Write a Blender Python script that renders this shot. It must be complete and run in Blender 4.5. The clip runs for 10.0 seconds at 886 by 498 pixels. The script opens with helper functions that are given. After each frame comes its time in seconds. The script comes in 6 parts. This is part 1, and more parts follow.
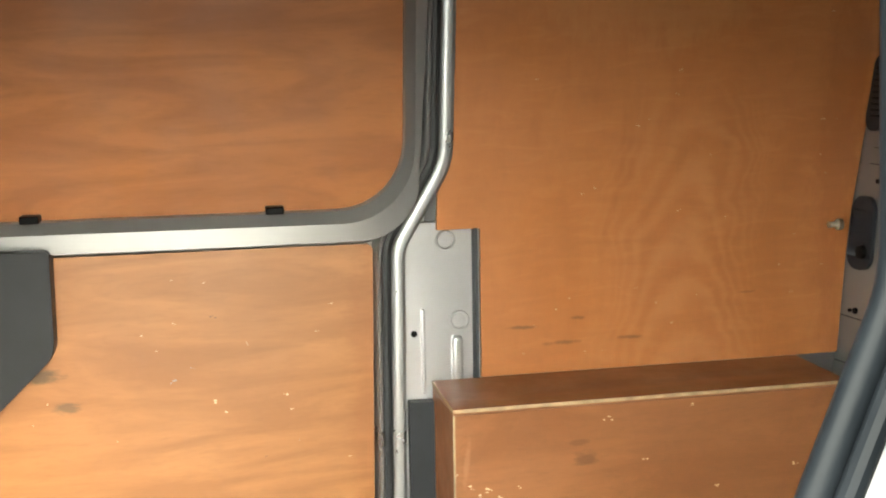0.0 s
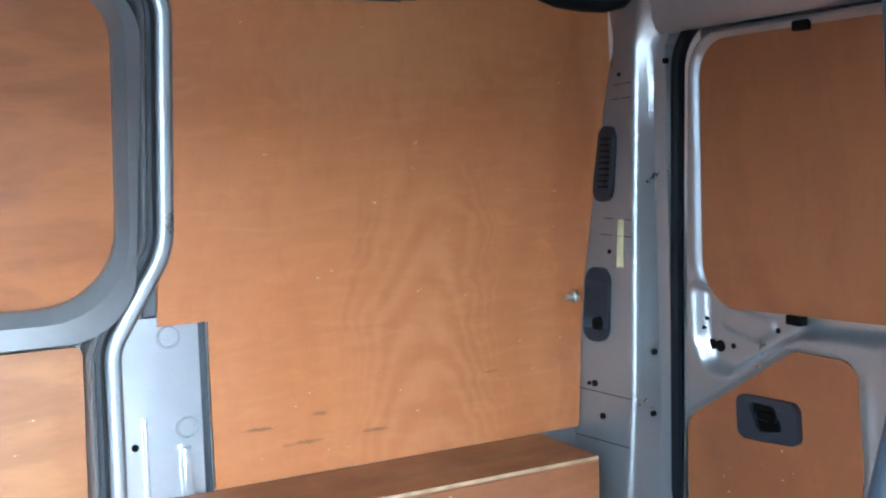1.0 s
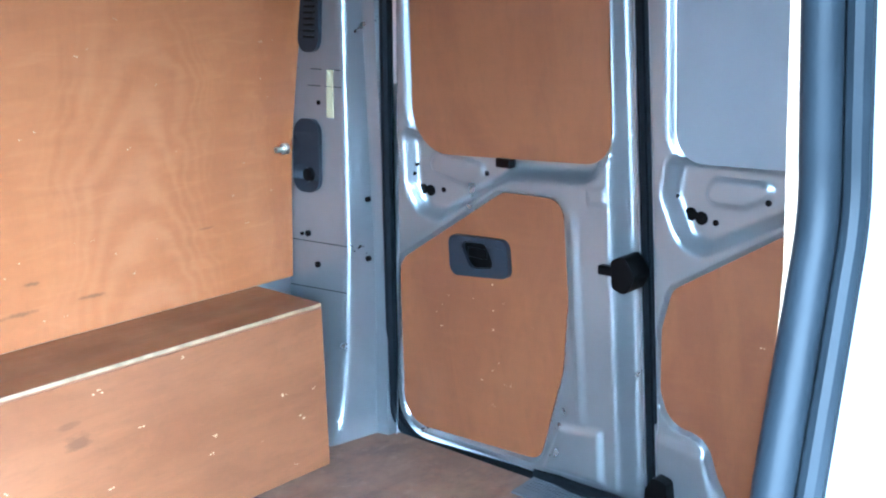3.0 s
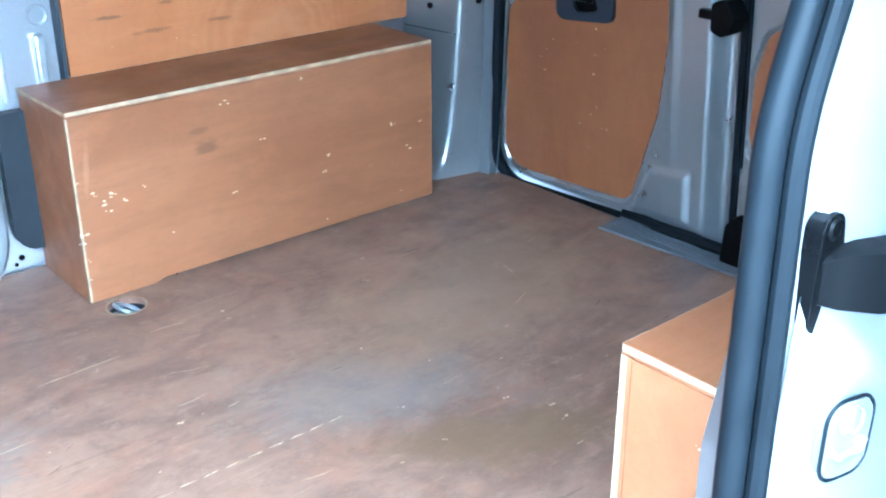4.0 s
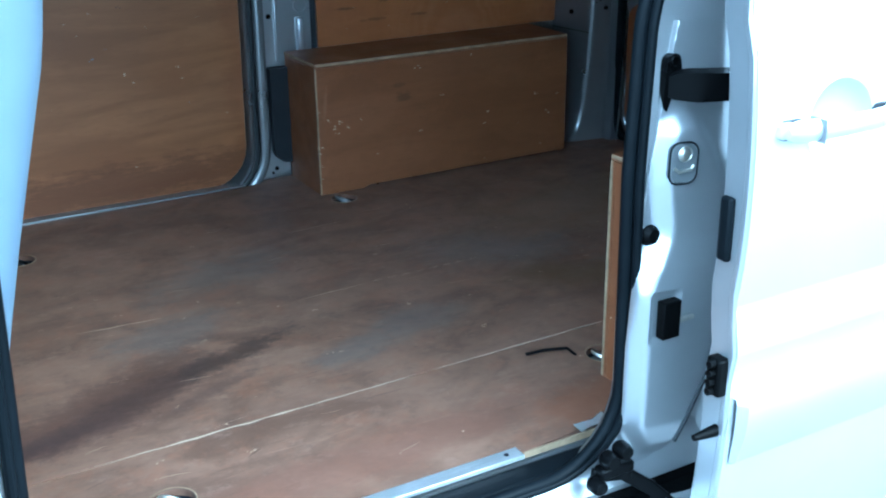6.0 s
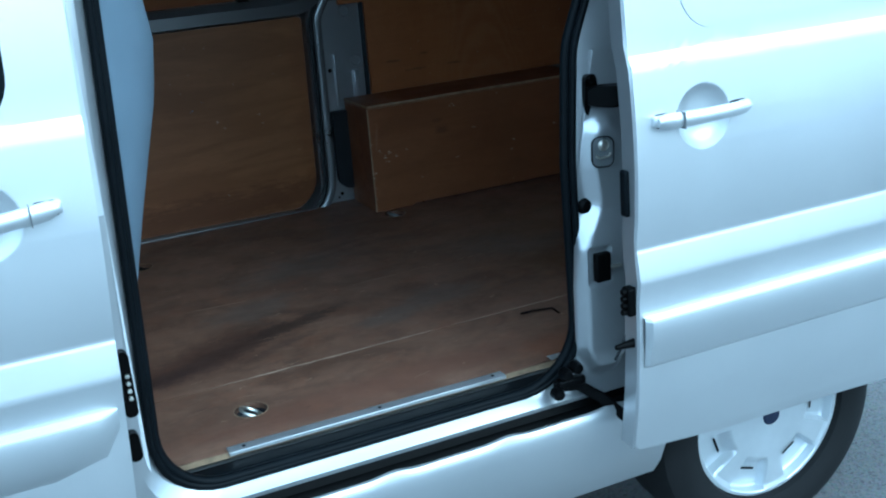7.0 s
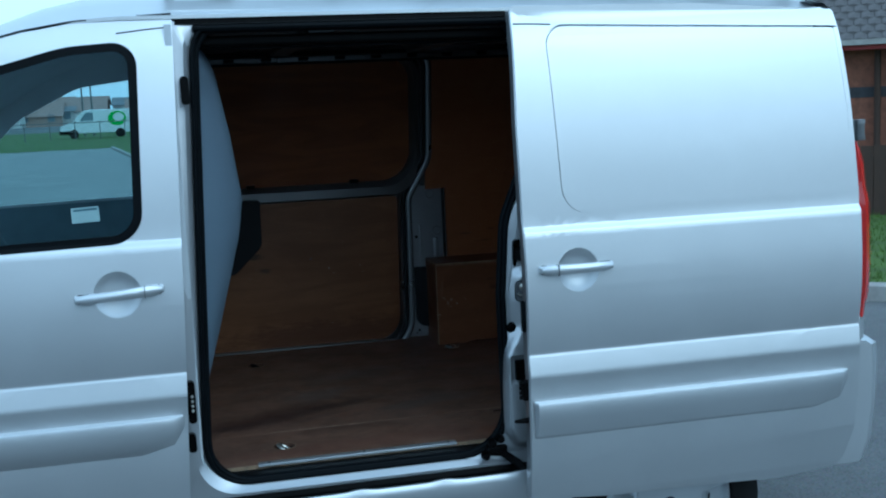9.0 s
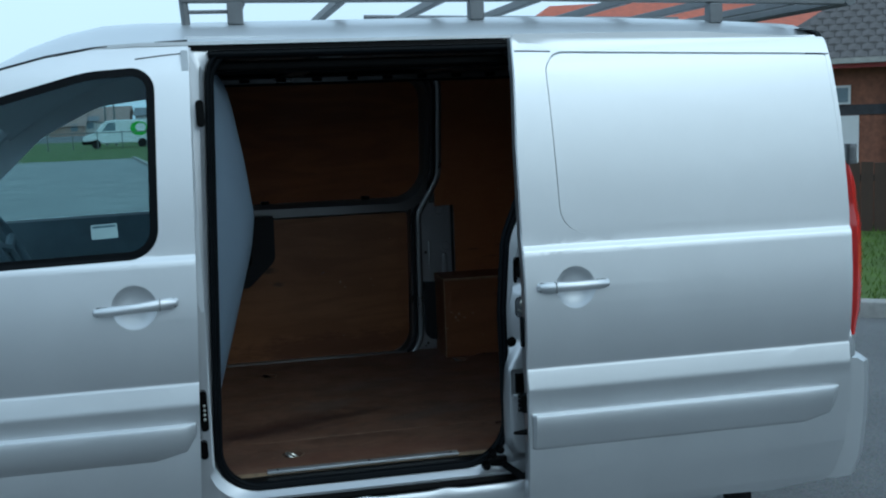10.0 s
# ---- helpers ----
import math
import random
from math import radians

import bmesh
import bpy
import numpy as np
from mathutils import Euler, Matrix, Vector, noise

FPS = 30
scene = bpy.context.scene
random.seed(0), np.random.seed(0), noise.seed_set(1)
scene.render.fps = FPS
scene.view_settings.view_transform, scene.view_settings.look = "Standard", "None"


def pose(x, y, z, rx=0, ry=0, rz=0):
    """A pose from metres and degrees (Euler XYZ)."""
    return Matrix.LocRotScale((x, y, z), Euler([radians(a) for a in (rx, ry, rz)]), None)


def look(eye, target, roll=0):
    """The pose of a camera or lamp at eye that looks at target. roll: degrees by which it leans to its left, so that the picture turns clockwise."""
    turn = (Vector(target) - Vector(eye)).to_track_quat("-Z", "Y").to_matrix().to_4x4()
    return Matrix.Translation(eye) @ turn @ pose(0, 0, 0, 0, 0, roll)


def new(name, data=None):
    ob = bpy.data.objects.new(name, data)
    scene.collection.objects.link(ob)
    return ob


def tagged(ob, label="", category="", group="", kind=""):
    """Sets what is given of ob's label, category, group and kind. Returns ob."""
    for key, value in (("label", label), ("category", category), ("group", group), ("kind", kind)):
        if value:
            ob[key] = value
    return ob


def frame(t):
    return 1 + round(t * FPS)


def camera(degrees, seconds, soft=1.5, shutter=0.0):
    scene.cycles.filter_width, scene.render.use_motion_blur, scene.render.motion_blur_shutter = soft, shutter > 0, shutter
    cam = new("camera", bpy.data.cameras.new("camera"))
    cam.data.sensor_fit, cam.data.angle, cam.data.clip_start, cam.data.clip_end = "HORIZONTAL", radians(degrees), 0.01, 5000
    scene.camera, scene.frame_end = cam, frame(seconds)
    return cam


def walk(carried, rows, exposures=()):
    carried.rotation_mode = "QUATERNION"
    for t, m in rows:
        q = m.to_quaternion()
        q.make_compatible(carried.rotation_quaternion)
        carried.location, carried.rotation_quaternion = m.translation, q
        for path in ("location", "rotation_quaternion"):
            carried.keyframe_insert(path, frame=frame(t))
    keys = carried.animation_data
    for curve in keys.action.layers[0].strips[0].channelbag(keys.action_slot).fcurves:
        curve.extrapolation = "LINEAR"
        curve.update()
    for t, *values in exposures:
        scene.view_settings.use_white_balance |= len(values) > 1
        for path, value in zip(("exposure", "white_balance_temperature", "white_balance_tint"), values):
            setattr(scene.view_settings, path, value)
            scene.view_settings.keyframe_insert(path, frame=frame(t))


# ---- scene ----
cam = camera(44.0, 10.0, soft=2.1)
PATH = [
    (0, (0.496, -0.404, 1.591), (0.88, 1.534, 1.284), -1.0),
    (0.5, (0.515, -0.272, 1.545), (1.083, 1.635, 1.339), -1.4),
    (1, (0.451, -0.183, 1.581), (1.391, 1.573, 1.405), -1.8),
    (1.5, (0.37, -0.138, 1.588), (1.569, 1.455, 1.423), -2.6),
    (2, (0.32, -0.102, 1.626), (1.669, 1.362, 1.438), -3.2),
    (2.2, (0.32, -0.092, 1.619), (1.71, 1.332, 1.427), -2.7),
    (3.3, (0.308, -0.107, 1.580), (1.712, 1.184, 0.995), -0.4),
    (3.5, (0.29, -0.122, 1.562), (1.655, 1.171, 0.905), -0.3),
    (4, (0.215, -0.23, 1.524), (1.404, 1.154, 0.706), -0.1),
    (4.5, (0.123, -0.35, 1.516), (1.2, 1.096, 0.651), -0.3),
    (5, (-0.061, -0.558, 1.52), (0.973, 0.929, 0.672), -0.6),
    (5.5, (-0.191, -0.786, 1.545), (0.801, 0.74, 0.717), -0.4),
    (5.7, (-0.207, -0.906, 1.549), (0.753, 0.662, 0.762), -0.6),
    (6.8, (-0.357, -1.638, 1.655), (0.474, 0.058, 0.995), -3.1),
    (7, (-0.37, -1.786, 1.639), (0.408, -0.053, 1.011), -4.7),
    (7.2, (-0.359, -1.933, 1.642), (0.332, -0.150, 1.088), -3.7),
    (7.5, (-0.343, -2.153, 1.647), (0.291, -0.326, 1.137), -3.3),
    (8, (-0.336, -2.557, 1.653), (0.266, -0.693, 1.249), -4.5),
    (8.5, (-0.281, -2.862, 1.688), (0.252, -0.966, 1.34), -5.6),
    (9, (-0.136, -3.106, 1.692), (0.308, -1.175, 1.42), -2.5),
    (9.5, (-0.096, -3.211, 1.713), (0.342, -1.277, 1.454), -2.4),
    (10, (-0.115, -3.245, 1.726), (0.296, -1.304, 1.476), -2.2),
]
walk(cam, [(t, look(eye, target, roll)) for t, eye, target, roll in PATH],
     exposures=[(0, 5.45, 7800, 2), (0.5, 5.75, 6500, 2), (1.0, 6.08, 5060, 0), (2.2, 6.7, 4680, -1), (3.5, 6.5, 4330, -5), (4.5, 5.48, 4450, -6),
                (5.5, 4.05, 4210, -10), (7.0, 1.42, 4400, -12), (8.5, 0.22, 4480, -12), (9.0, 0.05, 4450, -9), (9.5, -0.08, 4550, -7), (10.0, -0.17, 4950, -6)])

# ---- light: a bright overcast day ----
world = bpy.data.worlds.new("overcast_sky")
scene.world = world
world.use_nodes = True
wn, wl = world.node_tree.nodes, world.node_tree.links
sky = wn.new("ShaderNodeTexSky")
sky.sky_type = "NISHITA"
sky.sun_disc = False
sky.sun_elevation, sky.sun_rotation = radians(34), radians(155)
sky.dust_density, sky.air_density = 4.0, 1.4
veil = wn.new("ShaderNodeMix")
veil.data_type = "RGBA"
veil.inputs[0].default_value = 0.84
veil.inputs[7].default_value = (8.0, 8.4, 8.8, 1)
wl.new(sky.outputs[0], veil.inputs[6])
wl.new(veil.outputs[2], wn["Background"].inputs[0])
wn["Background"].inputs[1].default_value = 0.13
sun = new("sun", bpy.data.lights.new("sun", "SUN"))
sun.data.energy, sun.data.angle, sun.data.color = 0.4, radians(36), (1.0, 0.97, 0.92)
sun.matrix_basis = look((4.1, -6.6, 6.2), (0.6, 0.9, 0.6))


# ---- helpers of this scene ----
def linked(nt, kind, **values):
    node = nt.nodes.new(kind)
    for key, value in values.items():
        node.inputs[key].default_value = value
    return node


def material(name, color, rough=0.5, metal=0.0, vary=0.12, scale=6.0, bump=0.0, fine=120.0, coat=0.0, stretch=(1, 1, 1), dirt=None, spec=0.5, speckle=0.0):
    """A painted, moulded or raw surface with blotches at one scale and fine grain at another."""
    m = bpy.data.materials.new(name)
    m.use_nodes = True
    nt = m.node_tree
    b = nt.nodes["Principled BSDF"]
    b.inputs["Metallic"].default_value = metal
    b.inputs["Coat Weight"].default_value = coat
    b.inputs["Coat Roughness"].default_value = 0.08
    b.inputs["Specular IOR Level"].default_value = spec
    tc = nt.nodes.new("ShaderNodeTexCoord")
    mp = linked(nt, "ShaderNodeMapping", Scale=stretch)
    nt.links.new(tc.outputs["Object"], mp.inputs[0])
    big = linked(nt, "ShaderNodeTexNoise", Scale=scale, Detail=5.0, Roughness=0.6)
    small = linked(nt, "ShaderNodeTexNoise", Scale=fine, Detail=3.0)
    nt.links.new(mp.outputs[0], big.inputs[0])
    nt.links.new(mp.outputs[0], small.inputs[0])
    mix = nt.nodes.new("ShaderNodeMix")
    mix.data_type = "RGBA"
    dark = tuple(c * (1 - vary) for c in color) if dirt is None else dirt
    mix.inputs[6].default_value = (*dark, 1)
    mix.inputs[7].default_value = (*(min(1, c * (1 + vary)) for c in color), 1)
    ramp = linked(nt, "ShaderNodeMapRange", **{"From Min": 0.3, "From Max": 0.7})
    nt.links.new(big.outputs[0], ramp.inputs[0])
    nt.links.new(ramp.outputs[0], mix.inputs[0])
    tint = mix.outputs[2]
    if speckle:
        grit = linked(nt, "ShaderNodeTexVoronoi", Scale=fine)
        nt.links.new(mp.outputs[0], grit.inputs[0])
        stones = nt.nodes.new("ShaderNodeMix")
        stones.data_type = "RGBA"
        stones.blend_type = "OVERLAY"
        stones.inputs[0].default_value = speckle
        nt.links.new(tint, stones.inputs[6])
        nt.links.new(grit.outputs["Color"], stones.inputs[7])
        grey = nt.nodes.new("ShaderNodeHueSaturation")
        grey.inputs["Saturation"].default_value = 0.25
        nt.links.new(stones.outputs[2], grey.inputs["Color"])
        tint = grey.outputs[0]
    nt.links.new(tint, b.inputs["Base Color"])
    rr = linked(nt, "ShaderNodeMapRange", **{"From Min": 0.3, "From Max": 0.7, "To Min": max(0.02, rough - min(0.06, vary * 0.4)), "To Max": min(1, rough + min(0.08, vary * 0.5))})
    nt.links.new(big.outputs[0], rr.inputs[0])
    nt.links.new(rr.outputs[0], b.inputs["Roughness"])
    if bump:
        bn = linked(nt, "ShaderNodeBump", Strength=bump, Distance=0.002)
        nt.links.new(small.outputs[0], bn.inputs["Height"])
        nt.links.new(bn.outputs[0], b.inputs["Normal"])
    return m


def plywood(name, pale, dark, stretch, rough=0.42, figure=2.0, contrast=1.0, marks=(), mottle=0.0, flame=0.0):
    """Varnished plywood: long grain with figure, pores, darker blotches; marks are stains and tone patches of their own
    shape, each (place, turn, size, colour, strength)."""
    m = bpy.data.materials.new(name)
    m.use_nodes = True
    nt = m.node_tree
    b = nt.nodes["Principled BSDF"]
    b.inputs["Specular IOR Level"].default_value = 0.32
    tc = nt.nodes.new("ShaderNodeTexCoord")
    mp = linked(nt, "ShaderNodeMapping", Scale=stretch)
    nt.links.new(tc.outputs["Object"], mp.inputs[0])
    grain = linked(nt, "ShaderNodeTexNoise", Scale=3.0, Detail=6.0, Roughness=0.55, Distortion=figure)
    nt.links.new(mp.outputs[0], grain.inputs[0])
    fibre = linked(nt, "ShaderNodeTexNoise", Scale=26.0, Detail=4.0, Roughness=0.6)
    nt.links.new(mp.outputs[0], fibre.inputs[0])
    blotch = linked(nt, "ShaderNodeTexNoise", Scale=2.3, Detail=4.0, Roughness=0.55)
    nt.links.new(tc.outputs["Object"], blotch.inputs[0])

    def blend(fac, one, two, lo=None, hi=None, least=0.0, most=1.0):
        mx = nt.nodes.new("ShaderNodeMix")
        mx.data_type = "RGBA"
        if lo is not None:
            r = linked(nt, "ShaderNodeMapRange", **{"From Min": lo, "From Max": hi, "To Min": least, "To Max": most})
            nt.links.new(fac, r.inputs[0])
            fac = r.outputs[0]
        nt.links.new(fac, mx.inputs[0])
        for socket, value in ((6, one), (7, two)):
            if isinstance(value, tuple):
                mx.inputs[socket].default_value = (*value, 1)
            else:
                nt.links.new(value, mx.inputs[socket])
        return mx.outputs[2]

    col = blend(grain.outputs[0], dark, pale, 0.37, 0.60)
    col = blend(fibre.outputs[0], col, tuple(c * 0.75 for c in dark), 0.50, 0.74, 0.0, 0.28 * contrast)
    col = blend(blotch.outputs[0], col, tuple(c * 0.8 for c in dark), 0.5, 0.75, 0.0, 0.4 * contrast)
    if flame:
        # nested arches of the veneer's figure round one upright axis
        def calc(op, one, two=0.0):
            n = nt.nodes.new("ShaderNodeMath")
            n.operation = op
            for k, v in enumerate((one, two)):
                if isinstance(v, float):
                    n.inputs[k].default_value = v
                else:
                    nt.links.new(v, n.inputs[k])
            return n.outputs[0]
        axes = nt.nodes.new("ShaderNodeSeparateXYZ")
        nt.links.new(tc.outputs["Object"], axes.inputs[0])
        sway = linked(nt, "ShaderNodeTexNoise", Scale=4.5, Detail=3.0, Roughness=0.5)
        nt.links.new(tc.outputs["Object"], sway.inputs[0])
        off = calc("ADD", calc("SUBTRACT", axes.outputs[0], 1.455), calc("MULTIPLY", calc("SUBTRACT", sway.outputs[0], 0.5), 0.22))
        arch = calc("ADD", axes.outputs[2], calc("MULTIPLY", calc("MULTIPLY", off, off), 16.0))
        arch = calc("ADD", arch, calc("MULTIPLY", sway.outputs[0], 0.22))
        band = calc("SINE", calc("MULTIPLY", arch, 52.0))
        near = linked(nt, "ShaderNodeMapRange", **{"From Min": 0.04, "From Max": 0.24, "To Min": 1.0, "To Max": 0.0})
        nt.links.new(calc("ABSOLUTE", off), near.inputs[0])
        below = linked(nt, "ShaderNodeMapRange", **{"From Min": 1.45, "From Max": 1.60, "To Min": 1.0, "To Max": 0.1})
        nt.links.new(axes.outputs[2], below.inputs[0])
        figure_fac = calc("MULTIPLY", calc("MULTIPLY", near.outputs[0], below.outputs[0]), calc("ADD", calc("MULTIPLY", band, 0.5), 0.5))
        col = blend(figure_fac, col, (pale[0] * 1.2, pale[1] * 1.38, pale[2] * 1.7), 0.10, 1.0, 0.0, 0.42 * flame)
        mc = linked(nt, "ShaderNodeMapping", Scale=(9.0, 9.0, 42.0), Rotation=(0, 0.15, 0))
        nt.links.new(tc.outputs["Object"], mc.inputs[0])
        curl = linked(nt, "ShaderNodeTexNoise", Scale=1.0, Detail=3.0, Roughness=0.5, Distortion=0.8)
        nt.links.new(mc.outputs[0], curl.inputs[0])
        col = blend(curl.outputs[0], col, tuple(c * 0.80 for c in dark), 0.50, 0.75, 0.0, 0.30 * flame)
        col = blend(curl.outputs[0], col, (pale[0] * 1.15, pale[1] * 1.25, pale[2] * 1.4), 0.46, 0.28, 0.0, 0.36 * flame)
    wob = linked(nt, "ShaderNodeTexNoise", Scale=7.0, Detail=6.0, Roughness=0.65)
    nt.links.new(tc.outputs["Object"], wob.inputs[0])
    torn = linked(nt, "ShaderNodeTexNoise", Scale=24.0, Detail=7.0, Roughness=0.7)
    nt.links.new(mp.outputs[0], torn.inputs[0])
    if mottle:
        fleck = linked(nt, "ShaderNodeTexNoise", Scale=16.0, Detail=7.0, Roughness=0.72)
        nt.links.new(tc.outputs["Object"], fleck.inputs[0])
        col = blend(fleck.outputs[0], col, tuple(c * 0.5 for c in dark), 0.52, 0.72, 0.0, 0.5 * mottle)
        rust = linked(nt, "ShaderNodeTexNoise", Scale=10.0, Detail=8.0, Roughness=0.75)
        nt.links.new(tc.outputs["Object"], rust.inputs[0])
        col = blend(rust.outputs[0], col, (pale[0] * 1.08, pale[1] * 0.86, pale[2] * 0.74), 0.50, 0.62, 0.0, 0.42 * mottle)
        dust = linked(nt, "ShaderNodeTexNoise", Scale=12.0, Detail=9.0, Roughness=0.8)
        nt.links.new(mp.outputs[0], dust.inputs[0])
        col = blend(dust.outputs[0], col, (pale[0] * 1.25, pale[1] * 1.4, pale[2] * 1.55), 0.54, 0.72, 0.0, 0.75 * mottle)
        ms = linked(nt, "ShaderNodeMapping", Rotation=(0, 0, 0.12), Scale=(5, 75, 5))
        nt.links.new(tc.outputs["Object"], ms.inputs[0])
        scuff = linked(nt, "ShaderNodeTexNoise", Scale=1.0, Detail=5.0, Roughness=0.75, Distortion=0.6)
        nt.links.new(ms.outputs[0], scuff.inputs[0])
        col = blend(scuff.outputs[0], col, (pale[0] * 1.5, pale[1] * 1.55, pale[2] * 1.6), 0.60, 0.74, 0.0, 0.6 * mottle)
        col = blend(scuff.outputs[0], col, tuple(c * 0.5 for c in dark), 0.40, 0.26, 0.0, 0.6 * mottle)
    for place, turn, size, colour, strength in marks:
        ms = nt.nodes.new("ShaderNodeMapping")
        ms.vector_type = "TEXTURE"
        ms.inputs["Location"].default_value = place
        ms.inputs["Rotation"].default_value = turn
        ms.inputs["Scale"].default_value = size
        nt.links.new(tc.outputs["Object"], ms.inputs[0])
        add = nt.nodes.new("ShaderNodeMix")
        add.data_type = "RGBA"
        add.blend_type = "LINEAR_LIGHT"
        add.inputs[0].default_value = 1.0
        nt.links.new(ms.outputs[0], add.inputs[6])
        nt.links.new(wob.outputs[1], add.inputs[7])
        tear = nt.nodes.new("ShaderNodeMix")
        tear.data_type = "RGBA"
        tear.blend_type = "LINEAR_LIGHT"
        tear.inputs[0].default_value = 1.0
        nt.links.new(add.outputs[2], tear.inputs[6])
        nt.links.new(torn.outputs[1], tear.inputs[7])
        ln = nt.nodes.new("ShaderNodeVectorMath")
        ln.operation = "LENGTH"
        nt.links.new(tear.outputs[2], ln.inputs[0])
        col = blend(ln.outputs["Value"], col, colour, 0.55, 1.15, strength, 0.0)
    nt.links.new(col, b.inputs["Base Color"])
    rr = linked(nt, "ShaderNodeMapRange", **{"From Min": 0.3, "From Max": 0.7, "To Min": rough - 0.06, "To Max": rough + 0.14})
    nt.links.new(wob.outputs[0], rr.inputs[0])
    nt.links.new(rr.outputs[0], b.inputs["Roughness"])
    bn = linked(nt, "ShaderNodeBump", Strength=0.22, Distance=0.0012)
    nt.links.new(fibre.outputs[0], bn.inputs["Height"])
    nt.links.new(bn.outputs[0], b.inputs["Normal"])
    return m


def world_of(ob):
    m = ob.matrix_basis.copy()
    return world_of(ob.parent) @ ob.matrix_parent_inverse @ m if ob.parent else m


def thing(name, place, label, category, group=""):
    ob = new(name)
    ob.empty_display_size = 0.1
    ob.location = place
    return tagged(ob, label, category, group)


def sharpened(bm, degrees=32):
    bmesh.ops.recalc_face_normals(bm, faces=bm.faces)
    for f in bm.faces:
        f.smooth = True
    for e in bm.edges:
        e.smooth = len(e.link_faces) == 2 and e.calc_face_angle(0) < radians(degrees)


def part(name, bm, mat, parent=None, label="", bevel=0.0):
    """Links a bmesh, in world coordinates, as one mesh object under a thing or a part."""
    sharpened(bm)
    me = bpy.data.meshes.new(name)
    bm.to_mesh(me)
    bm.free()
    me.materials.append(mat)
    ob = new(name, me)
    if parent:
        ob.parent = parent
        ob.matrix_parent_inverse = world_of(parent).inverted()
    if bevel:
        mod = ob.modifiers.new("worn_edges", "BEVEL")
        mod.width, mod.segments, mod.limit_method, mod.angle_limit = bevel, 2, "ANGLE", radians(40)
        mod.harden_normals = False
    if label:
        ob["label"] = label
    return ob


def evened(ob):
    """Shades a pressed panel by its large faces, so that slivers do not ripple."""
    mod = ob.modifiers.new("even_shading", "WEIGHTED_NORMAL")
    mod.keep_sharp, mod.weight = True, 80
    return ob


def box(x0, x1, y0, y1, z0, z1, bm=None):
    bm = bm or bmesh.new()
    v = [bm.verts.new((x, y, z)) for x in (x0, x1) for y in (y0, y1) for z in (z0, z1)]
    for a in ((0, 1, 3, 2), (4, 6, 7, 5), (0, 4, 5, 1), (2, 3, 7, 6), (0, 2, 6, 4), (1, 5, 7, 3)):
        bm.faces.new([v[i] for i in a])
    return bm


def rounded(corners, seg=6):
    """An outline from (u, v, radius) corners, with the corners turned into arcs of seg + 1 points."""
    out, n = [], len(corners)
    for i, (u, v, r) in enumerate(corners):
        p = Vector((u, v))
        a, b = Vector(corners[i - 1][:2]) - p, Vector(corners[(i + 1) % n][:2]) - p
        la, lb = a.length, b.length
        half = a.angle(b) / 2
        if r <= 0 or half > radians(89.6):
            out += [p.copy() for _ in range(seg + 1)]
            continue
        d = min(r / math.tan(half), la * 0.49, lb * 0.49)
        rr = d * math.tan(half)
        mid = p + (a / la + b / lb).normalized() * (rr / math.sin(half))
        s, e = p + a / la * d - mid, p + b / lb * d - mid
        ang = s.angle_signed(e)
        for k in range(seg + 1):
            t = -ang * k / seg
            out.append(mid + Vector((s.x * math.cos(t) - s.y * math.sin(t), s.x * math.sin(t) + s.y * math.cos(t))))
    return out


def clean(loop):
    out = []
    for p in loop:
        if not out or (p - out[-1]).length > 1e-5:
            out.append(p)
    if (out[0] - out[-1]).length < 1e-5:
        out.pop()
    return out


def plate(outer, holes, place, depth, cuts=(), cuts_u=()):
    """A sheet with holes: outlines in (u, v), cut along v and u, laid out by place(u, v, w), w from 0 to depth."""
    bm = bmesh.new()
    loops = [clean([Vector(p[:2]) for p in loop]) for loop in (outer, *holes)]
    flat = [Vector((p.x, p.y, 0)) for loop in loops for p in loop]
    vs = [bm.verts.new(p) for p in flat]
    from mathutils import geometry
    for tri in geometry.tessellate_polygon([[Vector((p.x, p.y, 0)) for p in loop] for loop in loops]):
        if len(set(tri)) == 3:
            try:
                bm.faces.new([vs[i] for i in tri])
            except ValueError:
                pass
    for c in cuts:
        bmesh.ops.bisect_plane(bm, geom=bm.verts[:] + bm.edges[:] + bm.faces[:], plane_co=(0, c, 0), plane_no=(0, 1, 0))
    for c in cuts_u:
        bmesh.ops.bisect_plane(bm, geom=bm.verts[:] + bm.edges[:] + bm.faces[:], plane_co=(c, 0, 0), plane_no=(1, 0, 0))
    bmesh.ops.recalc_face_normals(bm, faces=bm.faces)
    bm.verts.index_update()
    uv = [v.co.copy() for v in bm.verts]
    faces = [[v.index for v in f.verts] for f in bm.faces]
    rim = [tuple(v.index for v in e.verts) for e in bm.edges if len(e.link_faces) == 1]
    bm.free()
    bm = bmesh.new()
    a = [bm.verts.new(place(p.x, p.y, 0)) for p in uv]
    b = [bm.verts.new(place(p.x, p.y, depth)) for p in uv]
    for f in faces:
        bm.faces.new([a[i] for i in f])
        bm.faces.new([b[i] for i in reversed(f)])
    for i, j in rim:
        bm.faces.new((a[i], a[j], b[j], b[i]))
    return bm


def loft(loops, closed=True, capped=False):
    """Skins rows of points, each with the same number of points."""
    bm = bmesh.new()
    rows = [[bm.verts.new(p) for p in loop] for loop in loops]
    n = len(rows[0])
    for r, s in zip(rows, rows[1:]):
        for i in range(n if closed else n - 1):
            j = (i + 1) % n
            bm.faces.new((r[i], r[j], s[j], s[i]))
    if capped:
        bm.faces.new(rows[0])
        bm.faces.new(list(reversed(rows[-1])))
    return bm


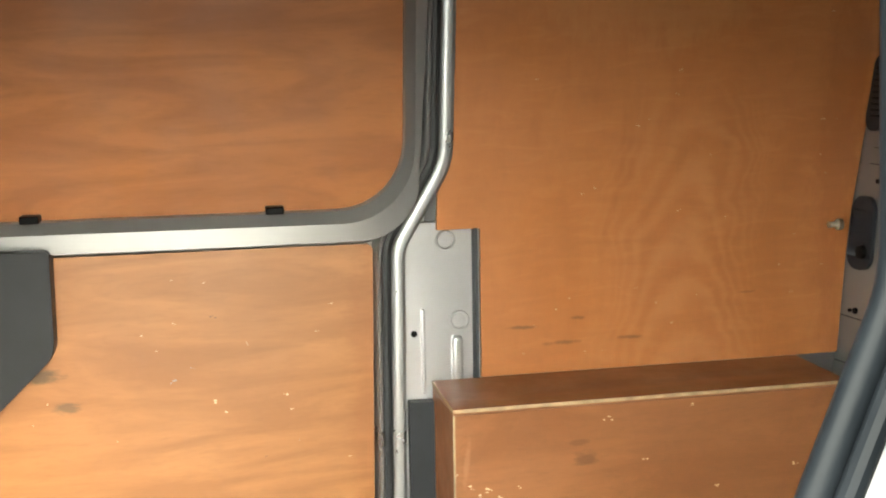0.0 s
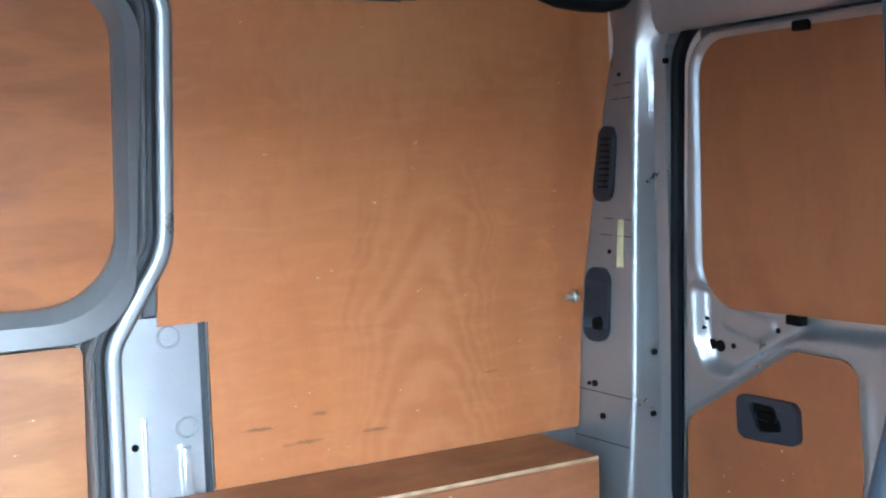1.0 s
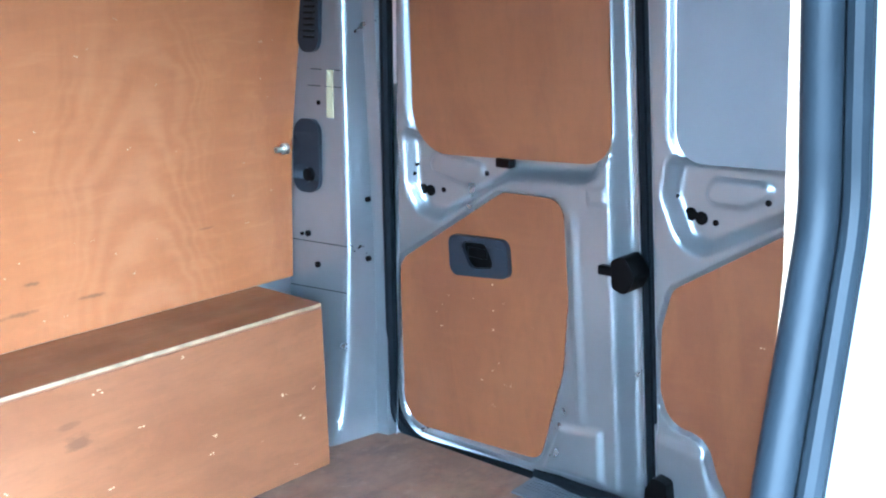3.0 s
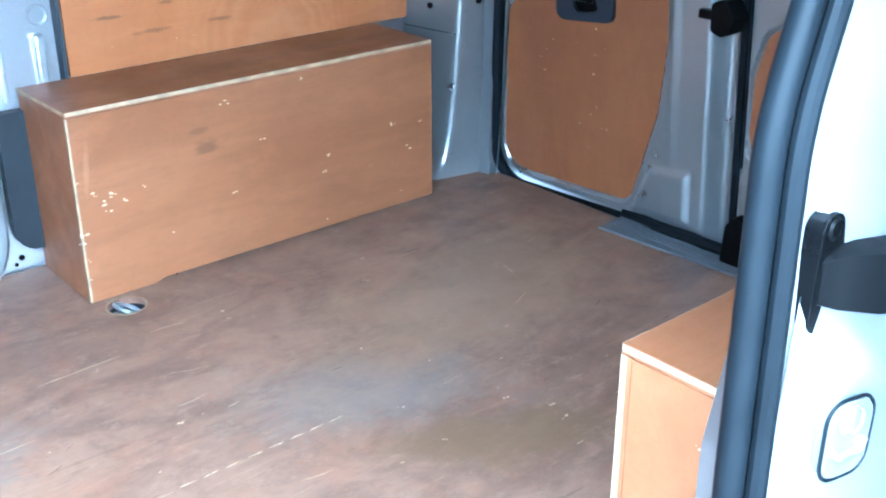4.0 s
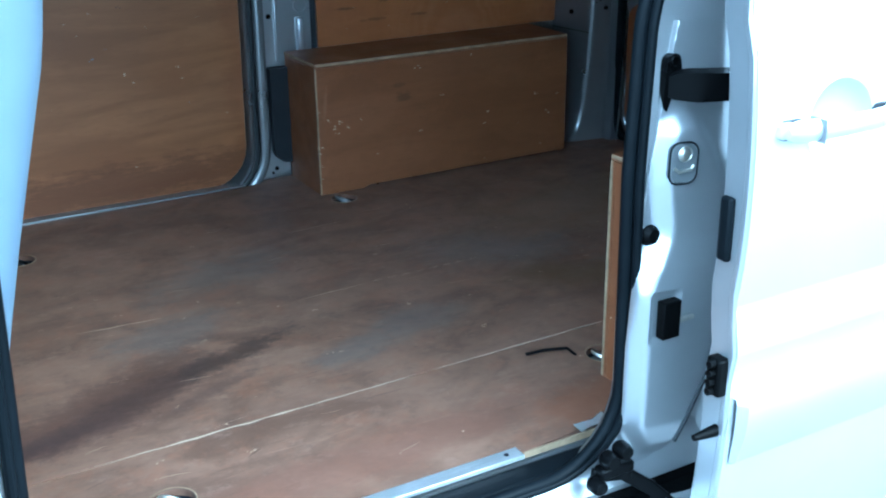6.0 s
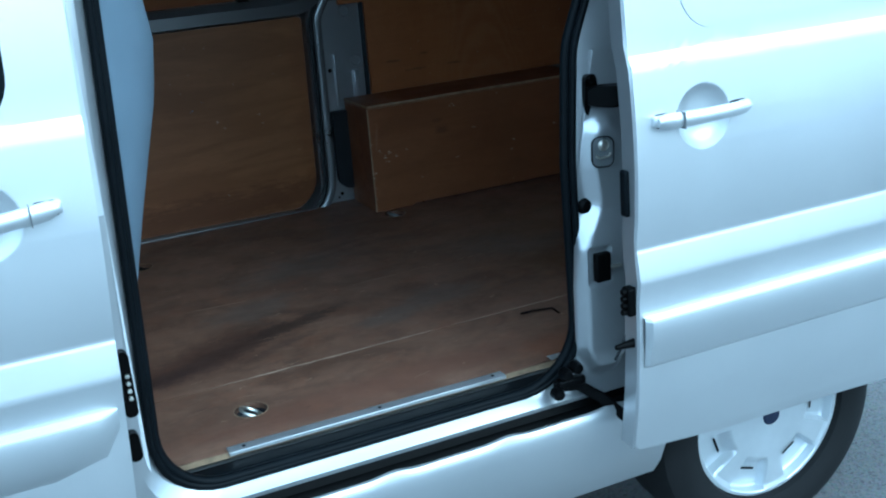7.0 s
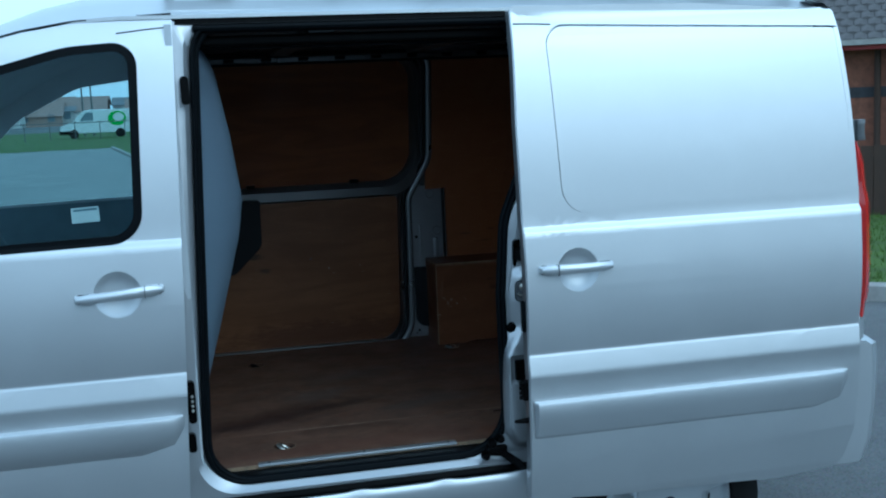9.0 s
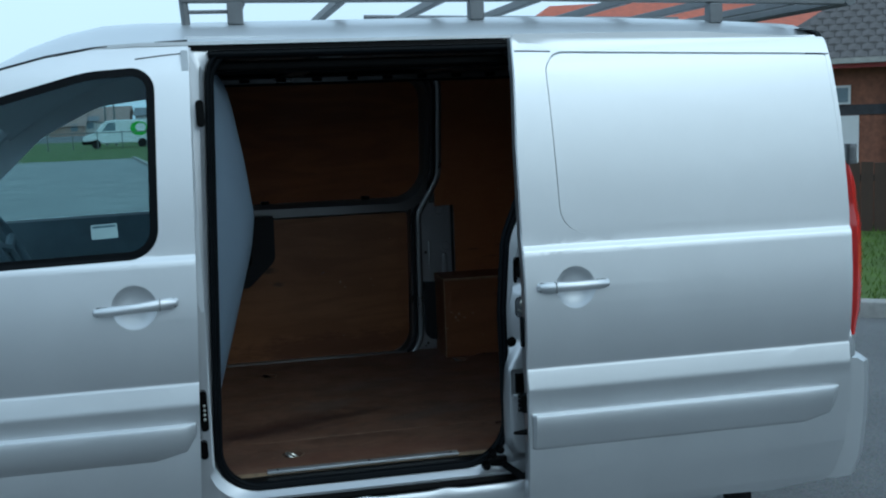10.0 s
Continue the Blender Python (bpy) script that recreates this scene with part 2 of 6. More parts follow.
def swept(path, section, closed=False, up=(0, 1, 0)):
    """Sweeps a closed section of (side, up) points along a path of 3D points."""
    path = [Vector(p) for p in path]
    n, up = len(path), Vector(up)
    rows = []
    for i, p in enumerate(path):
        a = path[i - 1] if (i or closed) else p
        b = path[(i + 1) % n] if (i < n - 1 or closed) else p
        t = (b - a).normalized()
        side = t.cross(up).normalized()
        top = side.cross(t).normalized()
        rows.append([p + side * s + top * w for s, w in section])
    if closed:
        rows.append(rows[0])
        bm = bmesh.new()
        vs = [[bm.verts.new(q) for q in row] for row in rows[:-1]]
        vs.append(vs[0])
        m = len(section)
        for r, s in zip(vs, vs[1:]):
            for k in range(m):
                bm.faces.new((r[k], r[(k + 1) % m], s[(k + 1) % m], s[k]))
        return bm
    return loft(rows, True, True)


def circle(r, n=10, cu=0.0, cv=0.0, squash=1.0):
    return [(cu + r * math.cos(2 * math.pi * k / n), cv + squash * r * math.sin(2 * math.pi * k / n)) for k in range(n)]


def turned(profile, centre, axis="y", n=32):
    """Turns a profile of (radius, along) points round an axis through centre."""
    rows = []
    for k in range(n):
        a = 2 * math.pi * k / n
        row = []
        for r, d in profile:
            c, s = r * math.cos(a), r * math.sin(a)
            off = {"y": (c, d, s), "z": (c, s, d), "x": (d, c, s)}[axis]
            row.append(Vector(centre) + Vector(off))
        rows.append(row)
    rows.append(rows[0])
    bm = loft(rows, False)
    bmesh.ops.remove_doubles(bm, verts=bm.verts, dist=1e-6)
    return bm


def between(z, table):
    """Straight lines through (z, value) points."""
    return float(np.interp(z, [a for a, _ in table], [b for _, b in table]))


# ---- materials ----
SILVER = material("silver_paint", (0.68, 0.69, 0.70), 0.44, 0.90, 0.03, 3.0, 0.02, 900, coat=0.25)
# darker copy of the silver: the load space's dimness is put into it
INNER = material("dimmed_inner_silver", (0.225, 0.228, 0.231), 0.29, 0.74, 0.06, 5.0, 0.03, 500, coat=0.15)
DULL = material("grey_primed_steel", (0.1480, 0.1488, 0.1504), 0.5, 0.3, 0.06, 5.0, 0.03, 300)
# the body's silver darkened: shade on frames and pillars is put into the colour
DIMSILVER = material("dimmed_body_silver", (0.48, 0.485, 0.495), 0.32, 0.8, 0.05, 6.0, 0.03, 500, coat=0.1)
BULK = material("blue_grey_paint", (0.29, 0.36, 0.44), 0.55, 0.0, 0.05, 3.0, 0.05, 400)
RUBBER = material("black_rubber", (0.0040, 0.0050, 0.0062), 0.42, 0.0, 0.2, 12, 0.1, 300, spec=0.06)
WORNRUBBER = material("dusty_grey_rubber", (0.018, 0.019, 0.021), 0.5, 0.0, 0.25, 12, 0.1, 300, spec=0.2)
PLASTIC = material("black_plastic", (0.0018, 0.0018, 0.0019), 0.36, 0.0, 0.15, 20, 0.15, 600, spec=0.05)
GLOSSBLACK = material("glossy_black_paint", (0.002, 0.002, 0.0022), 0.30, 0.0, 0.15, 20, 0.05, 300, spec=0.08)
TRIMPLASTIC = material("black_trim_plastic", (0.011, 0.0125, 0.015), 0.5, 0.0, 0.15, 16, 0.15, 500, spec=0.2)
GREYPLASTIC = material("dark_grey_plastic", (0.0115, 0.0135, 0.0175), 0.5, 0.0, 0.1, 20, 0.2, 700, spec=0.2)
ZINC = material("zinc_steel", (0.55, 0.53, 0.47), 0.35, 0.9, 0.15, 20, 0.05, 300)
ALUMINIUM = material("aluminium_strip", (0.72, 0.73, 0.74), 0.38, 0.85, 0.1, 18, 0.05, 300, stretch=(1, 8, 8))
# last mark: light falling off towards the rear corner, put into the colour
WALLPLY = plywood("varnished_wall_plywood", (0.2760, 0.1010, 0.0345), (0.2540, 0.0900, 0.0295), (1.7, 3, 0.55), 0.4, 1.6, 0.8,
                  [((0.99, 1.77, 1.098), (0, 0, 0), (0.020, 0.5, 0.0035), (0.0814, 0.0296, 0.0111), 0.8), ((1.10, 1.77, 1.070), (0, 0, 0), (0.030, 0.5, 0.004), (0.0814, 0.0296, 0.0111), 0.7), ((1.215, 1.77, 1.084), (0, 0, 0.1), (0.018, 0.5, 0.004), (0.0888, 0.0333, 0.0133), 0.6),
                   ((1.185, 1.77, 1.032), (0, 0, 0), (0.035, 0.5, 0.005), (0.0888, 0.0333, 0.0133), 0.6), ((1.33, 1.77, 1.035), (0, 0, 0), (0.03, 0.5, 0.004), (0.0888, 0.0333, 0.0133), 0.6), ((1.60, 1.77, 1.12), (0, 0, 0), (0.02, 0.5, 0.003), (0.0888, 0.0333, 0.0133), 0.5),
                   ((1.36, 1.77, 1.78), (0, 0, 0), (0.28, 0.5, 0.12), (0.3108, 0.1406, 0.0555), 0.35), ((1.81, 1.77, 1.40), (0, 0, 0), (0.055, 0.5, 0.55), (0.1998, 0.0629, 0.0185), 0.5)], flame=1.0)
# paler than the upper sheet: brighter light on the lower lining is put in
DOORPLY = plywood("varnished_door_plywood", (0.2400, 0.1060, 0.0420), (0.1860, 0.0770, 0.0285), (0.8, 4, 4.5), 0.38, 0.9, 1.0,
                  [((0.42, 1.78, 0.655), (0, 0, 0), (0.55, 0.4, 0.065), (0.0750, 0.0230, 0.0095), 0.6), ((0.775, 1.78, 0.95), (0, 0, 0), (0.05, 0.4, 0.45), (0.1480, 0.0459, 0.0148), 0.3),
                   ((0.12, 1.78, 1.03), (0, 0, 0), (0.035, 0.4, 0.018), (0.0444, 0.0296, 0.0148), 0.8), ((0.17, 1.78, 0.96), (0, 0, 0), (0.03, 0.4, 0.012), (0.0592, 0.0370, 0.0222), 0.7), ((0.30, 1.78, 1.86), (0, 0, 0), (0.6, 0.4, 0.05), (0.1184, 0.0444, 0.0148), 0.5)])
# darker door plywood: the dimmer light up there is put into its colour
UPPERPLY = plywood("shaded_upper_plywood", (0.2220, 0.0740, 0.0163), (0.1739, 0.0533, 0.0111), (0.8, 4, 4.0), 0.52, 1.3, 1.0)
REARPLY = plywood("varnished_rear_plywood", (0.145, 0.052, 0.0185), (0.118, 0.040, 0.0145), (3, 2.0, 0.8), 0.42, 1.4, 0.9, flame=0.5)
BOXPLY = plywood("varnished_box_plywood", (0.1813, 0.0718, 0.0289), (0.1406, 0.0533, 0.0207), (0.8, 5, 4.0), 0.42, 0.7, 1.0,
                 [((1.165, 1.56, 0.853), (0, 0, 0), (0.026, 0.3, 0.014), (0.0740, 0.0296, 0.0133), 0.7), ((1.15, 1.56, 0.885), (0, 0, 0), (0.020, 0.3, 0.008), (0.0740, 0.0296, 0.0133), 0.5), ((0.925, 1.56, 0.86), (0, 0.1, 0), (0.006, 0.3, 0.05), (0.2220, 0.1110, 0.0592), 0.5), ((1.40, 1.66, 0.972), (0, 0, 0.05), (0.5, 0.03, 0.3), (0.1036, 0.0407, 0.0163), 0.5)], mottle=0.3)
GREYWEAR = (0.1110, 0.0947, 0.0829)
FLOORPLY = plywood("worn_floor_plywood", (0.172, 0.097, 0.063), (0.108, 0.059, 0.038), (1.6, 2.6, 3.0), 0.42, 1.0, 1.0,
                   [((1.10, 0.98, 0.6), (0, 0, radians(-35)), (0.24, 0.11, 1), GREYWEAR, 0.5), ((0.735, 0.73, 0.6), (0, 0, radians(10)), (0.13, 0.07, 1), GREYWEAR, 0.45), ((0.58, 0.66, 0.6), (0, 0, 0.2), (0.11, 0.05, 1), GREYWEAR, 0.45),
                    ((0.29, 0.92, 0.6), (0, 0, 0.3), (0.14, 0.08, 1), GREYWEAR, 0.45), ((0.47, 1.18, 0.6), (0, 0, 0.2), (0.20, 0.11, 1), GREYWEAR, 0.5), ((1.5, 0.62, 0.6), (0, 0, 0.1), (0.20, 0.07, 1), GREYWEAR, 0.45),
                    ((1.45, 1.15, 0.6), (0, 0, 0.2), (0.45, 0.22, 1), (0.1850, 0.1147, 0.0666), 0.5), ((0.40, 0.30, 0.6), (0, 0, 0.05), (0.5, 0.07, 1), (0.1332, 0.0629, 0.0407), 0.6), ((1.18, 0.75, 0.6), (0, 0, -0.5), (0.20, 0.07, 1), (0.0962, 0.0555, 0.0259), 0.7), ((0.9, 0.27, 0.6), (0, 0, 0.1), (0.2, 0.06, 1), (0.1480, 0.0607, 0.0311), 0.7),
                    ((0.06, 0.68, 0.6), (0, 0, radians(24)), (0.26, 0.07, 1), (0.040, 0.022, 0.016), 0.45), ((0.20, 0.80, 0.6), (0, 0, radians(30)), (0.16, 0.05, 1), (0.048, 0.027, 0.019), 0.4), ((0.0, 0.36, 0.6), (0, 0, 0.1), (0.16, 0.06, 1), (0.055, 0.030, 0.021), 0.4), ((0.10, 0.67, 0.6), (0, 0, radians(20)), (0.30, 0.09, 1), (0.0851, 0.0407, 0.0281), 0.4), ((0.34, 0.760, 0.6), (0, 0, radians(20)), (0.17, 0.036, 1), (0.0220, 0.0155, 0.0133), 0.7), ((0.17, 0.695, 0.6), (0, 0, radians(25)), (0.15, 0.045, 1), (0.0311, 0.0185, 0.0155), 0.6), ((0.26, 0.640, 0.6), (0, 0, radians(24)), (0.12, 0.022, 1), (0.0407, 0.0237, 0.0207), 0.45), ((0.02, 0.635, 0.6), (0, 0, radians(22)), (0.12, 0.030, 1), (0.0333, 0.0192, 0.0163), 0.55), ((-0.02, 0.60, 0.6), (0, 0, radians(12)), (0.16, 0.03, 1), (0.0370, 0.0207, 0.0185), 0.5)], mottle=1.0)
PLYEDGE = material("pale_plywood_edge", (0.2442, 0.1739, 0.1036), 0.7, 0.0, 0.35, 30, 0.2, 400)
BLUEMARK = material("blue_grey_smudge", (0.16, 0.15, 0.17), 0.6, 0.0, 0.2, 30)
DARKMARK = material("dark_scuff", (0.0740, 0.0370, 0.0222), 0.6, 0.0, 0.2, 30)
SCRATCH = material("bare_wood_scratch", (0.3700, 0.2738, 0.1924), 0.7, 0.0, 0.2, 30)
GLASS = bpy.data.materials.new("tinted_glass")
GLASS.use_nodes = True
gb = GLASS.node_tree.nodes["Principled BSDF"]
gb.inputs["Base Color"].default_value = (0.64, 0.76, 0.78, 1)
gb.inputs["Transmission Weight"].default_value = 1.0
gb.inputs["Roughness"].default_value = 0.0
gb.inputs["IOR"].default_value = 1.1
REDLENS = material("red_lamp_lens", (0.55, 0.02, 0.015), 0.12, 0.0, 0.1, 20, coat=0.6)
TYRE = material("tyre_rubber", (0.008, 0.008, 0.0085), 0.75, 0.0, 0.2, 14, 0.3, 200, spec=0.25)
HUBCAP = material("silver_wheel_cover", (0.62, 0.64, 0.66), 0.35, 0.5, 0.06, 10)
GALV = material("galvanised_steel", (0.16, 0.165, 0.17), 0.5, 0.5, 0.2, 12, 0.1, 200)
TREAD = material("worn_tread_plate", (0.085, 0.09, 0.098), 0.5, 0.3, 0.3, 14, 0.2, 200)
CABDARK = material("cab_dark_trim", (0.17, 0.215, 0.25), 0.6, 0.0, 0.1, 15, 0.1, 300)
CABGREY = material("cab_grey_lining", (0.570, 0.589, 0.608), 0.8, 0.0, 0.06, 9, 0.1, 300)
WHITE = material("white_label", (0.62, 0.63, 0.62), 0.5, 0.0, 0.03)
ASPHALT = material("worn_asphalt", (0.100, 0.098, 0.096), 0.85, 0.0, 0.22, 1.2, 0.6, 160, speckle=0.55)
GRASS = material("mown_grass", (0.070, 0.115, 0.013), 0.9, 0.0, 0.35, 3.0, 0.8, 90)

# ---- the van's lines ----
FLOOR = 0.605
SIDE = [(0.40, 0.070), (0.50, 0.048), (0.62, 0.030), (0.735, 0.022), (0.84, 0.0215), (0.868, 0.0176), (0.882, 0.0150), (0.888, 0.0146), (0.897, 0.0156), (0.945, 0.0240), (0.950, 0.0262), (0.955, 0.0272), (0.960, 0.0266),
        (0.985, 0.0228), (1.02, 0.0190), (1.06, 0.0166), (1.10, 0.0156), (1.15, 0.0160), (1.20, 0.0182), (1.25, 0.0222), (1.30, 0.0268), (1.316, 0.0285), (1.323, 0.0325), (1.331, 0.0385), (1.337, 0.0410),
        (1.38, 0.0435), (1.42, 0.0462), (1.46, 0.049), (1.50, 0.052), (1.54, 0.0553), (1.58, 0.059), (1.62, 0.063), (1.66, 0.0673), (1.70, 0.072), (1.74, 0.0772), (1.78, 0.083), (1.82, 0.0895), (1.86, 0.097), (1.89, 0.1055), (1.92, 0.1165), (1.95, 0.130)]
KNOTS = [z for z, _ in SIDE]


def side(z):
    """The outer face of the near side at height z."""
    return between(z, SIDE)


def lining(z):
    """The inner face of the far wall's lining at height z."""
    return 1.775 - max(0.0, z - 1.28) * 0.09


def rear(z):
    """The inner face of the rear doors at height z."""
    return 1.955 - 0.072 * (z - 0.65)


# ---- ground and distance ----
bm = bmesh.new()
vs = [bm.verts.new(p) for p in ((-900, -900, 0), (900, -900, 0), (900, 900, 0), (-900, 900, 0))]
bm.faces.new(vs)
ground = part("ground", bm, ASPHALT)
tagged(ground, "worn grey asphalt yard round the van", "ground", kind="structure")

# ---- the van ----
van = thing("van", (0.5, 0.95, 0), "silver panel van with its side door slid open", "van")


def near(u, v, w):
    return (u, side(v) + w, v)


def far(u, v, w):
    return (u, 1.896 - side(v) - w, v)


# near body side: the front door pillar, the sill and the roof rail round the loading opening
APERTURE = {
    "skin": ([(-0.235, 0.47, 0.03), (0.98, 0.47, 0.03), (0.99, 1.08, 0.1), (1.00, 1.27, 0.1), (1.00, 1.46, 0.1), (1.00, 1.953, 0.03), (-0.175, 1.973, 0.03)], None),
    "step": ([(-0.200, 0.530, 0.06), (0.95, 0.530, 0.08), (0.955, 1.08, 0.1), (0.965, 1.27, 0.1), (0.97, 1.46, 0.1), (0.97, 1.943, 0.04), (-0.140, 1.958, 0.05)], 0.055),
    "jamb": ([(-0.175, 0.556, 0.12), (0.92, 0.556, 0.14), (0.93, 1.08, 0.1), (0.945, 1.27, 0.1), (0.95, 1.46, 0.1), (0.93, 1.938, 0.06), (-0.118, 1.950, 0.09)], 0.086),
    "land": ([(-0.155, 0.571, 0.13), (0.805, 0.571, 0.15), (0.797, 1.08, 0.15), (0.819, 1.31, 0.22), (0.888, 1.475, 0.12), (0.874, 1.933, 0.08), (-0.100, 1.943, 0.11)], 0.108),
    "lip": ([(-0.138, 0.585, 0.125), (0.784, 0.585, 0.145), (0.776, 1.08, 0.15), (0.798, 1.31, 0.22), (0.868, 1.475, 0.12), (0.854, 1.923, 0.075), (-0.086, 1.933, 0.10)], 0.118),
    "inside": ([(-0.155, 0.570, 0.12), (0.800, 0.570, 0.14), (0.800, 1.06, 0.10), (0.842, 1.29, 0.2), (0.902, 1.455, 0.12), (0.892, 1.933, 0.075), (-0.100, 1.943, 0.10)], 0.160),
}
CLEAR = {"step": 0.010, "jamb": 0.018, "land": 0.03, "lip": 0.04, "inside": 0.06}


def aperture_loop(key, mirrored=False, seg=8):
    corners, y = APERTURE[key]
    pts = []
    for p in rounded(corners, seg):
        if y is None:
            yy = side(p.y) + (0.004 if p.x > 0.3 else 0.017)
        else:
            yy = max(y + between(p.y, [(1.08, 0.0), (1.2, 0.007), (1.37, 0.020), (1.5, 0.027), (1.9, 0.036)]), side(p.y) + CLEAR[key])
            if key == "inside":
                yy = max(between(p.y, [(1.08, 0.160), (1.2, 0.145), (1.5, 0.160), (1.9, 0.166)]), side(p.y) + CLEAR[key])
            if key in ("step", "jamb"):
                yy = between(p.y, [(0.58, 0.086), (0.66, yy)])
        pts.append(Vector((p.x, 1.896 - yy if mirrored else yy, p.y)))
    return pts


part("door_aperture", loft([aperture_loop(k) for k in ("skin", "step", "jamb", "land", "lip")]), DIMSILVER, van, "pressed silver steel door frame")
lip = aperture_loop("lip")
seal = part("door_seal", swept(lip, circle(0.0110, 12), True), RUBBER, van, "black rubber door seal")
outer_ring = [Vector((p.x + 0.009 * (1 if p.x > 0.35 else -1) * min(1, abs(p.x - 0.35) / 0.3), p.y - between(p.z, [(0.60, 0.006), (0.70, 0.016)]), p.z + (-0.005 if p.z < 0.66 else 0.012 if p.z > 1.86 else 0))) for p in lip]
part("seal_flap", swept(outer_ring, circle(0.0075, 10), True), RUBBER, seal, "outer lip of the rubber seal")

part("seal_flange", loft([aperture_loop(k) for k in ("lip", "inside")]), INNER, seal, "silver inner flange")
part("sill_rubber", box(-0.10, 0.755, 0.124, 0.1715, 0.572, 0.594), RUBBER, van, "black rubber strip along the sill", bevel=0.006)

# near rear quarter behind the open door, and the lower sill
quarter = plate([(1.0, 0.47, 0), (1.07, 0.47, 0), (1.07, 0.5, 0), (1.15, 0.66, 0), (1.34, 0.715, 0), (1.53, 0.66, 0), (1.62, 0.5, 0), (1.63, 0.42, 0), (1.97, 0.42, 0), (1.975, 0.85, 0), (1.95, 1.5, 0), (1.89, 1.93, 0), (1.0, 1.93, 0)], [], near, 0.02, KNOTS)
part("rear_quarter_panel", quarter, SILVER, van)
part("far_side_panel", plate([(-1.15, 0.47, 0), (1.07, 0.47, 0), (1.15, 0.66, 0), (1.34, 0.715, 0), (1.53, 0.66, 0), (1.62, 0.47, 0), (1.97, 0.42, 0), (1.975, 0.85, 0), (1.95, 1.5, 0), (1.89, 1.94, 0), (-0.25, 1.945, 0), (-0.25, 1.31, 0), (-1.15, 1.31, 0)], [], far, 0.02, KNOTS), SILVER, van)
sill_profile = [(0.30, 0.100), (0.345, 0.070), (0.40, 0.048), (0.45, 0.034), (0.49, 0.026), (0.515, 0.024), (0.530, 0.0265), (0.5365, 0.031), (0.538, 0.038), (0.530, 0.0435)]
wave = lambda x: 0.006 * max(0.0, math.sin(x * 2 * math.pi / 0.26 + 0.6)) ** 3
sill = loft([[Vector((x, y, z + (wave(x) if z > 0.53 else 0))) for z, y in sill_profile] for x in np.linspace(-0.205, 0.97, 70)], False)
part("sill", sill, SILVER, van, "silver sill with the door's lower track")
track = loft([[Vector((x, y, z)) for y, z in ((0.0845, 0.5480), (0.078, 0.533), (0.048, 0.530), (0.040, 0.536))] for x in (-0.19, 0.2, 0.6, 0.93)], False)
part("lower_track", track, PLASTIC, van, "black lower door track")
top_track = loft([[Vector((x, y, z)) for y, z in ((0.128, 1.930), (0.132, 1.948), (0.17, 1.950), (0.175, 1.94))] for x in (-0.14, 0.2, 0.6, 0.96)], False)
header = loft([[Vector((x, y, z)) for y, z in ((0.170, 1.905), (0.140, 1.906), (0.130, 1.911), (0.126, 1.918), (0.128, 1.926), (0.140, 1.928))] for x in (-0.09, -0.07, 0.2, 0.5, 0.84)], False)
part("header_seal", header, RUBBER, van, "black rubber seal under the roof edge")
part("header_rail", loft([[Vector((x, y, z)) for y, z in ((0.140, 1.928), (0.131, 1.929), (0.129, 1.933), (0.131, 1.939), (0.140, 1.941))] for x in (-0.118, 0.2, 0.5, 0.84)], False), INNER, van, "grey-brown steel strip over the door seal")
# black strip drawn in for the shaded gap under the roof edge
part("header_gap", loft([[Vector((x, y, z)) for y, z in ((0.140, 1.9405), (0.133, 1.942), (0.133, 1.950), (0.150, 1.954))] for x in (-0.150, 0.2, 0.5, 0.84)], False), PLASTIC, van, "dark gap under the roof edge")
part("upper_track", top_track, PLASTIC, van, "black upper door track")

# roof
def roof_z(x, y):
    t = abs(y - 0.948) / 0.80
    crown = 2.045 - 0.058 * max(0, t) ** 8 - 0.015 * t * t
    drop = 0.05 * max(0.0, (x - 0.6) / 1.35) ** 2 + (0.0 if x > -0.35 else 0.62 * (-x - 0.35) ** 2 + 0.08 * (-x - 0.35))
    return crown - drop


def roof_sheet(x0, x1, y0, y1, lower=0.0, nx=26, ny=22):
    rows = []
    for i in range(nx + 1):
        x = x0 + (x1 - x0) * i / nx
        across = [y0 + (y1 - y0) * j / ny for j in range(ny + 1)]
        top = [Vector((x, y, roof_z(x, y) - lower)) for y in across]
        rows.append(top + [p - Vector((0, 0, 0.010)) for p in reversed(top)])
    return loft(rows, True, True)


part("roof", roof_sheet(-0.95, 1.90, 0.125, 1.771), SILVER, van, "silver pressed steel roof")
ceiling = part("ceiling", box(-0.09, 1.86, 0.17, 1.70, 1.925, 1.938), DULL, van, "bare grey steel roof underside")
for k, x in enumerate((0.28, 0.88, 1.42)):
    part("roof_bow", box(x - 0.04, x + 0.04, 0.18, 1.69, 1.90, 1.9245), DULL, van, bevel=0.006)
for y0, y1, s in ((1.655, 1.72, 1), (0.175, 0.24, -1)):
    # near rail in black: the shade under the roof is put into its colour
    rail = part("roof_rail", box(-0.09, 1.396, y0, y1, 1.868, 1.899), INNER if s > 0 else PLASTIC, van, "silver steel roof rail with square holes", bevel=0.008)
    part("rail_edge", box(-0.09, 1.394, *sorted(((y0 if s > 0 else y1) - s * 0.004, (y0 if s > 0 else y1) + s * 0.004)), 1.862, 1.872), RUBBER, rail, "black lower edge")
    for k in range(9):
        x = 0.045 + 0.158 * k
        part("rail_hole", box(x, x + 0.045, *sorted(((y0 if s > 0 else y1) - s * 0.003, (y0 if s > 0 else y1) + s * 0.004)), 1.877, 1.893), PLASTIC, rail, bevel=0.003)
pad_line = [Vector(p) for p in ((1.655, 1.700, 1.918), (1.68, 1.695, 1.905), (1.73, 1.690, 1.893), (1.79, 1.685, 1.887), (1.835, 1.668, 1.885), (1.855, 1.635, 1.889), (1.862, 1.590, 1.897), (1.864, 1.555, 1.906))]
rows = []
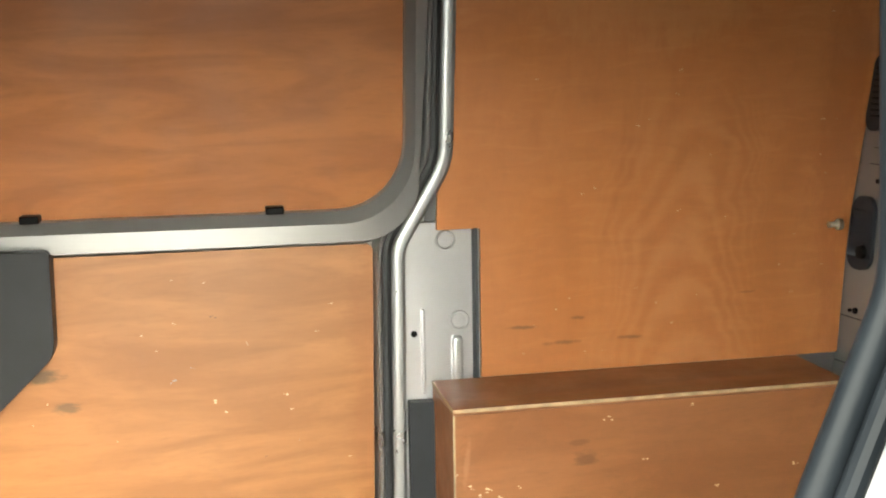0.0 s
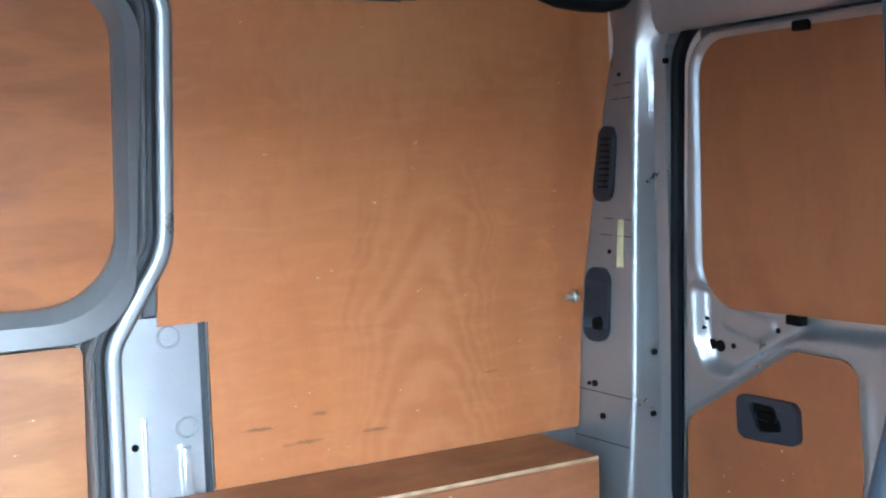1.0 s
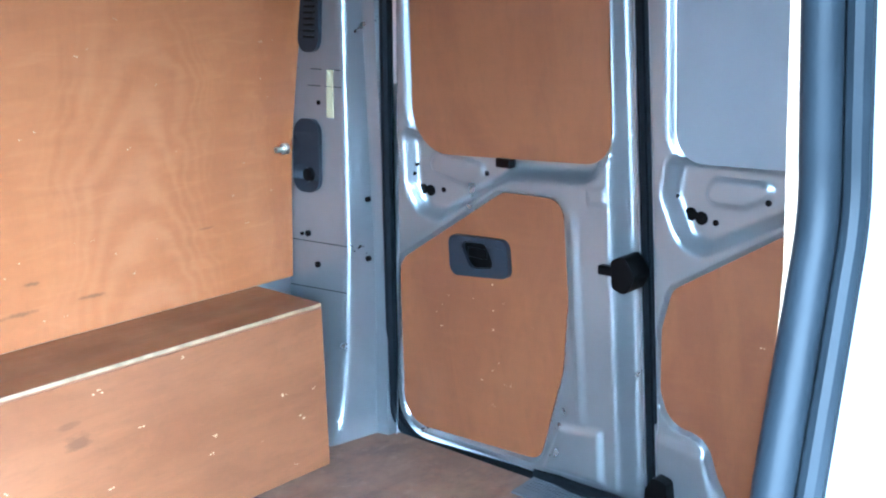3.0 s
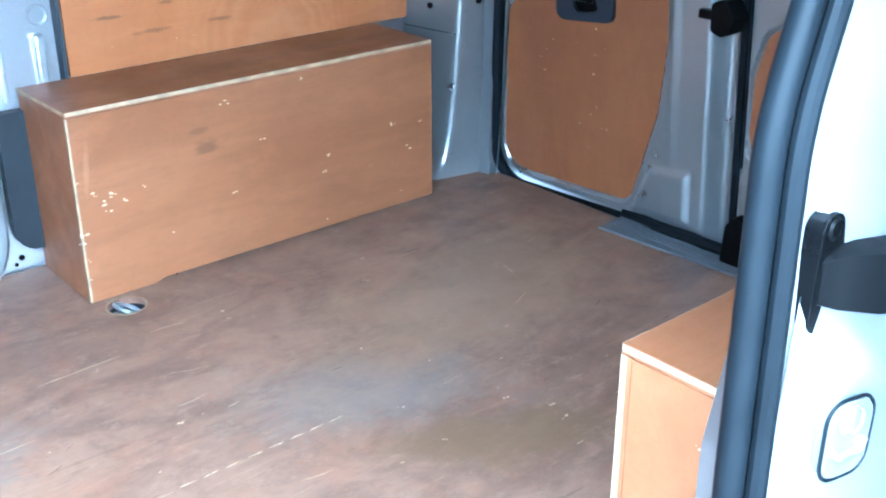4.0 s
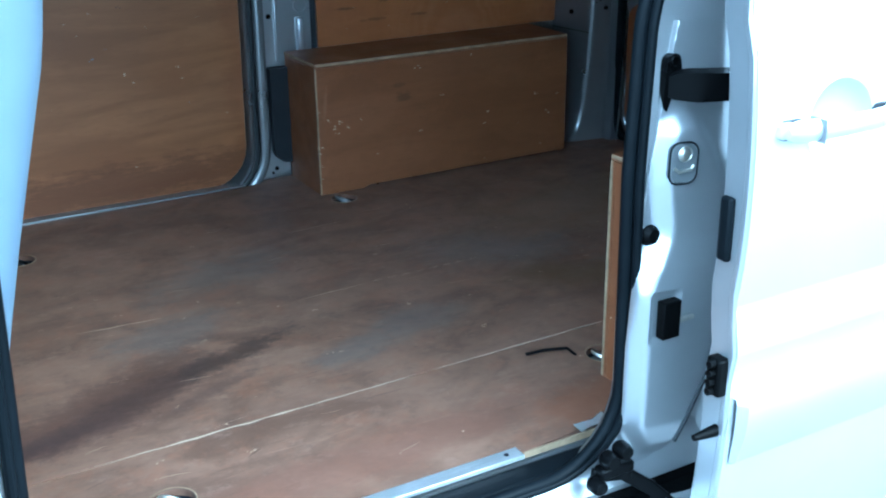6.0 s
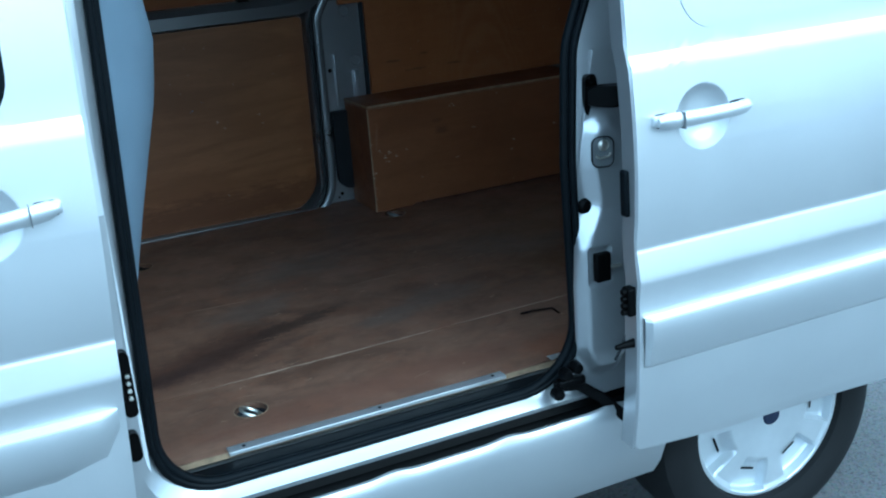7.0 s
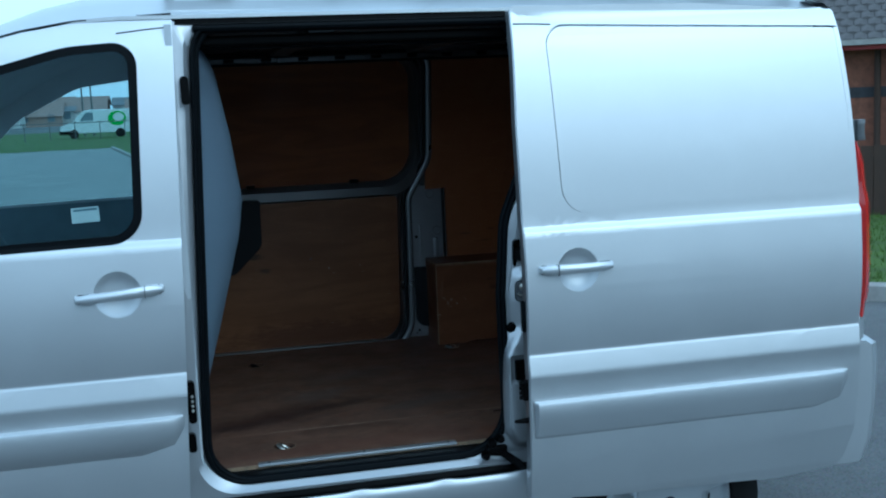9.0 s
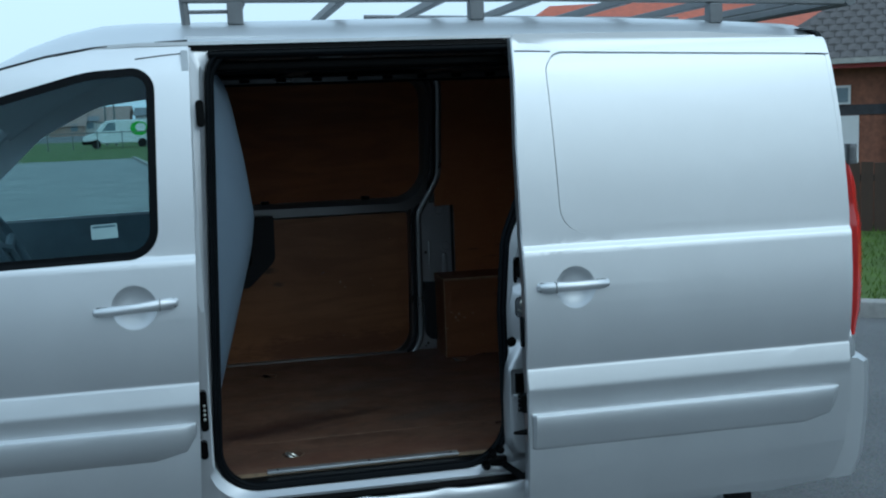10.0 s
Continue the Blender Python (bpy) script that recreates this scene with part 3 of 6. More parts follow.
for k, p in enumerate(pad_line):
    d = (pad_line[min(k + 1, 7)] - pad_line[max(k - 1, 0)]).normalized()
    sidew = d.cross(Vector((0, 0, 1))).normalized()
    r = (0.008, 0.021, 0.027, 0.029, 0.030, 0.028, 0.021, 0.008)[k]
    rows.append([p + sidew * r * 1.15 * math.cos(q) + Vector((0, 0, r * math.sin(q))) for q in np.linspace(0, 2 * math.pi, 14, endpoint=False)])
part("roof_pad", loft(rows, True, True), RUBBER, van, "black rubber pad under the roof corner")

# bulkhead between cab and load space
def bulkhead(y, z):
    b = between(z, [(0.6, 0.0), (0.74, -0.002), (0.85, 0.015), (1.0, 0.060), (1.3, 0.143), (1.41, 0.158), (1.6, 0.135), (1.8, 0.10), (1.87, 0.07), (1.93, 0.02)])
    t = min(1.0, max(0.0, (min(y, 1.896 - y) - 0.13) / 0.24))
    return -0.132 + b * (math.sin(t * math.pi / 2) ** 0.9)


rows = [[Vector((bulkhead(y, z), y, z)) for y in np.concatenate((np.linspace(0.13, 0.42, 12), np.linspace(0.5, 1.4, 10), np.linspace(1.48, 1.766, 12)))] for z in np.linspace(0.60, 1.93, 34)]
bm = loft(rows, False)
bmesh.ops.solidify(bm, geom=bm.faces[:], thickness=-0.012)
part("bulkhead", bm, BULK, van, "blue-grey painted steel bulkhead, bulging into the load space")

# ---- far side of the load space: closed sliding door seen from inside ----
def farwall(u, v, w):
    return (u, lining(v) + w, v)


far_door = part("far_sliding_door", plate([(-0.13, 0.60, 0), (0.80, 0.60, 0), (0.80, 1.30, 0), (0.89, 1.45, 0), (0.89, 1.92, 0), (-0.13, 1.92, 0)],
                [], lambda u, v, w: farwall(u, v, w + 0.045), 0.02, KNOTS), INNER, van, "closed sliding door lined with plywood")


def frame_loop(corners, depth):
    return [Vector((p.x, lining(p.y) + depth, p.y)) for p in rounded(corners, 8)]


WIN = [([(-0.10, 1.338, 0.05), (0.846, 1.338, 0.135), (0.852, 1.875, 0.09), (-0.10, 1.875, 0.05)], 0.030),
       ([(-0.103, 1.333, 0.05), (0.850, 1.333, 0.135), (0.856, 1.879, 0.09), (-0.103, 1.879, 0.05)], 0.002),
       ([(-0.11, 1.312, 0.06), (0.866, 1.308, 0.145), (0.874, 1.89, 0.10), (-0.11, 1.89, 0.06)], -0.018),
       None, None]
WIN[3] = ([(-0.12, 1.272, 0.06), (0.872, 1.272, 0.12), (0.903, 1.895, 0.11), (-0.12, 1.895, 0.06)], -0.016)
WIN[4] = ([(-0.12, 1.263, 0.06), (0.876, 1.263, 0.12), (0.906, 1.90, 0.11), (-0.12, 1.90, 0.06)], 0.030)
part("window_surround", loft([frame_loop(c, d) for c, d in WIN]), INNER, far_door, "silver steel window frame and cross rail")
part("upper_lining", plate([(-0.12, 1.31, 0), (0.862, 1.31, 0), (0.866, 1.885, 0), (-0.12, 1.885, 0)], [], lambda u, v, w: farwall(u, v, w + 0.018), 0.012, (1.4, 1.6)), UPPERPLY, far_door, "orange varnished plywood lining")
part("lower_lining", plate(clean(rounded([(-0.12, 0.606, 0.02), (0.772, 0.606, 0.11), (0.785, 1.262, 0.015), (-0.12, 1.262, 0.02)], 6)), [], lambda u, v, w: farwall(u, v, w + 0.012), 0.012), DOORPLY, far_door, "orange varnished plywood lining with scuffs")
part("latch_cover", plate(clean(rounded([(-0.12, 0.95, 0.02), (0.04, 0.962, 0.06), (0.162, 1.08, 0.06), (0.165, 1.283, 0.012), (-0.12, 1.29, 0.02)], 6)), [], lambda u, v, w: farwall(u, v, w - 0.035), 0.05), TRIMPLASTIC, far_door, "dark grey plastic latch cover", bevel=0.006)
part("latch_recess", plate(clean(rounded([(-0.11, 1.06, 0.02), (0.055, 1.06, 0.02), (0.062, 1.235, 0.02), (-0.11, 1.235, 0.02)], 5)), [], lambda u, v, w: farwall(u, v, w - 0.038), 0.004), PLASTIC, far_door)
for x in (0.131, 0.199 + 0.39):
    part("clip", box(x - 0.018, x + 0.018, 1.752, 1.79, 1.333, 1.348), PLASTIC, far_door, "black plastic trim clip", bevel=0.003)
# the far door's frame edge, seal and flange, one line from floor to roof
EDGE = rounded([(-0.13, 0.572, 0.1), (0.797, 0.572, 0.13), (0.806, 1.26, 0.12), (0.905, 1.43, 0.12), (0.915, 1.905, 0.08), (-0.13, 1.91, 0.1)], 10)


def edge_path(grow, depth):
    pts = []
    n = len(EDGE)
    for i, p in enumerate(EDGE):
        t = (EDGE[(i + 1) % n] - EDGE[i - 1]).normalized()
        q = p + Vector((t.y, -t.x)) * grow
        pts.append(Vector((q.x, lining(q.y) + depth, q.y)))
    return pts


part("door_edge", loft([edge_path(-0.022, 0.040), edge_path(-0.017, -0.008), edge_path(-0.013, -0.013), edge_path(-0.008, -0.012), edge_path(-0.004, -0.004), edge_path(-0.003, 0.04)]), INNER, far_door)
far_seal = part("far_door_seal", swept(edge_path(0.004, 0.004), circle(0.010, 8), True), WORNRUBBER, van, "dark grey rubber door seal")
part("far_flange", loft([edge_path(0.012, 0.03), edge_path(0.014, -0.002), edge_path(0.018, -0.006), edge_path(0.026, -0.008), edge_path(0.036, -0.008), edge_path(0.042, -0.004), edge_path(0.043, 0.03)]), INNER, van, "silver pinch-weld flange")
# pillar panel beside the box
pillar = part("far_pillar", plate([(0.80, 0.61, 0), (1.01, 0.61, 0), (1.01, 1.30, 0), (0.88, 1.30, 0), (0.81, 1.22, 0)], [], lambda u, v, w: farwall(u, v, w + 0.014), 0.02), DIMSILVER, van, "silver steel pillar panel")
# fold coloured dark for the shaded gap beside the wall plywood
part("pillar_fold", loft([[Vector((x, lining(z) + d, z)) for z in (0.94, 1.0, 1.15, 1.287)] for x, d in ((0.990, 0.014), (0.994, -0.004), (1.000, -0.006), (1.004, 0.014))], False), GREYPLASTIC, pillar)
part("pillar_rib", box(0.945, 0.967, 1.772, 1.80, 0.94, 1.06), DIMSILVER, pillar, bevel=0.006)
part("pillar_rib", box(0.88, 0.888, 1.778, 1.80, 0.94, 1.12), DIMSILVER, pillar, bevel=0.003)
part("black_trim", plate(clean(rounded([(0.848, 0.655, 0.05), (0.935, 0.655, 0.03), (0.935, 0.93, 0.004), (0.848, 0.93, 0.004)], 6)), [], lambda u, v, w: (u, 1.758 - 0.05 * (u - 0.838) + w, v), 0.025), TRIMPLASTIC, pillar, "black plastic trim plate", bevel=0.003)
for x, z, r in ((0.862, 0.632, 0.006), (0.85, 0.612 + 0.008, 0.004), (0.866, 1.068, 0.007)):
    part("hole", turned([(0.0001, 0), (r, 0), (r, 0.012)], (x, 1.7865, z), "y", 12), PLASTIC, pillar)
for x, z in ((0.935, 1.262), (0.962, 1.092)):
    part("swage", turned([(0.014, 0.0), (0.019, -0.004), (0.023, 0.0)], (x, 1.7885, z), "y", 20), DIMSILVER, pillar)

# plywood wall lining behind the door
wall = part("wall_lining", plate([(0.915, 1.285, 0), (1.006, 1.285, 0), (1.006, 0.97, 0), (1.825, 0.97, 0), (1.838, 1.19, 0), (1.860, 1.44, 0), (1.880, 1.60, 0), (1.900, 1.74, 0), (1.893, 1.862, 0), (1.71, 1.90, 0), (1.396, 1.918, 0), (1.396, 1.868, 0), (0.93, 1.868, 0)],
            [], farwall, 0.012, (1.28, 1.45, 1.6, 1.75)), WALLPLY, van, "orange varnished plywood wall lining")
part("far_wall_backing", plate([(0.90, 0.60, 0), (1.93, 0.60, 0), (1.93, 1.93, 0), (0.90, 1.93, 0)], [], lambda u, v, w: farwall(u, v, w + 0.05), 0.01, (1.28, 1.6)), DULL, van)
part("near_wall_lining", plate([(0.93, 1.03, 0), (1.80, 1.03, 0), (1.83, 1.3, 0), (1.84, 1.87, 0), (0.899, 1.87, 0), (0.899, 1.43, 0), (0.884, 1.32, 0), (0.905, 1.12, 0)], [], lambda u, v, w: (u, 0.176 + 0.02 * max(0, v - 1.35) - w, v), 0.012, (1.35, 1.6)), WALLPLY, van, "orange varnished plywood wall lining")
part("lining_edge", loft([[Vector((x, 0.176 + 0.02 * max(0, z - 1.35) - d, z)) for x, z in ((0.8975, 1.87), (0.8975, 1.6), (0.8975, 1.43), (0.8825, 1.32))] for d in (0.0005, 0.0115)], False), PLYEDGE, van, "pale cut edge of the plywood lining")

# ---- corner pillars and rear doors ----
PILLAR = [(0.604, (1.780, 1.79), (1.788, 1.640), (1.915, 1.618)), (0.616, (1.786, 1.79), (1.806, 1.644), (1.922, 1.622)), (0.632, (1.796, 1.79), (1.826, 1.650), (1.928, 1.630)), (0.655, (1.806, 1.79), (1.839, 1.652), (1.930, 1.634)), (0.72, (1.815, 1.79), (1.848, 1.646), (1.930, 1.630)), (0.85, (1.824, 1.79), (1.85, 1.630), (1.926, 1.618)),
          (1.06, (1.833, 1.79), (1.851, 1.614), (1.915, 1.602)), (1.3, (1.852, 1.785), (1.852, 1.612), (1.905, 1.596)), (1.6, (1.884, 1.768), (1.853, 1.608), (1.895, 1.588)), (1.78, (1.904, 1.75), (1.85, 1.602), (1.884, 1.575)),
          (1.87, (1.89, 1.735), (1.84, 1.56), (1.88, 1.50)), (1.92, (1.84, 1.73), (1.83, 1.45), (1.875, 1.42))]


def corner_pillar(mirrored):
    rows = []
    for z, a, b, c in PILLAR:
        a, b, c = Vector(a), Vector(b), Vector(c)
        pts = [a, a.lerp(b, 0.5), a.lerp(b, 0.86), a.lerp(b, 0.94) + (c - b) * 0.015, a.lerp(b, 0.98) + (c - b) * 0.07, b.lerp(c, 0.18), b.lerp(c, 0.35), b.lerp(c, 0.7), c, c + Vector((0.006, -0.03)), c + Vector((0.03, -0.034))]
        rows.append([Vector((p.x, 1.896 - p.y if mirrored else p.y, z)) for p in pts])
    return loft(rows, False)


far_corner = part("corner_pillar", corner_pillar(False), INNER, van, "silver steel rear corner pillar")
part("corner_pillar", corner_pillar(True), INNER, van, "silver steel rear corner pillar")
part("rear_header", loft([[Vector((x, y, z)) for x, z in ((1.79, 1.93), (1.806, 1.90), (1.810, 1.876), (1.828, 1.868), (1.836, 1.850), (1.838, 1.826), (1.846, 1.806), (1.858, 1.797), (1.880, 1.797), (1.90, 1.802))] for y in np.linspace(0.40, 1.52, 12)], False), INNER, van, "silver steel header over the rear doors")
rear_header = bpy.data.objects["rear_header"]
for y, w in ((1.36, 0.050), (1.02, 0.038), (0.62, 0.050)):
    part("header_slot", plate(clean(rounded([(y - w, 1.882, 0.008), (y + w, 1.882, 0.008), (y + w, 1.899, 0.008), (y - w, 1.899, 0.008)], 4)), [], lambda u, v, d: (1.806 + d, u, v), 0.006), PLASTIC, rear_header, "dark slot in the header")
part("header_bead", swept([Vector((1.837, y, 1.842)) for y in (1.30, 1.05, 0.80, 0.50)], circle(0.004, 8), up=(0, 0, 1)), INNER, rear_header)
part("rear_corner_post", loft([[Vector((x, y, z)) for x, y in ((1.93, 1.57 - 0.07 * (z - 0.6)), (1.965 - 0.06 * max(0, z - 1.0), 1.60 - 0.06 * (z - 0.6)), (1.960 - 0.09 * max(0, z - 1.0), 1.82 - 0.12 * max(0, z - 1.3)))] for z in (0.58, 1.0, 1.4, 1.9)], False), SILVER, van)
part("rear_corner_post", loft([[Vector((x, 1.896 - y, z)) for x, y in ((1.93, 1.57 - 0.07 * (z - 0.6)), (1.965 - 0.06 * max(0, z - 1.0), 1.60 - 0.06 * (z - 0.6)), (1.960 - 0.09 * max(0, z - 1.0), 1.82 - 0.12 * max(0, z - 1.3)))] for z in (0.58, 1.0, 1.4, 1.9)], False), SILVER, van)


def gap_to(loop, u, v):
    """Signed distance from points to a closed outline, negative inside."""
    best = np.full(u.shape, 1e9)
    inside = np.zeros(u.shape, bool)
    pts = clean([Vector(p[:2]) for p in loop])
    for a, b in zip(pts, pts[1:] + pts[:1]):
        ex, ey = b.x - a.x, b.y - a.y
        t = np.clip(((u - a.x) * ex + (v - a.y) * ey) / (ex * ex + ey * ey), 0, 1)
        best = np.minimum(best, np.hypot(u - a.x - t * ex, v - a.y - t * ey))
        if abs(ey) > 1e-9:
            inside ^= ((a.y > v) != (b.y > v)) & (u < a.x + (v - a.y) * ex / ey)
    return np.where(inside, -best, best)


def eased(d, lo, hi):
    t = np.clip((d - lo) / (hi - lo), 0, 1)
    return t * t * (3 - 2 * t)


def rear_door(right):
    """A pressed steel door: a stamped inner sheet with a deep window, a triangular pocket and a lower opening."""
    def place(u, v, w):
        return (rear(v) + w, u, v)
    flip = (lambda u: 1.868 - u) if right else (lambda u: u)
    outer = rounded([(flip(0.956 if not right else 0.942), 0.60, 0.02), (flip(1.60), 0.60, 0.09), (flip(1.53), 1.30, 0.4), (flip(1.475), 1.805, 0.10), (flip(0.950 if not right else 0.940), 1.808, 0.02)], 8)
    if right:
        window = rounded([(0.856, 1.296, 0.05), (0.40, 1.305, 0.06), (0.43, 1.762, 0.06), (0.846, 1.765, 0.12)], 8)
        pocket = rounded([(0.872, 1.315, 0.03), (0.888, 1.235, 0.05), (0.855, 1.150, 0.05), (0.80, 1.135, 0.05), (0.60, 1.240, 0.06), (0.58, 1.315, 0.03)], 6)
        low = [(0.868, 1.068, 0.04), (0.892, 0.99, 0.08), (0.897, 0.87, 0.05), (0.878, 0.81, 0.05), (0.803, 0.80, 0.05), (0.783, 0.73, 0.06), (0.745, 0.655, 0.05), (0.33, 0.665, 0.06), (0.34, 1.10, 0.06), (0.43, 1.21, 0.05), (0.641, 1.207, 0.05)]
    else:
        window = rounded([(0.986, 1.278, 0.06), (1.475, 1.262, 0.085), (1.438, 1.775, 0.075), (0.978, 1.775, 0.05)], 8)
        pocket = rounded([(1.502, 1.315, 0.03), (1.508, 1.19, 0.06), (1.475, 1.125, 0.05), (1.41, 1.120, 0.05), (1.215, 1.228, 0.07), (1.02, 1.236, 0.05), (0.985, 1.315, 0.03)], 6)
        low = [(1.098, 1.203, 0.035), (1.096, 1.01, 0.1), (1.116, 0.86, 0.1), (1.186, 0.645, 0.04), (1.575, 0.630, 0.06), (1.545, 1.02, 0.06), (1.242, 1.203, 0.045)]
    low = rounded(low, 6)
    du = 0.0042
    us, vs = np.arange(flip(0.952) if not right else flip(1.60), (1.602 if not right else flip(0.938)), du), np.arange(0.60, 1.81, 0.0052)
    U, V = np.meshgrid(us, vs)
    d_out, d_win, d_poc, d_low = (gap_to(k, U, V) for k in (outer, window, pocket, low))
    deep = 0.011
    depth = np.maximum(deep * (1 - eased(d_win, -0.002, 0.017)), 0.030 * (1 - eased(d_poc, -0.030, 0.002)))
    depth = np.maximum(depth, 0.012 * (1 - eased(d_low, 0.0, 0.008)))
    depth -= 0.0035 * np.exp(-((d_low - 0.014) / 0.006) ** 2)
    inner = gap_to(rounded([(p[0], p[1], 0.03) for p in ([(1.43, 1.268), (1.46, 1.225), (1.35, 1.20), (1.27, 1.245)] if not right else [(0.80, 1.275), (0.82, 1.225), (0.74, 1.225), (0.66, 1.27)])], 5), U, V)
    depth -= 0.006 * (1 - eased(inner, -0.006, 0.004))
    edge = -d_out
    depth = np.maximum(depth, 0.034 * (1 - eased(edge, 0.0, 0.020)))
    centre = (U - 0.955) if not right else (0.926 - U)
    depth = np.maximum(depth, 0.036 * (1 - eased(centre, 0.004, 0.030 if right else 0.042)))
    if not right:
        block = gap_to([(1.124, 0.745), (1.022, 0.758), (1.022, 0.64), (1.175, 0.635)], U, V)
        badge = gap_to([(1.037, 1.233), (0.997, 1.240), (0.997, 1.205), (1.037, 1.201)], U, V)
        depth -= 0.009 * (1 - eased(block, -0.012, 0.004)) + 0.004 * (1 - eased(badge, -0.007, 0.002))
        depth -= 0.005 * np.exp(-((U - 1.072) / 0.010) ** 2) * eased(V, 0.74, 0.80) * (1 - eased(V, 1.15, 1.20))
    else:
        ledge = gap_to([(0.93, 0.79), (0.80, 0.775), (0.77, 0.66), (0.93, 0.64)], U, V)
        depth -= 0.008 * (1 - eased(ledge, -0.014, 0.004))
    bm = bmesh.new()
    grid = [[None] * len(us) for _ in vs]
    keep = d_out < 0.004
    for a in range(len(vs)):
        for b in range(len(us)):
            if keep[a, b]:
                grid[a][b] = bm.verts.new(place(us[b], vs[a], depth[a, b]))
    for a in range(len(vs) - 1):
        for b in range(len(us) - 1):
            q = (grid[a][b], grid[a][b + 1], grid[a + 1][b + 1], grid[a + 1][b])
            if all(q):
                bm.faces.new(q)
    cuts = (0.8, 1.0, 1.25, 1.5)
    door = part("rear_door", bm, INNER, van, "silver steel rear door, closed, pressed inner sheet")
    part("outer_skin", plate(outer, [], lambda u, v, w: place(u, v, w + 0.055), 0.01, cuts), SILVER, door)
    if right:
        part("upper_panel", plate(window, [], lambda u, v, w: place(u, v, w + 0.007), 0.004, cuts), DULL, door, "plain grey steel blanking panel")
    else:
        part("upper_panel", plate(window, [], lambda u, v, w: place(u, v, w + 0.0085), 0.003, cuts), REARPLY, door, "orange varnished plywood panel")
    part("lower_panel", plate(low, [], lambda u, v, w: place(u, v, w + 0.0085), 0.003, cuts), REARPLY, door, "orange varnished plywood panel with small knocks")
    holes = ([(1.475, 1.182, 0.011), (1.455, 1.181, 0.012), (1.418, 1.186, 0.0055), (1.297, 1.232, 0.0055), (1.484, 1.234, 0.004), (1.490, 1.215, 0.004)] if not right else
             [(0.842, 1.205, 0.012), (0.822, 1.200, 0.012), (0.795, 1.195, 0.0055), (0.70, 1.240, 0.0055), (0.866, 1.235, 0.004), (0.62, 1.285, 0.012)])
    for u, v, r in holes:
        k = depth[int(np.argmin(abs(vs - v))), int(np.argmin(abs(us - u)))]
        x, y, z = place(u, v, k - 0.0025)
        part("hole", turned([(0.0001, 0), (r, 0), (r, 0.008)], (x, y, z), "x", 14), PLASTIC, door)
    for u, v in (((1.232, 1.262), (1.18, 1.776)) if not right else ((0.635, 1.285), (0.65, 1.772))):
        x, y, z = place(u, v, 0.004)
        part("clip", box(x - 0.004, x + 0.016, y - 0.019, y + 0.019, z - 0.010, z + 0.009), PLASTIC, door, "black plastic trim clip", bevel=0.004)
    if not right:
        cup = rounded([(1.231, 1.028, 0.02), (1.388, 1.014, 0.02), (1.386, 1.102, 0.02), (1.231, 1.108, 0.02)], 5)
        hole = rounded([(1.264, 1.047, 0.012), (1.332, 1.036, 0.02), (1.355, 1.090, 0.012), (1.288, 1.094, 0.012)], 5)
        handle = part("inner_handle", plate(cup, [hole], lambda u, v, w: place(u, v, w - 0.004), 0.014), GREYPLASTIC, door, "dark grey plastic inner handle", bevel=0.004)
        part("handle_well", plate(hole, [], lambda u, v, w: place(u, v, w + 0.0055), 0.002), PLASTIC, handle)
        px, py, pz = place(1.32, 1.07, 0.0)
        part("handle_lever", box(px, px + 0.006, py - 0.03, py + 0.018, pz - 0.010, pz + 0.010), PLASTIC, handle, bevel=0.0025)
    return door


rear_left = rear_door(False)
rear_right = rear_door(True)
gap = [Vector((rear(z) + 0.034, 0.936, z)) for z in np.linspace(0.62, 1.80, 12)]
part("rear_door_seal", swept(gap, [(-0.007, 0), (-0.005, 0.005), (0.005, 0.005), (0.007, 0), (0.005, -0.005), (-0.005, -0.005)], up=(1, 0, 0)), RUBBER, van, "black rubber seal between the rear doors")
for s in (1, -1):
    path = [Vector((rear(p.y) + (0.004 if p.x > 1.0 else 0.047), 0.934 + s * (p.x - 0.934), p.y)) for p in rounded([(0.939, 0.588, 0.02), (1.614, 0.588, 0.09), (1.544, 1.30, 0.4), (1.488, 1.818, 0.105), (0.939, 1.818, 0.02)], 8)]
    part("rear_door_seal", swept(path, circle(0.014, 10), True, up=(1, 0, 0)), RUBBER, van, "black rubber rear door seal")
x = rear(1.10)
lock = part("door_lock", plate(clean(rounded([(0.932, 1.056, 0.016), (0.962, 1.066, 0.010), (0.964, 1.116, 0.010), (0.938, 1.130, 0.012), (0.912, 1.092, 0.016)], 5)), [], lambda u, v, w: (x - 0.04 + w, u, v), 0.05), PLASTIC, van, "black rear door lock", bevel=0.005)
part("lock_pin", box(x - 0.03, x - 0.012, 0.955, 1.0, 1.083, 1.101), PLASTIC, lock, bevel=0.004)
part("upper_lock", box(1.83, 1.88, 0.840, 0.880, 1.718, 1.812), PLASTIC, van, "black upper door catch", bevel=0.014)
part("lower_lock", plate(clean(rounded([(0.858, 0.610, 0.005), (0.912, 0.610, 0.005), (0.908, 0.685, 0.015), (0.892, 0.712, 0.012), (0.864, 0.706, 0.01)], 4)), [], lambda u, v, w: (1.918 + w, u, v), 0.035), PLASTIC, van, "black lower door catch", bevel=0.005)
part("threshold_plate", plate([(0.792, 1.893, 0), (1.188, 1.871, 0), (1.197, 1.995, 0), (0.80, 2.005, 0)], [], lambda u, v, w: (v, u, FLOOR + 0.001 + w), 0.004), TREAD, van, "worn dark grey ribbed threshold plate")
for k in range(9):
    part("rib", box(1.900 + 0.0105 * k, 1.905 + 0.0105 * k, 0.81, 1.18, FLOOR + 0.004, FLOOR + 0.0075), TREAD, bpy.data.objects["threshold_plate"])
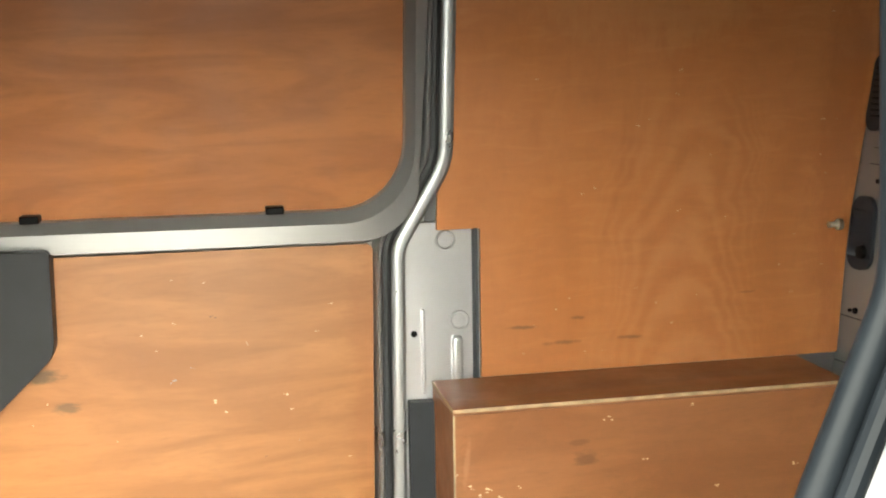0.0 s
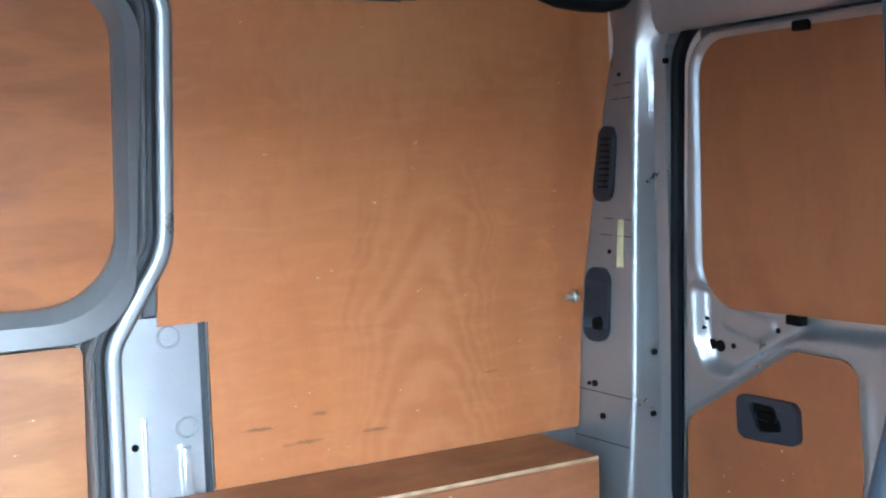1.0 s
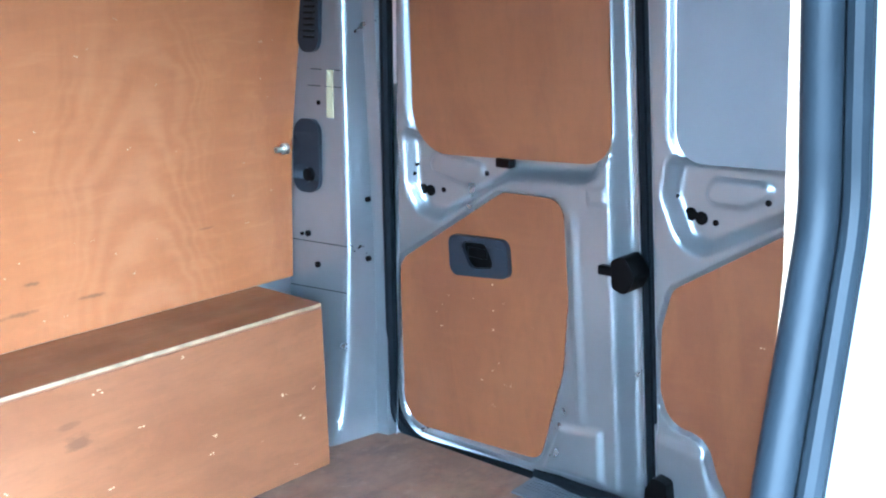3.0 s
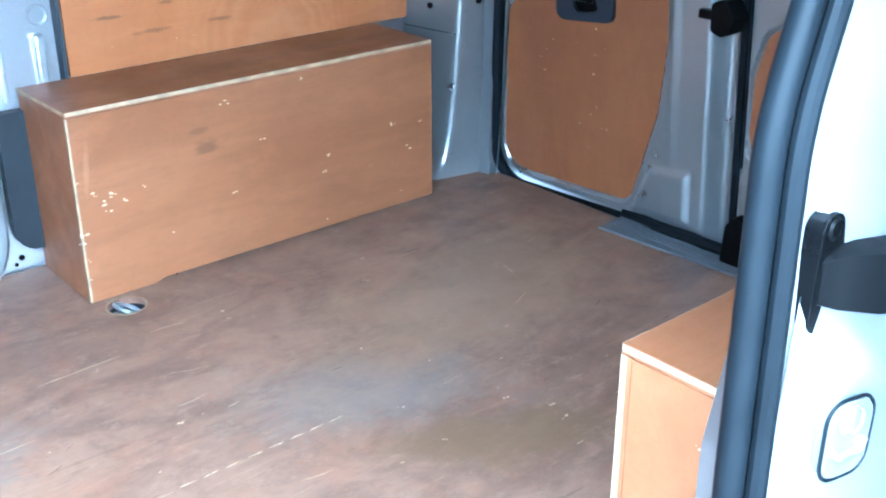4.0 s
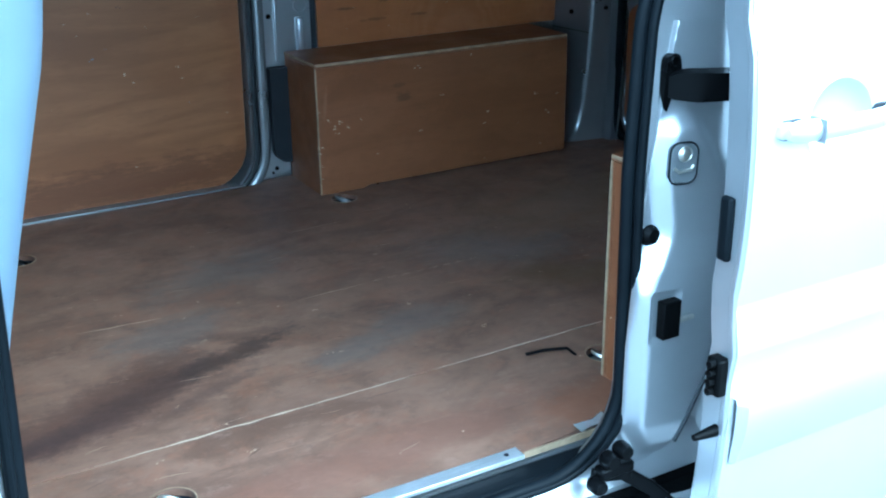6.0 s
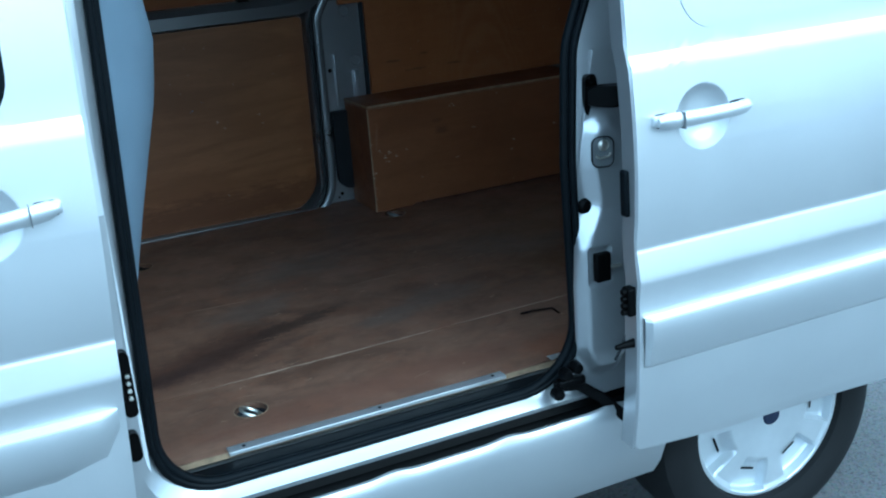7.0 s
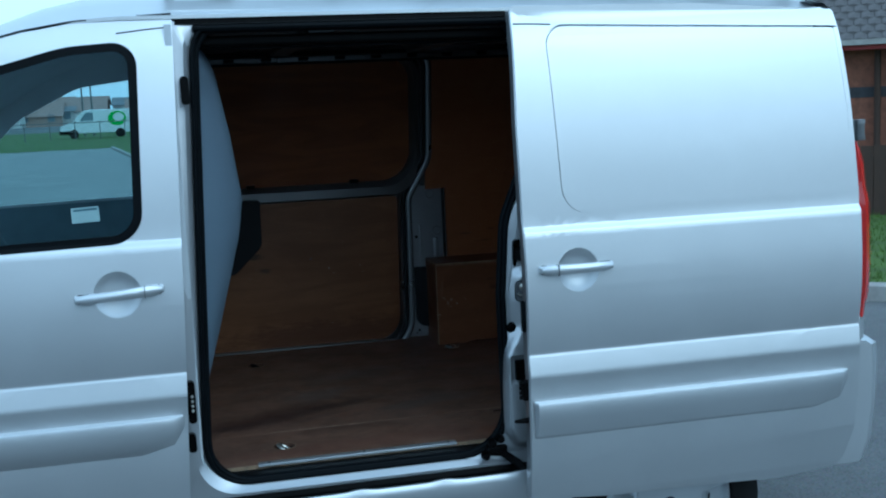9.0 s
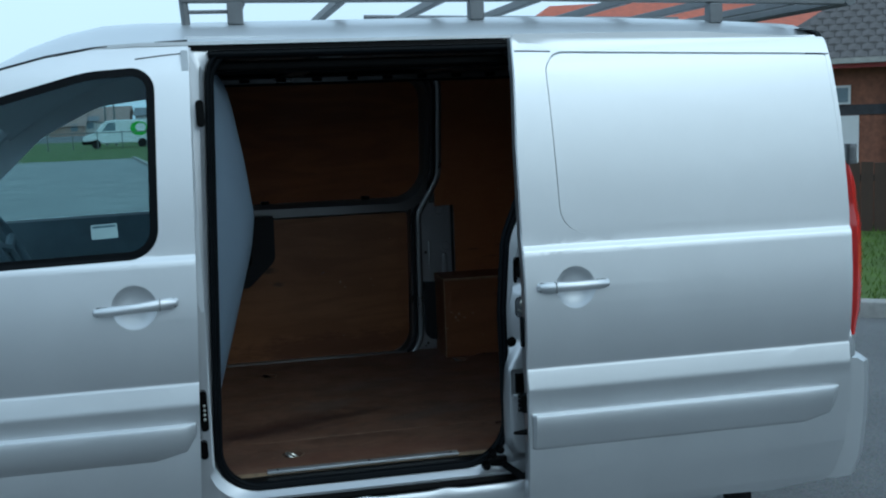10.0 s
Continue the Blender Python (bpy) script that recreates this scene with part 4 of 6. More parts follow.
# uneven black strip drawn in for the shade under the rear doors
part("sill_gap_seal", swept([Vector((rear(0.62) + dx, y, FLOOR + 0.010 + dz)) for y, dx, dz in ((1.195, 0.006, 0.0), (1.15, 0.002, 0.002), (1.10, -0.006, 0.004), (1.05, -0.010, 0.006), (1.00, -0.014, 0.010), (0.965, -0.022, 0.012), (0.93, -0.016, 0.010), (0.87, -0.008, 0.004), (0.80, 0.004, 0.0))], circle(0.013, 8), up=(0, 0, 1)), RUBBER, van, "black strip in the gap under the rear doors")

# vents, bolts and holes on the far corner pillar
def on_pillar(t, z, lift=0.0):
    """A place on the pillar's wide face, t from the wall (0) to the ridge (1)."""
    rows = [np.array([r[0], *r[1], *r[2]]) for r in PILLAR]
    zs = [r[0] for r in rows]
    ax, ay, bx, by = (float(np.interp(z, zs, [r[k] for r in rows])) for k in (1, 2, 3, 4))
    d = Vector((by - ay, -(bx - ax))).normalized()
    return Vector((ax + (bx - ax) * t + d.x * lift, ay + (by - ay) * t + d.y * lift, z))


def vent(z0, z1, name, slats=9):
    width = 0.165
    loop = clean(rounded([(0.020, z0, 0.032), (0.098, z0, 0.032), (0.098, z1, 0.032), (0.020, z1, 0.032)], 8))
    v = part(name, plate(loop, [], lambda u, w, d: on_pillar(u / width, w, 0.010 - d), 0.012, cuts=np.linspace(z0, z1, 6)), GREYPLASTIC, far_corner, "dark grey oval plastic vent", bevel=0.002)
    for k in range(slats):
        z = z0 + 0.03 + (z1 - z0 - 0.06) * k / 8
        part("slat", plate([(0.046, z), (0.084, z), (0.084, z + 0.005), (0.046, z + 0.005)], [], lambda u, w, d: on_pillar(u / width, w, 0.014 - d), 0.005), PLASTIC, v)
    return v


vent(1.465, 1.625, "vent")
v2 = vent(1.165, 1.325, "vent", 0)
part("vent_button", turned([(0.0001, -0.004), (0.014, -0.003), (0.017, 0.006)], on_pillar(0.42, 1.205, 0.014), "x", 14), PLASTIC, v2)
for t, z, r in ((0.34, 1.072, 0.007), (0.5, 1.005, 0.007), (0.24, 1.07, 0.004), (0.55, 1.36, 0.005), (0.6, 1.73, 0.004)):
    part("hole", turned([(0.0001, -0.003), (r, -0.003), (r, 0.006)], on_pillar(t, z, 0.002), "x", 12), PLASTIC, far_corner)
for z in (0.95, 1.055, 1.395, 1.43, 1.68, 1.71):
    a, b = on_pillar(0.02, z, 0.001), on_pillar(0.98, z, 0.001)
    part("weld_joint", swept([a, b], circle(0.0011, 6), up=(0, 0, 1)), GREYPLASTIC, far_corner)
part("masking_tape", plate([(0.115, 1.33), (0.138, 1.33), (0.138, 1.43), (0.115, 1.43)], [], lambda u, w, d: on_pillar(u / 0.165, w, 0.002 - d), 0.001), material("yellowed_tape", (0.36, 0.33, 0.19), 0.6), far_corner, "strip of yellowed masking tape")
part("bolt", turned([(0.0001, -0.02), (0.006, -0.02), (0.006, 0.0), (0.012, 0.0), (0.012, 0.01)], (1.80, 1.752, 1.262), "x", 10), ZINC, far_corner)
for z, y in ((1.16, 1.572), (1.03, 1.578), (1.745, 1.515)):
    part("hole", turned([(0.0001, -0.003), (0.006, -0.003), (0.006, 0.004)], (1.874 if z < 1.5 else 1.865, y, z), "x", 10), PLASTIC, far_corner)

# ---- plywood floor, boxes ----
floor = thing("load_floor", (0.9, 0.95, FLOOR - 0.012), "worn brown plywood load floor with grey rubbed patches", "floor")
tagged(floor, kind="structure")
HOLES = [(0.945, 1.512, 0.036), (0.105, 0.345, 0.036), (0.975, 0.400, 0.036), (0.09, 1.50, 0.036)]
seam = lambda x: 0.505 + 0.014 * (x - 0.125)
def floorsheet(outline, holes):
    return plate(outline, [[Vector((cx + r * math.cos(a), cy + r * 0.92 * math.sin(a))) for a in np.linspace(0, 2 * math.pi, 20, endpoint=False)] for cx, cy, r in holes], lambda u, v, w: (u, v, FLOOR - w), 0.012)
part("plywood_sheet", floorsheet([(-0.13, 1.756), (0.80, 1.756), (0.80, 1.785), (1.95, 1.785), (1.95, seam(1.95) + 0.002), (-0.13, seam(-0.13) + 0.002)], [HOLES[0], HOLES[3]]), FLOORPLY, floor)
part("plywood_sheet", floorsheet([(-0.13, 0.20), (0.0, 0.185), (0.64, 0.185), (0.80, 0.20), (0.90, 0.24), (1.0, 0.12), (1.95, 0.12), (1.95, seam(1.95) - 0.002), (-0.13, seam(-0.13) - 0.002)], [HOLES[1], HOLES[2]]), FLOORPLY, floor)
part("steel_underfloor", box(-0.15, 1.98, 0.19, 1.80, 0.545, 0.583), DULL, floor)
def sliver(a, b, w, name, seed):
    rnd = random.Random(seed)
    a, b = Vector(a), Vector(b)
    d = (b - a).normalized()
    n = Vector((-d.y, d.x))
    k = max(4, int((b - a).length / 0.03))
    left, right = [], []
    for i in range(k + 1):
        p = a.lerp(b, i / k)
        h = w * (0.35 + 0.65 * rnd.random()) * min(1, 4 * i / k, 4 * (k - i) / k + 0.15)
        off = rnd.uniform(-0.3, 0.3) * w
        left.append(p + n * (h / 2 + off))
        right.append(p + n * (off - h / 2))
    return part(name, loft([[Vector((p.x, p.y, FLOOR + 0.0006)) for p in left], [Vector((p.x, p.y, FLOOR + 0.0006)) for p in right]], False), SCRATCH, floor)
sliver((0.02, seam(0.02)), (0.62, seam(0.62)), 0.0065, "seam_wear", 1)
sliver((0.62, seam(0.62)), (1.15, seam(1.15)), 0.0045, "seam_wear", 2)
sliver((0.109, 1.021), (0.285, 1.007), 0.006, "scratch", 3)
sliver((0.55, 0.942), (0.74, 0.950), 0.003, "scratch", 4)
for k in range(8):
    x = 0.75 + 0.036 * k
    sliver((x, 0.951 + 0.0001 * k), (x + 0.027, 0.952), 0.003, "scratch", 5 + k)
sliver((0.703, 1.339), (0.857, 1.347), 0.0025, "scratch", 20)
rnd = random.Random(31)
for label, mat, count, lo, hi in (("fine pale scratches", SCRATCH, 46, 0.012, 0.07), ("dark scuffs", DARKMARK, 26, 0.012, 0.04)):
    bm = bmesh.new()
    for _ in range(count):
        x, y = rnd.uniform(-0.08, 1.75), rnd.uniform(0.24, 1.50)
        a = rnd.gauss(0.04, 0.18) if rnd.random() < 0.85 else rnd.uniform(0, 3.14)
        l, w = rnd.uniform(lo, hi), rnd.uniform(0.0003, 0.0008) * (2.2 if mat is DARKMARK else 1)
        d, n = Vector((math.cos(a), math.sin(a))), Vector((-math.sin(a), math.cos(a)))
        bow = rnd.uniform(-0.06, 0.06) * l
        one = [Vector((x, y)) + d * l * (t - 0.5) + n * (bow * 4 * t * (1 - t)) for t in (0, 0.3, 0.6, 1.0)]
        va = [bm.verts.new((p.x + n.x * w * k, p.y + n.y * w * k, FLOOR + 0.0004)) for p, k in zip(one, (0.2, 1, 0.8, 0.2))]
        vb = [bm.verts.new((p.x - n.x * w * k, p.y - n.y * w * k, FLOOR + 0.0004)) for p, k in zip(one, (0.2, 0.7, 1, 0.2))]
        for k in range(3):
            bm.faces.new((va[k], va[k + 1], vb[k + 1], vb[k]))
    tagged(part("scratches", bm, mat, floor), label, kind="stuff")
for (hx, hy, r), steel in zip(HOLES, (GALV, ZINC, ZINC, PLASTIC)):
    cup = part("tie_down_cup", turned([(r * 1.04, -0.004), (r * 1.0, -0.012), (r * 0.9, -0.03), (0.0001, -0.034)], (hx, hy, FLOOR), "z", 20), GREYPLASTIC, floor)
    part("hole_edge", turned([(r * 0.995, 0.001), (r * 1.02, 0.0012), (r * 1.05, 0.0012), (r * 1.0, -0.011)], (hx, hy, FLOOR), "z", 24), PLYEDGE, floor)
    part("tie_down_ring", swept([Vector((hx + 0.022 * math.cos(a), hy + 0.022 * math.sin(a), FLOOR - 0.006 - 0.012 * math.cos(a))) for a in np.linspace(0, 2 * math.pi, 16, endpoint=False)], circle(0.004, 6), True, up=(0, 0, 1)), steel, floor, "steel lashing ring")
strip = part("edge_strip", box(0.012, 0.636, 0.172, 0.200, FLOOR - 0.004, FLOOR + 0.004), ALUMINIUM, floor, "bright aluminium edge strip", bevel=0.001)
for x in (0.045, 0.34, 0.61):
    part("screw", turned([(0.0001, 0.0015), (0.004, 0.001), (0.0045, 0)], (x, 0.187, FLOOR + 0.004), "z", 10), GREYPLASTIC, floor)
part("front_edge", box(-0.11, 0.80, 0.1835, 0.1865, FLOOR - 0.012, FLOOR - 0.0005), PLYEDGE, floor)
part("far_threshold", box(-0.12, 0.752, 1.752, 1.7855, FLOOR - 0.002, FLOOR + 0.005), INNER, floor, "aluminium strip along the far door", bevel=0.001)


def wheel_box(y_face, y_wall, top, label, x0=0.90):
    """A wheel arch cover: a front sheet, an end sheet and a lid, with pale edges."""
    b = thing("wheel_arch_box", (1.3, (y_face + y_wall) / 2, FLOOR), label, "box", "wheel arch boxes")
    s = 1 if y_wall > y_face else -1
    x1, t = 1.722, 0.012
    def sheet(name, bounds, label=""):
        xa, xb, ya, yb, za, zb = bounds
        return part(name, box(xa, xb, min(ya, yb), max(ya, yb), za, zb), BOXPLY, b, label, bevel=0.0012)
    part("front_panel", plate([(x0, FLOOR + 0.001), (x0 + 0.13, FLOOR + 0.001), (x0 + 0.15, FLOOR + 0.008), (x1, FLOOR + 0.009), (x1, top - t), (x0, top - t)], [], lambda u, v, w: (u, y_face + s * w, v), t), BOXPLY, b)
    sheet("end_panel", (x0, x0 + t, y_face + s * t, y_wall, FLOOR + 0.001, top - t))
    sheet("end_panel", (x1 - t, x1, y_face + s * t, y_wall, FLOOR + 0.001, top - t))
    sheet("lid", (x0, x1, y_face, y_wall, top - t + 0.0005, top))
    e = 0.0007
    part("pale_edge", box(x0 + 0.001, x1 - 0.001, *sorted((y_face - s * e, y_face + s * 0.003)), top - 0.0075, top - 0.0008), PLYEDGE, b, "bare pale plywood edge")
    part("pale_edge", box(x0 - e, x0 + 0.003, *sorted((y_face + s * 0.001, y_wall)), top - 0.0075, top - 0.0008), PLYEDGE, b, "bare pale plywood edge")
    part("pale_edge", box(x0 - e, x0 + 0.003, *sorted((y_face - s * 0.0002, y_face + s * 0.0065)), FLOOR + 0.002, top - t), PLYEDGE, b, "bare chipped plywood edge")
    return b


far_box = wheel_box(1.562, 1.773, 0.970, "orange varnished plywood wheel arch box, chipped at the edges")
near_box = wheel_box(0.332, 0.125, 1.034, "orange varnished plywood wheel arch box beside the open door", 0.915)

def knocks(owner, spots, place, seed, mat=None):
    """Small ragged chips in the varnish; spots are (u, v, size), laid out by place(u, v)."""
    rnd = random.Random(seed)
    bm = bmesh.new()
    for u, v, size in spots:
        for _ in range(rnd.randint(2, 4)):
            cu, cv = u + rnd.uniform(-1, 1) * size, v + rnd.uniform(-0.5, 0.5) * size
            r = size * rnd.uniform(0.18, 0.5)
            k = rnd.randint(5, 7)
            bm.faces.new([bm.verts.new(place(cu + r * rnd.uniform(0.5, 1.5) * math.cos(6.283 * i / k), cv + 0.6 * r * rnd.uniform(0.5, 1.3) * math.sin(6.283 * i / k))) for i in range(k)])
    return tagged(part("chips", bm, mat or SCRATCH, owner), "bare chips in the varnish", kind="stuff")


knocks(far_box, [(0.948, 0.792, 0.010), (0.966, 0.803, 0.010), (0.934, 0.812, 0.008), (0.986, 0.788, 0.007), (0.958, 0.778, 0.008), (1.029, 0.806, 0.006), (1.29, 0.843, 0.008), (1.21, 0.745, 0.009), (1.442, 0.77, 0.008), (1.431, 0.738, 0.006),
                 (1.607, 0.80, 0.012), (1.687, 0.794, 0.006), (1.657, 0.742, 0.010), (1.209, 0.929, 0.009), (1.551, 0.722, 0.004), (1.431, 0.63, 0.004), (1.63, 0.646, 0.004), (1.388, 0.945, 0.006), (1.08, 0.70, 0.004)],
       lambda u, v: (u, 1.5614, v), 3)
knocks(far_box, [(0.904, 0.741, 0.009), (0.905, 0.722, 0.011), (0.905, 0.65, 0.007), (0.905, 0.84, 0.004), (0.904, 0.69, 0.005)], lambda u, v: (u, 1.5612, v), 5)
rnd = random.Random(8)
knocks(near_box, [(0.25 + rnd.uniform(-0.06, 0.06), rnd.uniform(0.66, 1.0), rnd.uniform(0.003, 0.006)) for _ in range(9)], lambda u, v: (0.9146, u, v), 6)
knocks(van, [(rnd.uniform(1.05, 1.80), rnd.uniform(1.0, 1.85), rnd.uniform(0.002, 0.005)) for _ in range(34)], lambda u, v: (u, lining(v) - 0.0006, v), 7)
knocks(far_door, [(rnd.uniform(-0.05, 0.74), rnd.uniform(0.70, 1.22), rnd.uniform(0.002, 0.006)) for _ in range(14)], lambda u, v: (u, lining(v) + 0.0114, v), 9)
knocks(rear_left, [(rnd.uniform(1.16, 1.50), rnd.uniform(0.70, 1.02), rnd.uniform(0.002, 0.005)) for _ in range(16)], lambda u, v: (rear(v) + 0.0080, u, v), 10)
knocks(rear_right, [(rnd.uniform(0.35, 0.70), rnd.uniform(0.70, 1.02), rnd.uniform(0.002, 0.005)) for _ in range(12)], lambda u, v: (rear(v) + 0.0080, u, v), 12)
knocks(floor, [(rnd.uniform(0.0, 1.5), rnd.uniform(0.25, 1.4), rnd.uniform(0.003, 0.009)) for _ in range(60)], lambda u, v: (u, v, FLOOR + 0.0005), 13)
knocks(far_door, [(0.373, 1.0, 0.010), (0.415, 1.028, 0.004), (0.62, 0.86, 0.003)], lambda u, v: (u, lining(v) + 0.0112, v), 21, BLUEMARK)
knocks(far_door, [(0.385, 1.12, 0.006), (0.32, 1.10, 0.004), (0.46, 0.955, 0.010), (0.60, 0.96, 0.007), (0.477, 0.933, 0.006), (0.611, 0.928, 0.006)], lambda u, v: (u, lining(v) + 0.0112, v), 22)
knocks(far_door, [(0.46, 1.13, 0.006), (0.13, 1.03, 0.006), (0.55, 0.83, 0.004)], lambda u, v: (u, lining(v) + 0.0113, v), 23, DARKMARK)
strap = part("strap_end", swept([Vector((0.93, 0.415, FLOOR - 0.006)), Vector((0.915, 0.44, FLOOR + 0.010)), Vector((0.875, 0.462, FLOOR + 0.006)), Vector((0.84, 0.470, FLOOR + 0.003))], [(-0.004, -0.001), (0.004, -0.001), (0.004, 0.001), (-0.004, 0.001)], up=(0, 0, 1)), RUBBER, floor, "tip of a black strap")
part("foil_scrap", loft([[Vector((0.76 + 0.02 * i, 0.185 + 0.012 * j, FLOOR + 0.002 + 0.010 * ((i * 7 + j * 5) % 4) / 4 * (i + 1) / 3)) for i in range(4)] for j in range(3)], False), ALUMINIUM, floor, "crumpled bit of bright metal")

# ---- the van's outside: doors, wheels, lamps ----
SLIDE = -0.087


def slid(z):
    return side(z + 0.03) + SLIDE


def dish_hole(cx, cz, r=0.064, n=28):
    return [Vector((cx + r * math.cos(2 * math.pi * k / n), cz + r * math.sin(2 * math.pi * k / n))) for k in range(n)]


def dish_and_handle(door, skin, cx, cz, x0, x1, z0, z1):
    """The round dish behind a grip, and the grip with its lock end."""
    rows = []
    for r, d in ((0.066, -0.0008), (0.0635, 0.0015), (0.058, 0.010), (0.045, 0.019), (0.025, 0.024), (0.002, 0.025)):
        rows.append([Vector((cx + r * math.cos(a), skin(cz + r * math.sin(a)) + d, cz + r * math.sin(a))) for a in np.linspace(0, 2 * math.pi, 28, endpoint=False)])
    part("handle_dish", loft(rows), SILVER, door, "round pressed dish behind the handle")
    a, b = Vector((x0, 0, z0)), Vector((x1, 0, z1))
    path = []
    for k in range(15):
        t = k / 14
        p = a.lerp(b, t)
        out = -0.012 - 0.016 * math.sin(math.pi * min(1, max(0, (t - 0.02) / 0.96))) ** 0.6
        path.append((t, Vector((p.x, skin(p.z) + out, p.z))))
    rows = []
    for t, p in path:
        h = (0.0135 + 0.003 * (t if x0 < x1 and cx < 0 else 1 - t)) * min(1.0, 0.55 + 6 * min(t, 1 - t))
        rows.append([p + Vector((0, 0.010 * math.sin(q), h * math.cos(q))) for q in np.linspace(0, 2 * math.pi, 12, endpoint=False)])
    grip = part("handle", loft(rows, True, True), SILVER, door, "silver grip handle")
    for e in (0.03, 0.97):
        p = a.lerp(b, e)
        part("handle_base", box(p.x - 0.012, p.x + 0.012, skin(p.z) - 0.013, skin(p.z) + 0.004, p.z - 0.011, p.z + 0.011), SILVER, grip, bevel=0.004)
        g = a.lerp(b, 0.085 if e < 0.5 else 0.915)
        # dark plate stands for the shaded gap at each end of the grip
        part("handle_gasket", plate(clean(rounded([(g.x - 0.022, g.z - 0.0140, 0.010), (g.x + 0.022, g.z - 0.0140, 0.010), (g.x + 0.022, g.z + 0.0125, 0.010), (g.x - 0.022, g.z + 0.0125, 0.010)], 4)), [], lambda u, v, w: (u, skin(v) - 0.004 + w, v), 0.005), WORNRUBBER, grip, "dark plate under the handle's end")
    p = a.lerp(b, 0.80 if cx < 0 else 0.21)
    part("handle_joint", box(p.x - 0.0009, p.x + 0.0009, skin(p.z) - 0.0385, skin(p.z) - 0.01, p.z - 0.0162, p.z + 0.0162), DULL, grip)
    return grip


def moulding(door, skin, x0, x1, ztop, zbot, name="side_moulding"):
    prof = [(ztop, 0.001), (ztop - 0.001, -0.013), (ztop - 0.005, -0.0205), (ztop - 0.010, -0.0220), (ztop - 0.034, -0.0215), (ztop - 0.056, -0.0195), (zbot + 0.010, -0.008), (zbot, 0.002)]
    rows = []
    for x in (x0, x0 + 0.008, *np.linspace(x0 + 0.05, x1 - 0.12, 8), x1 - 0.03, x1):
        f = 0.25 if x in (x0,) else 0.15 if x == x1 else 1.0
        g = 1.0 if x < x1 - 0.1 else (0.8 if x < x1 else 0.35)
        rows.append([Vector((x, skin(z) + d * f, ztop - (ztop - z) * g)) for z, d in prof])
    bm = loft(rows, False)
    return part(name, bm, SILVER, door, "body-coloured protective moulding")


# sliding door, slid back along the side
xs, xe = 0.808, 1.902
door_outline = [(xs + 0.004, 0.470, 0.02), (1.05, 0.451, 0.3), (1.35, 0.445, 0.3), (1.65, 0.434, 0.2), (xe - 0.035, 0.455, 0.06), (xe + 0.002, 0.58, 0.1), (xe + 0.014, 1.0, 0.2), (xe + 0.020, 1.35, 0.2), (1.905, 1.65, 0.2), (1.878, 1.918, 0.012), (1.40, 1.947, 0.3), (xs + 0.014, 1.952, 0.012), (xs + 0.002, 1.60, 0.3), (xs + 0.004, 1.20, 0.2)]
blank = rounded([(0.938, 1.335, 0.085), (1.908, 1.335, 0.02), (1.892, 1.62, 0.2), (1.868, 1.866, 0.01), (0.915, 1.896, 0.06)], 8)
inset = [Vector((p.x + (0.0024 if p.x < 1.2 else 0.0), p.y - (0.0065 if p.y > 1.6 else 0.0))) for p in blank]
sliding = part("sliding_door", plate(rounded(door_outline, 6), [dish_hole(0.971, 1.172), blank], lambda u, v, w: (u, slid(v) + w, v), 0.012, [k - 0.03 for k in KNOTS], np.linspace(0.82, 1.88, 40)), SILVER, van, "silver sliding door, slid fully back")
part("window_blank", plate(inset, [], lambda u, v, w: (u, slid(v) + w, v), 0.011, [k - 0.03 for k in KNOTS], np.linspace(1.0, 1.85, 10)), SILVER, sliding, "blank pressed window panel")
part("window_groove", plate([Vector((p.x * 1.01 - 0.01 * 1.36, p.y * 1.01 - 0.01 * 1.6)) for p in blank], [], lambda u, v, w: (u, slid(v) + w + 0.0115, v), 0.004, [k - 0.03 for k in KNOTS]), SILVER, sliding)
for seam_line in ([(0.826, 1.8985), (0.87, 1.8975), (0.94, 1.8945)], [(1.80, 1.8655), (1.85, 1.8635), (1.8785, 1.8625)]):
    part("panel_seam", swept([Vector((x, slid(z) - 0.0002, z)) for x, z in seam_line], circle(0.0022, 6), up=(0, 1, 0)), WORNRUBBER, sliding, "dark panel joint")
dish_and_handle(sliding, slid, 0.971, 1.172, 0.853, 1.073, 1.179, 1.180)
evened(sliding)
evened(bpy.data.objects["window_blank"])
moulding(sliding, slid, 0.822, 1.872, 0.782, 0.664)
front_edge = [[Vector((x, slid(z) + d, z)) for z in np.linspace(0.474, 1.940, 32) for x in [between(z, [(0.47, xs + 0.004), (1.2, xs + 0.004), (1.6, xs + 0.002), (1.935, xs + 0.014)]) + o]] for d, o in ((0.002, 0.0), (0.005, -0.004), (0.012, -0.004), (0.016, -0.001), (0.050, -0.001), (0.056, 0.004), (0.060, 0.03))]
part("door_front_edge", loft(front_edge, False), DIMSILVER, sliding)
part("door_inner_panel", plate(rounded([(xs + 0.03, 0.53, 0.03), (1.85, 0.52, 0.05), (1.85, 1.35, 0.1), (1.79, 1.88, 0.03), (xs + 0.01, 1.89, 0.03)], 5), [], lambda u, v, w: (u, slid(v) + w + 0.052, v), 0.006, KNOTS), DULL, sliding)
part("locating_pin", turned([(0.0001, -0.048), (0.005, -0.045), (0.007, -0.028), (0.010, 0.0), (0.016, 0.010)], (0.812, -0.045, 0.722), "x", 12), PLASTIC, sliding, "black locating pin")
block = part("contact_block", box(0.792, 0.814, -0.060, -0.032, 0.786, 0.846), PLASTIC, sliding, "black electrical contact block", bevel=0.004)
for k in range(4):
    part("contact", turned([(0.0001, -0.010), (0.006, -0.009), (0.007, 0.006)], (0.792, -0.047, 0.795 + 0.0145 * k), "x", 10), PLASTIC, block)
part("edge_slot", box(0.801, 0.813, -0.044, -0.022, 0.99, 1.085), RUBBER, sliding, "dark slot in the door edge", bevel=0.005)

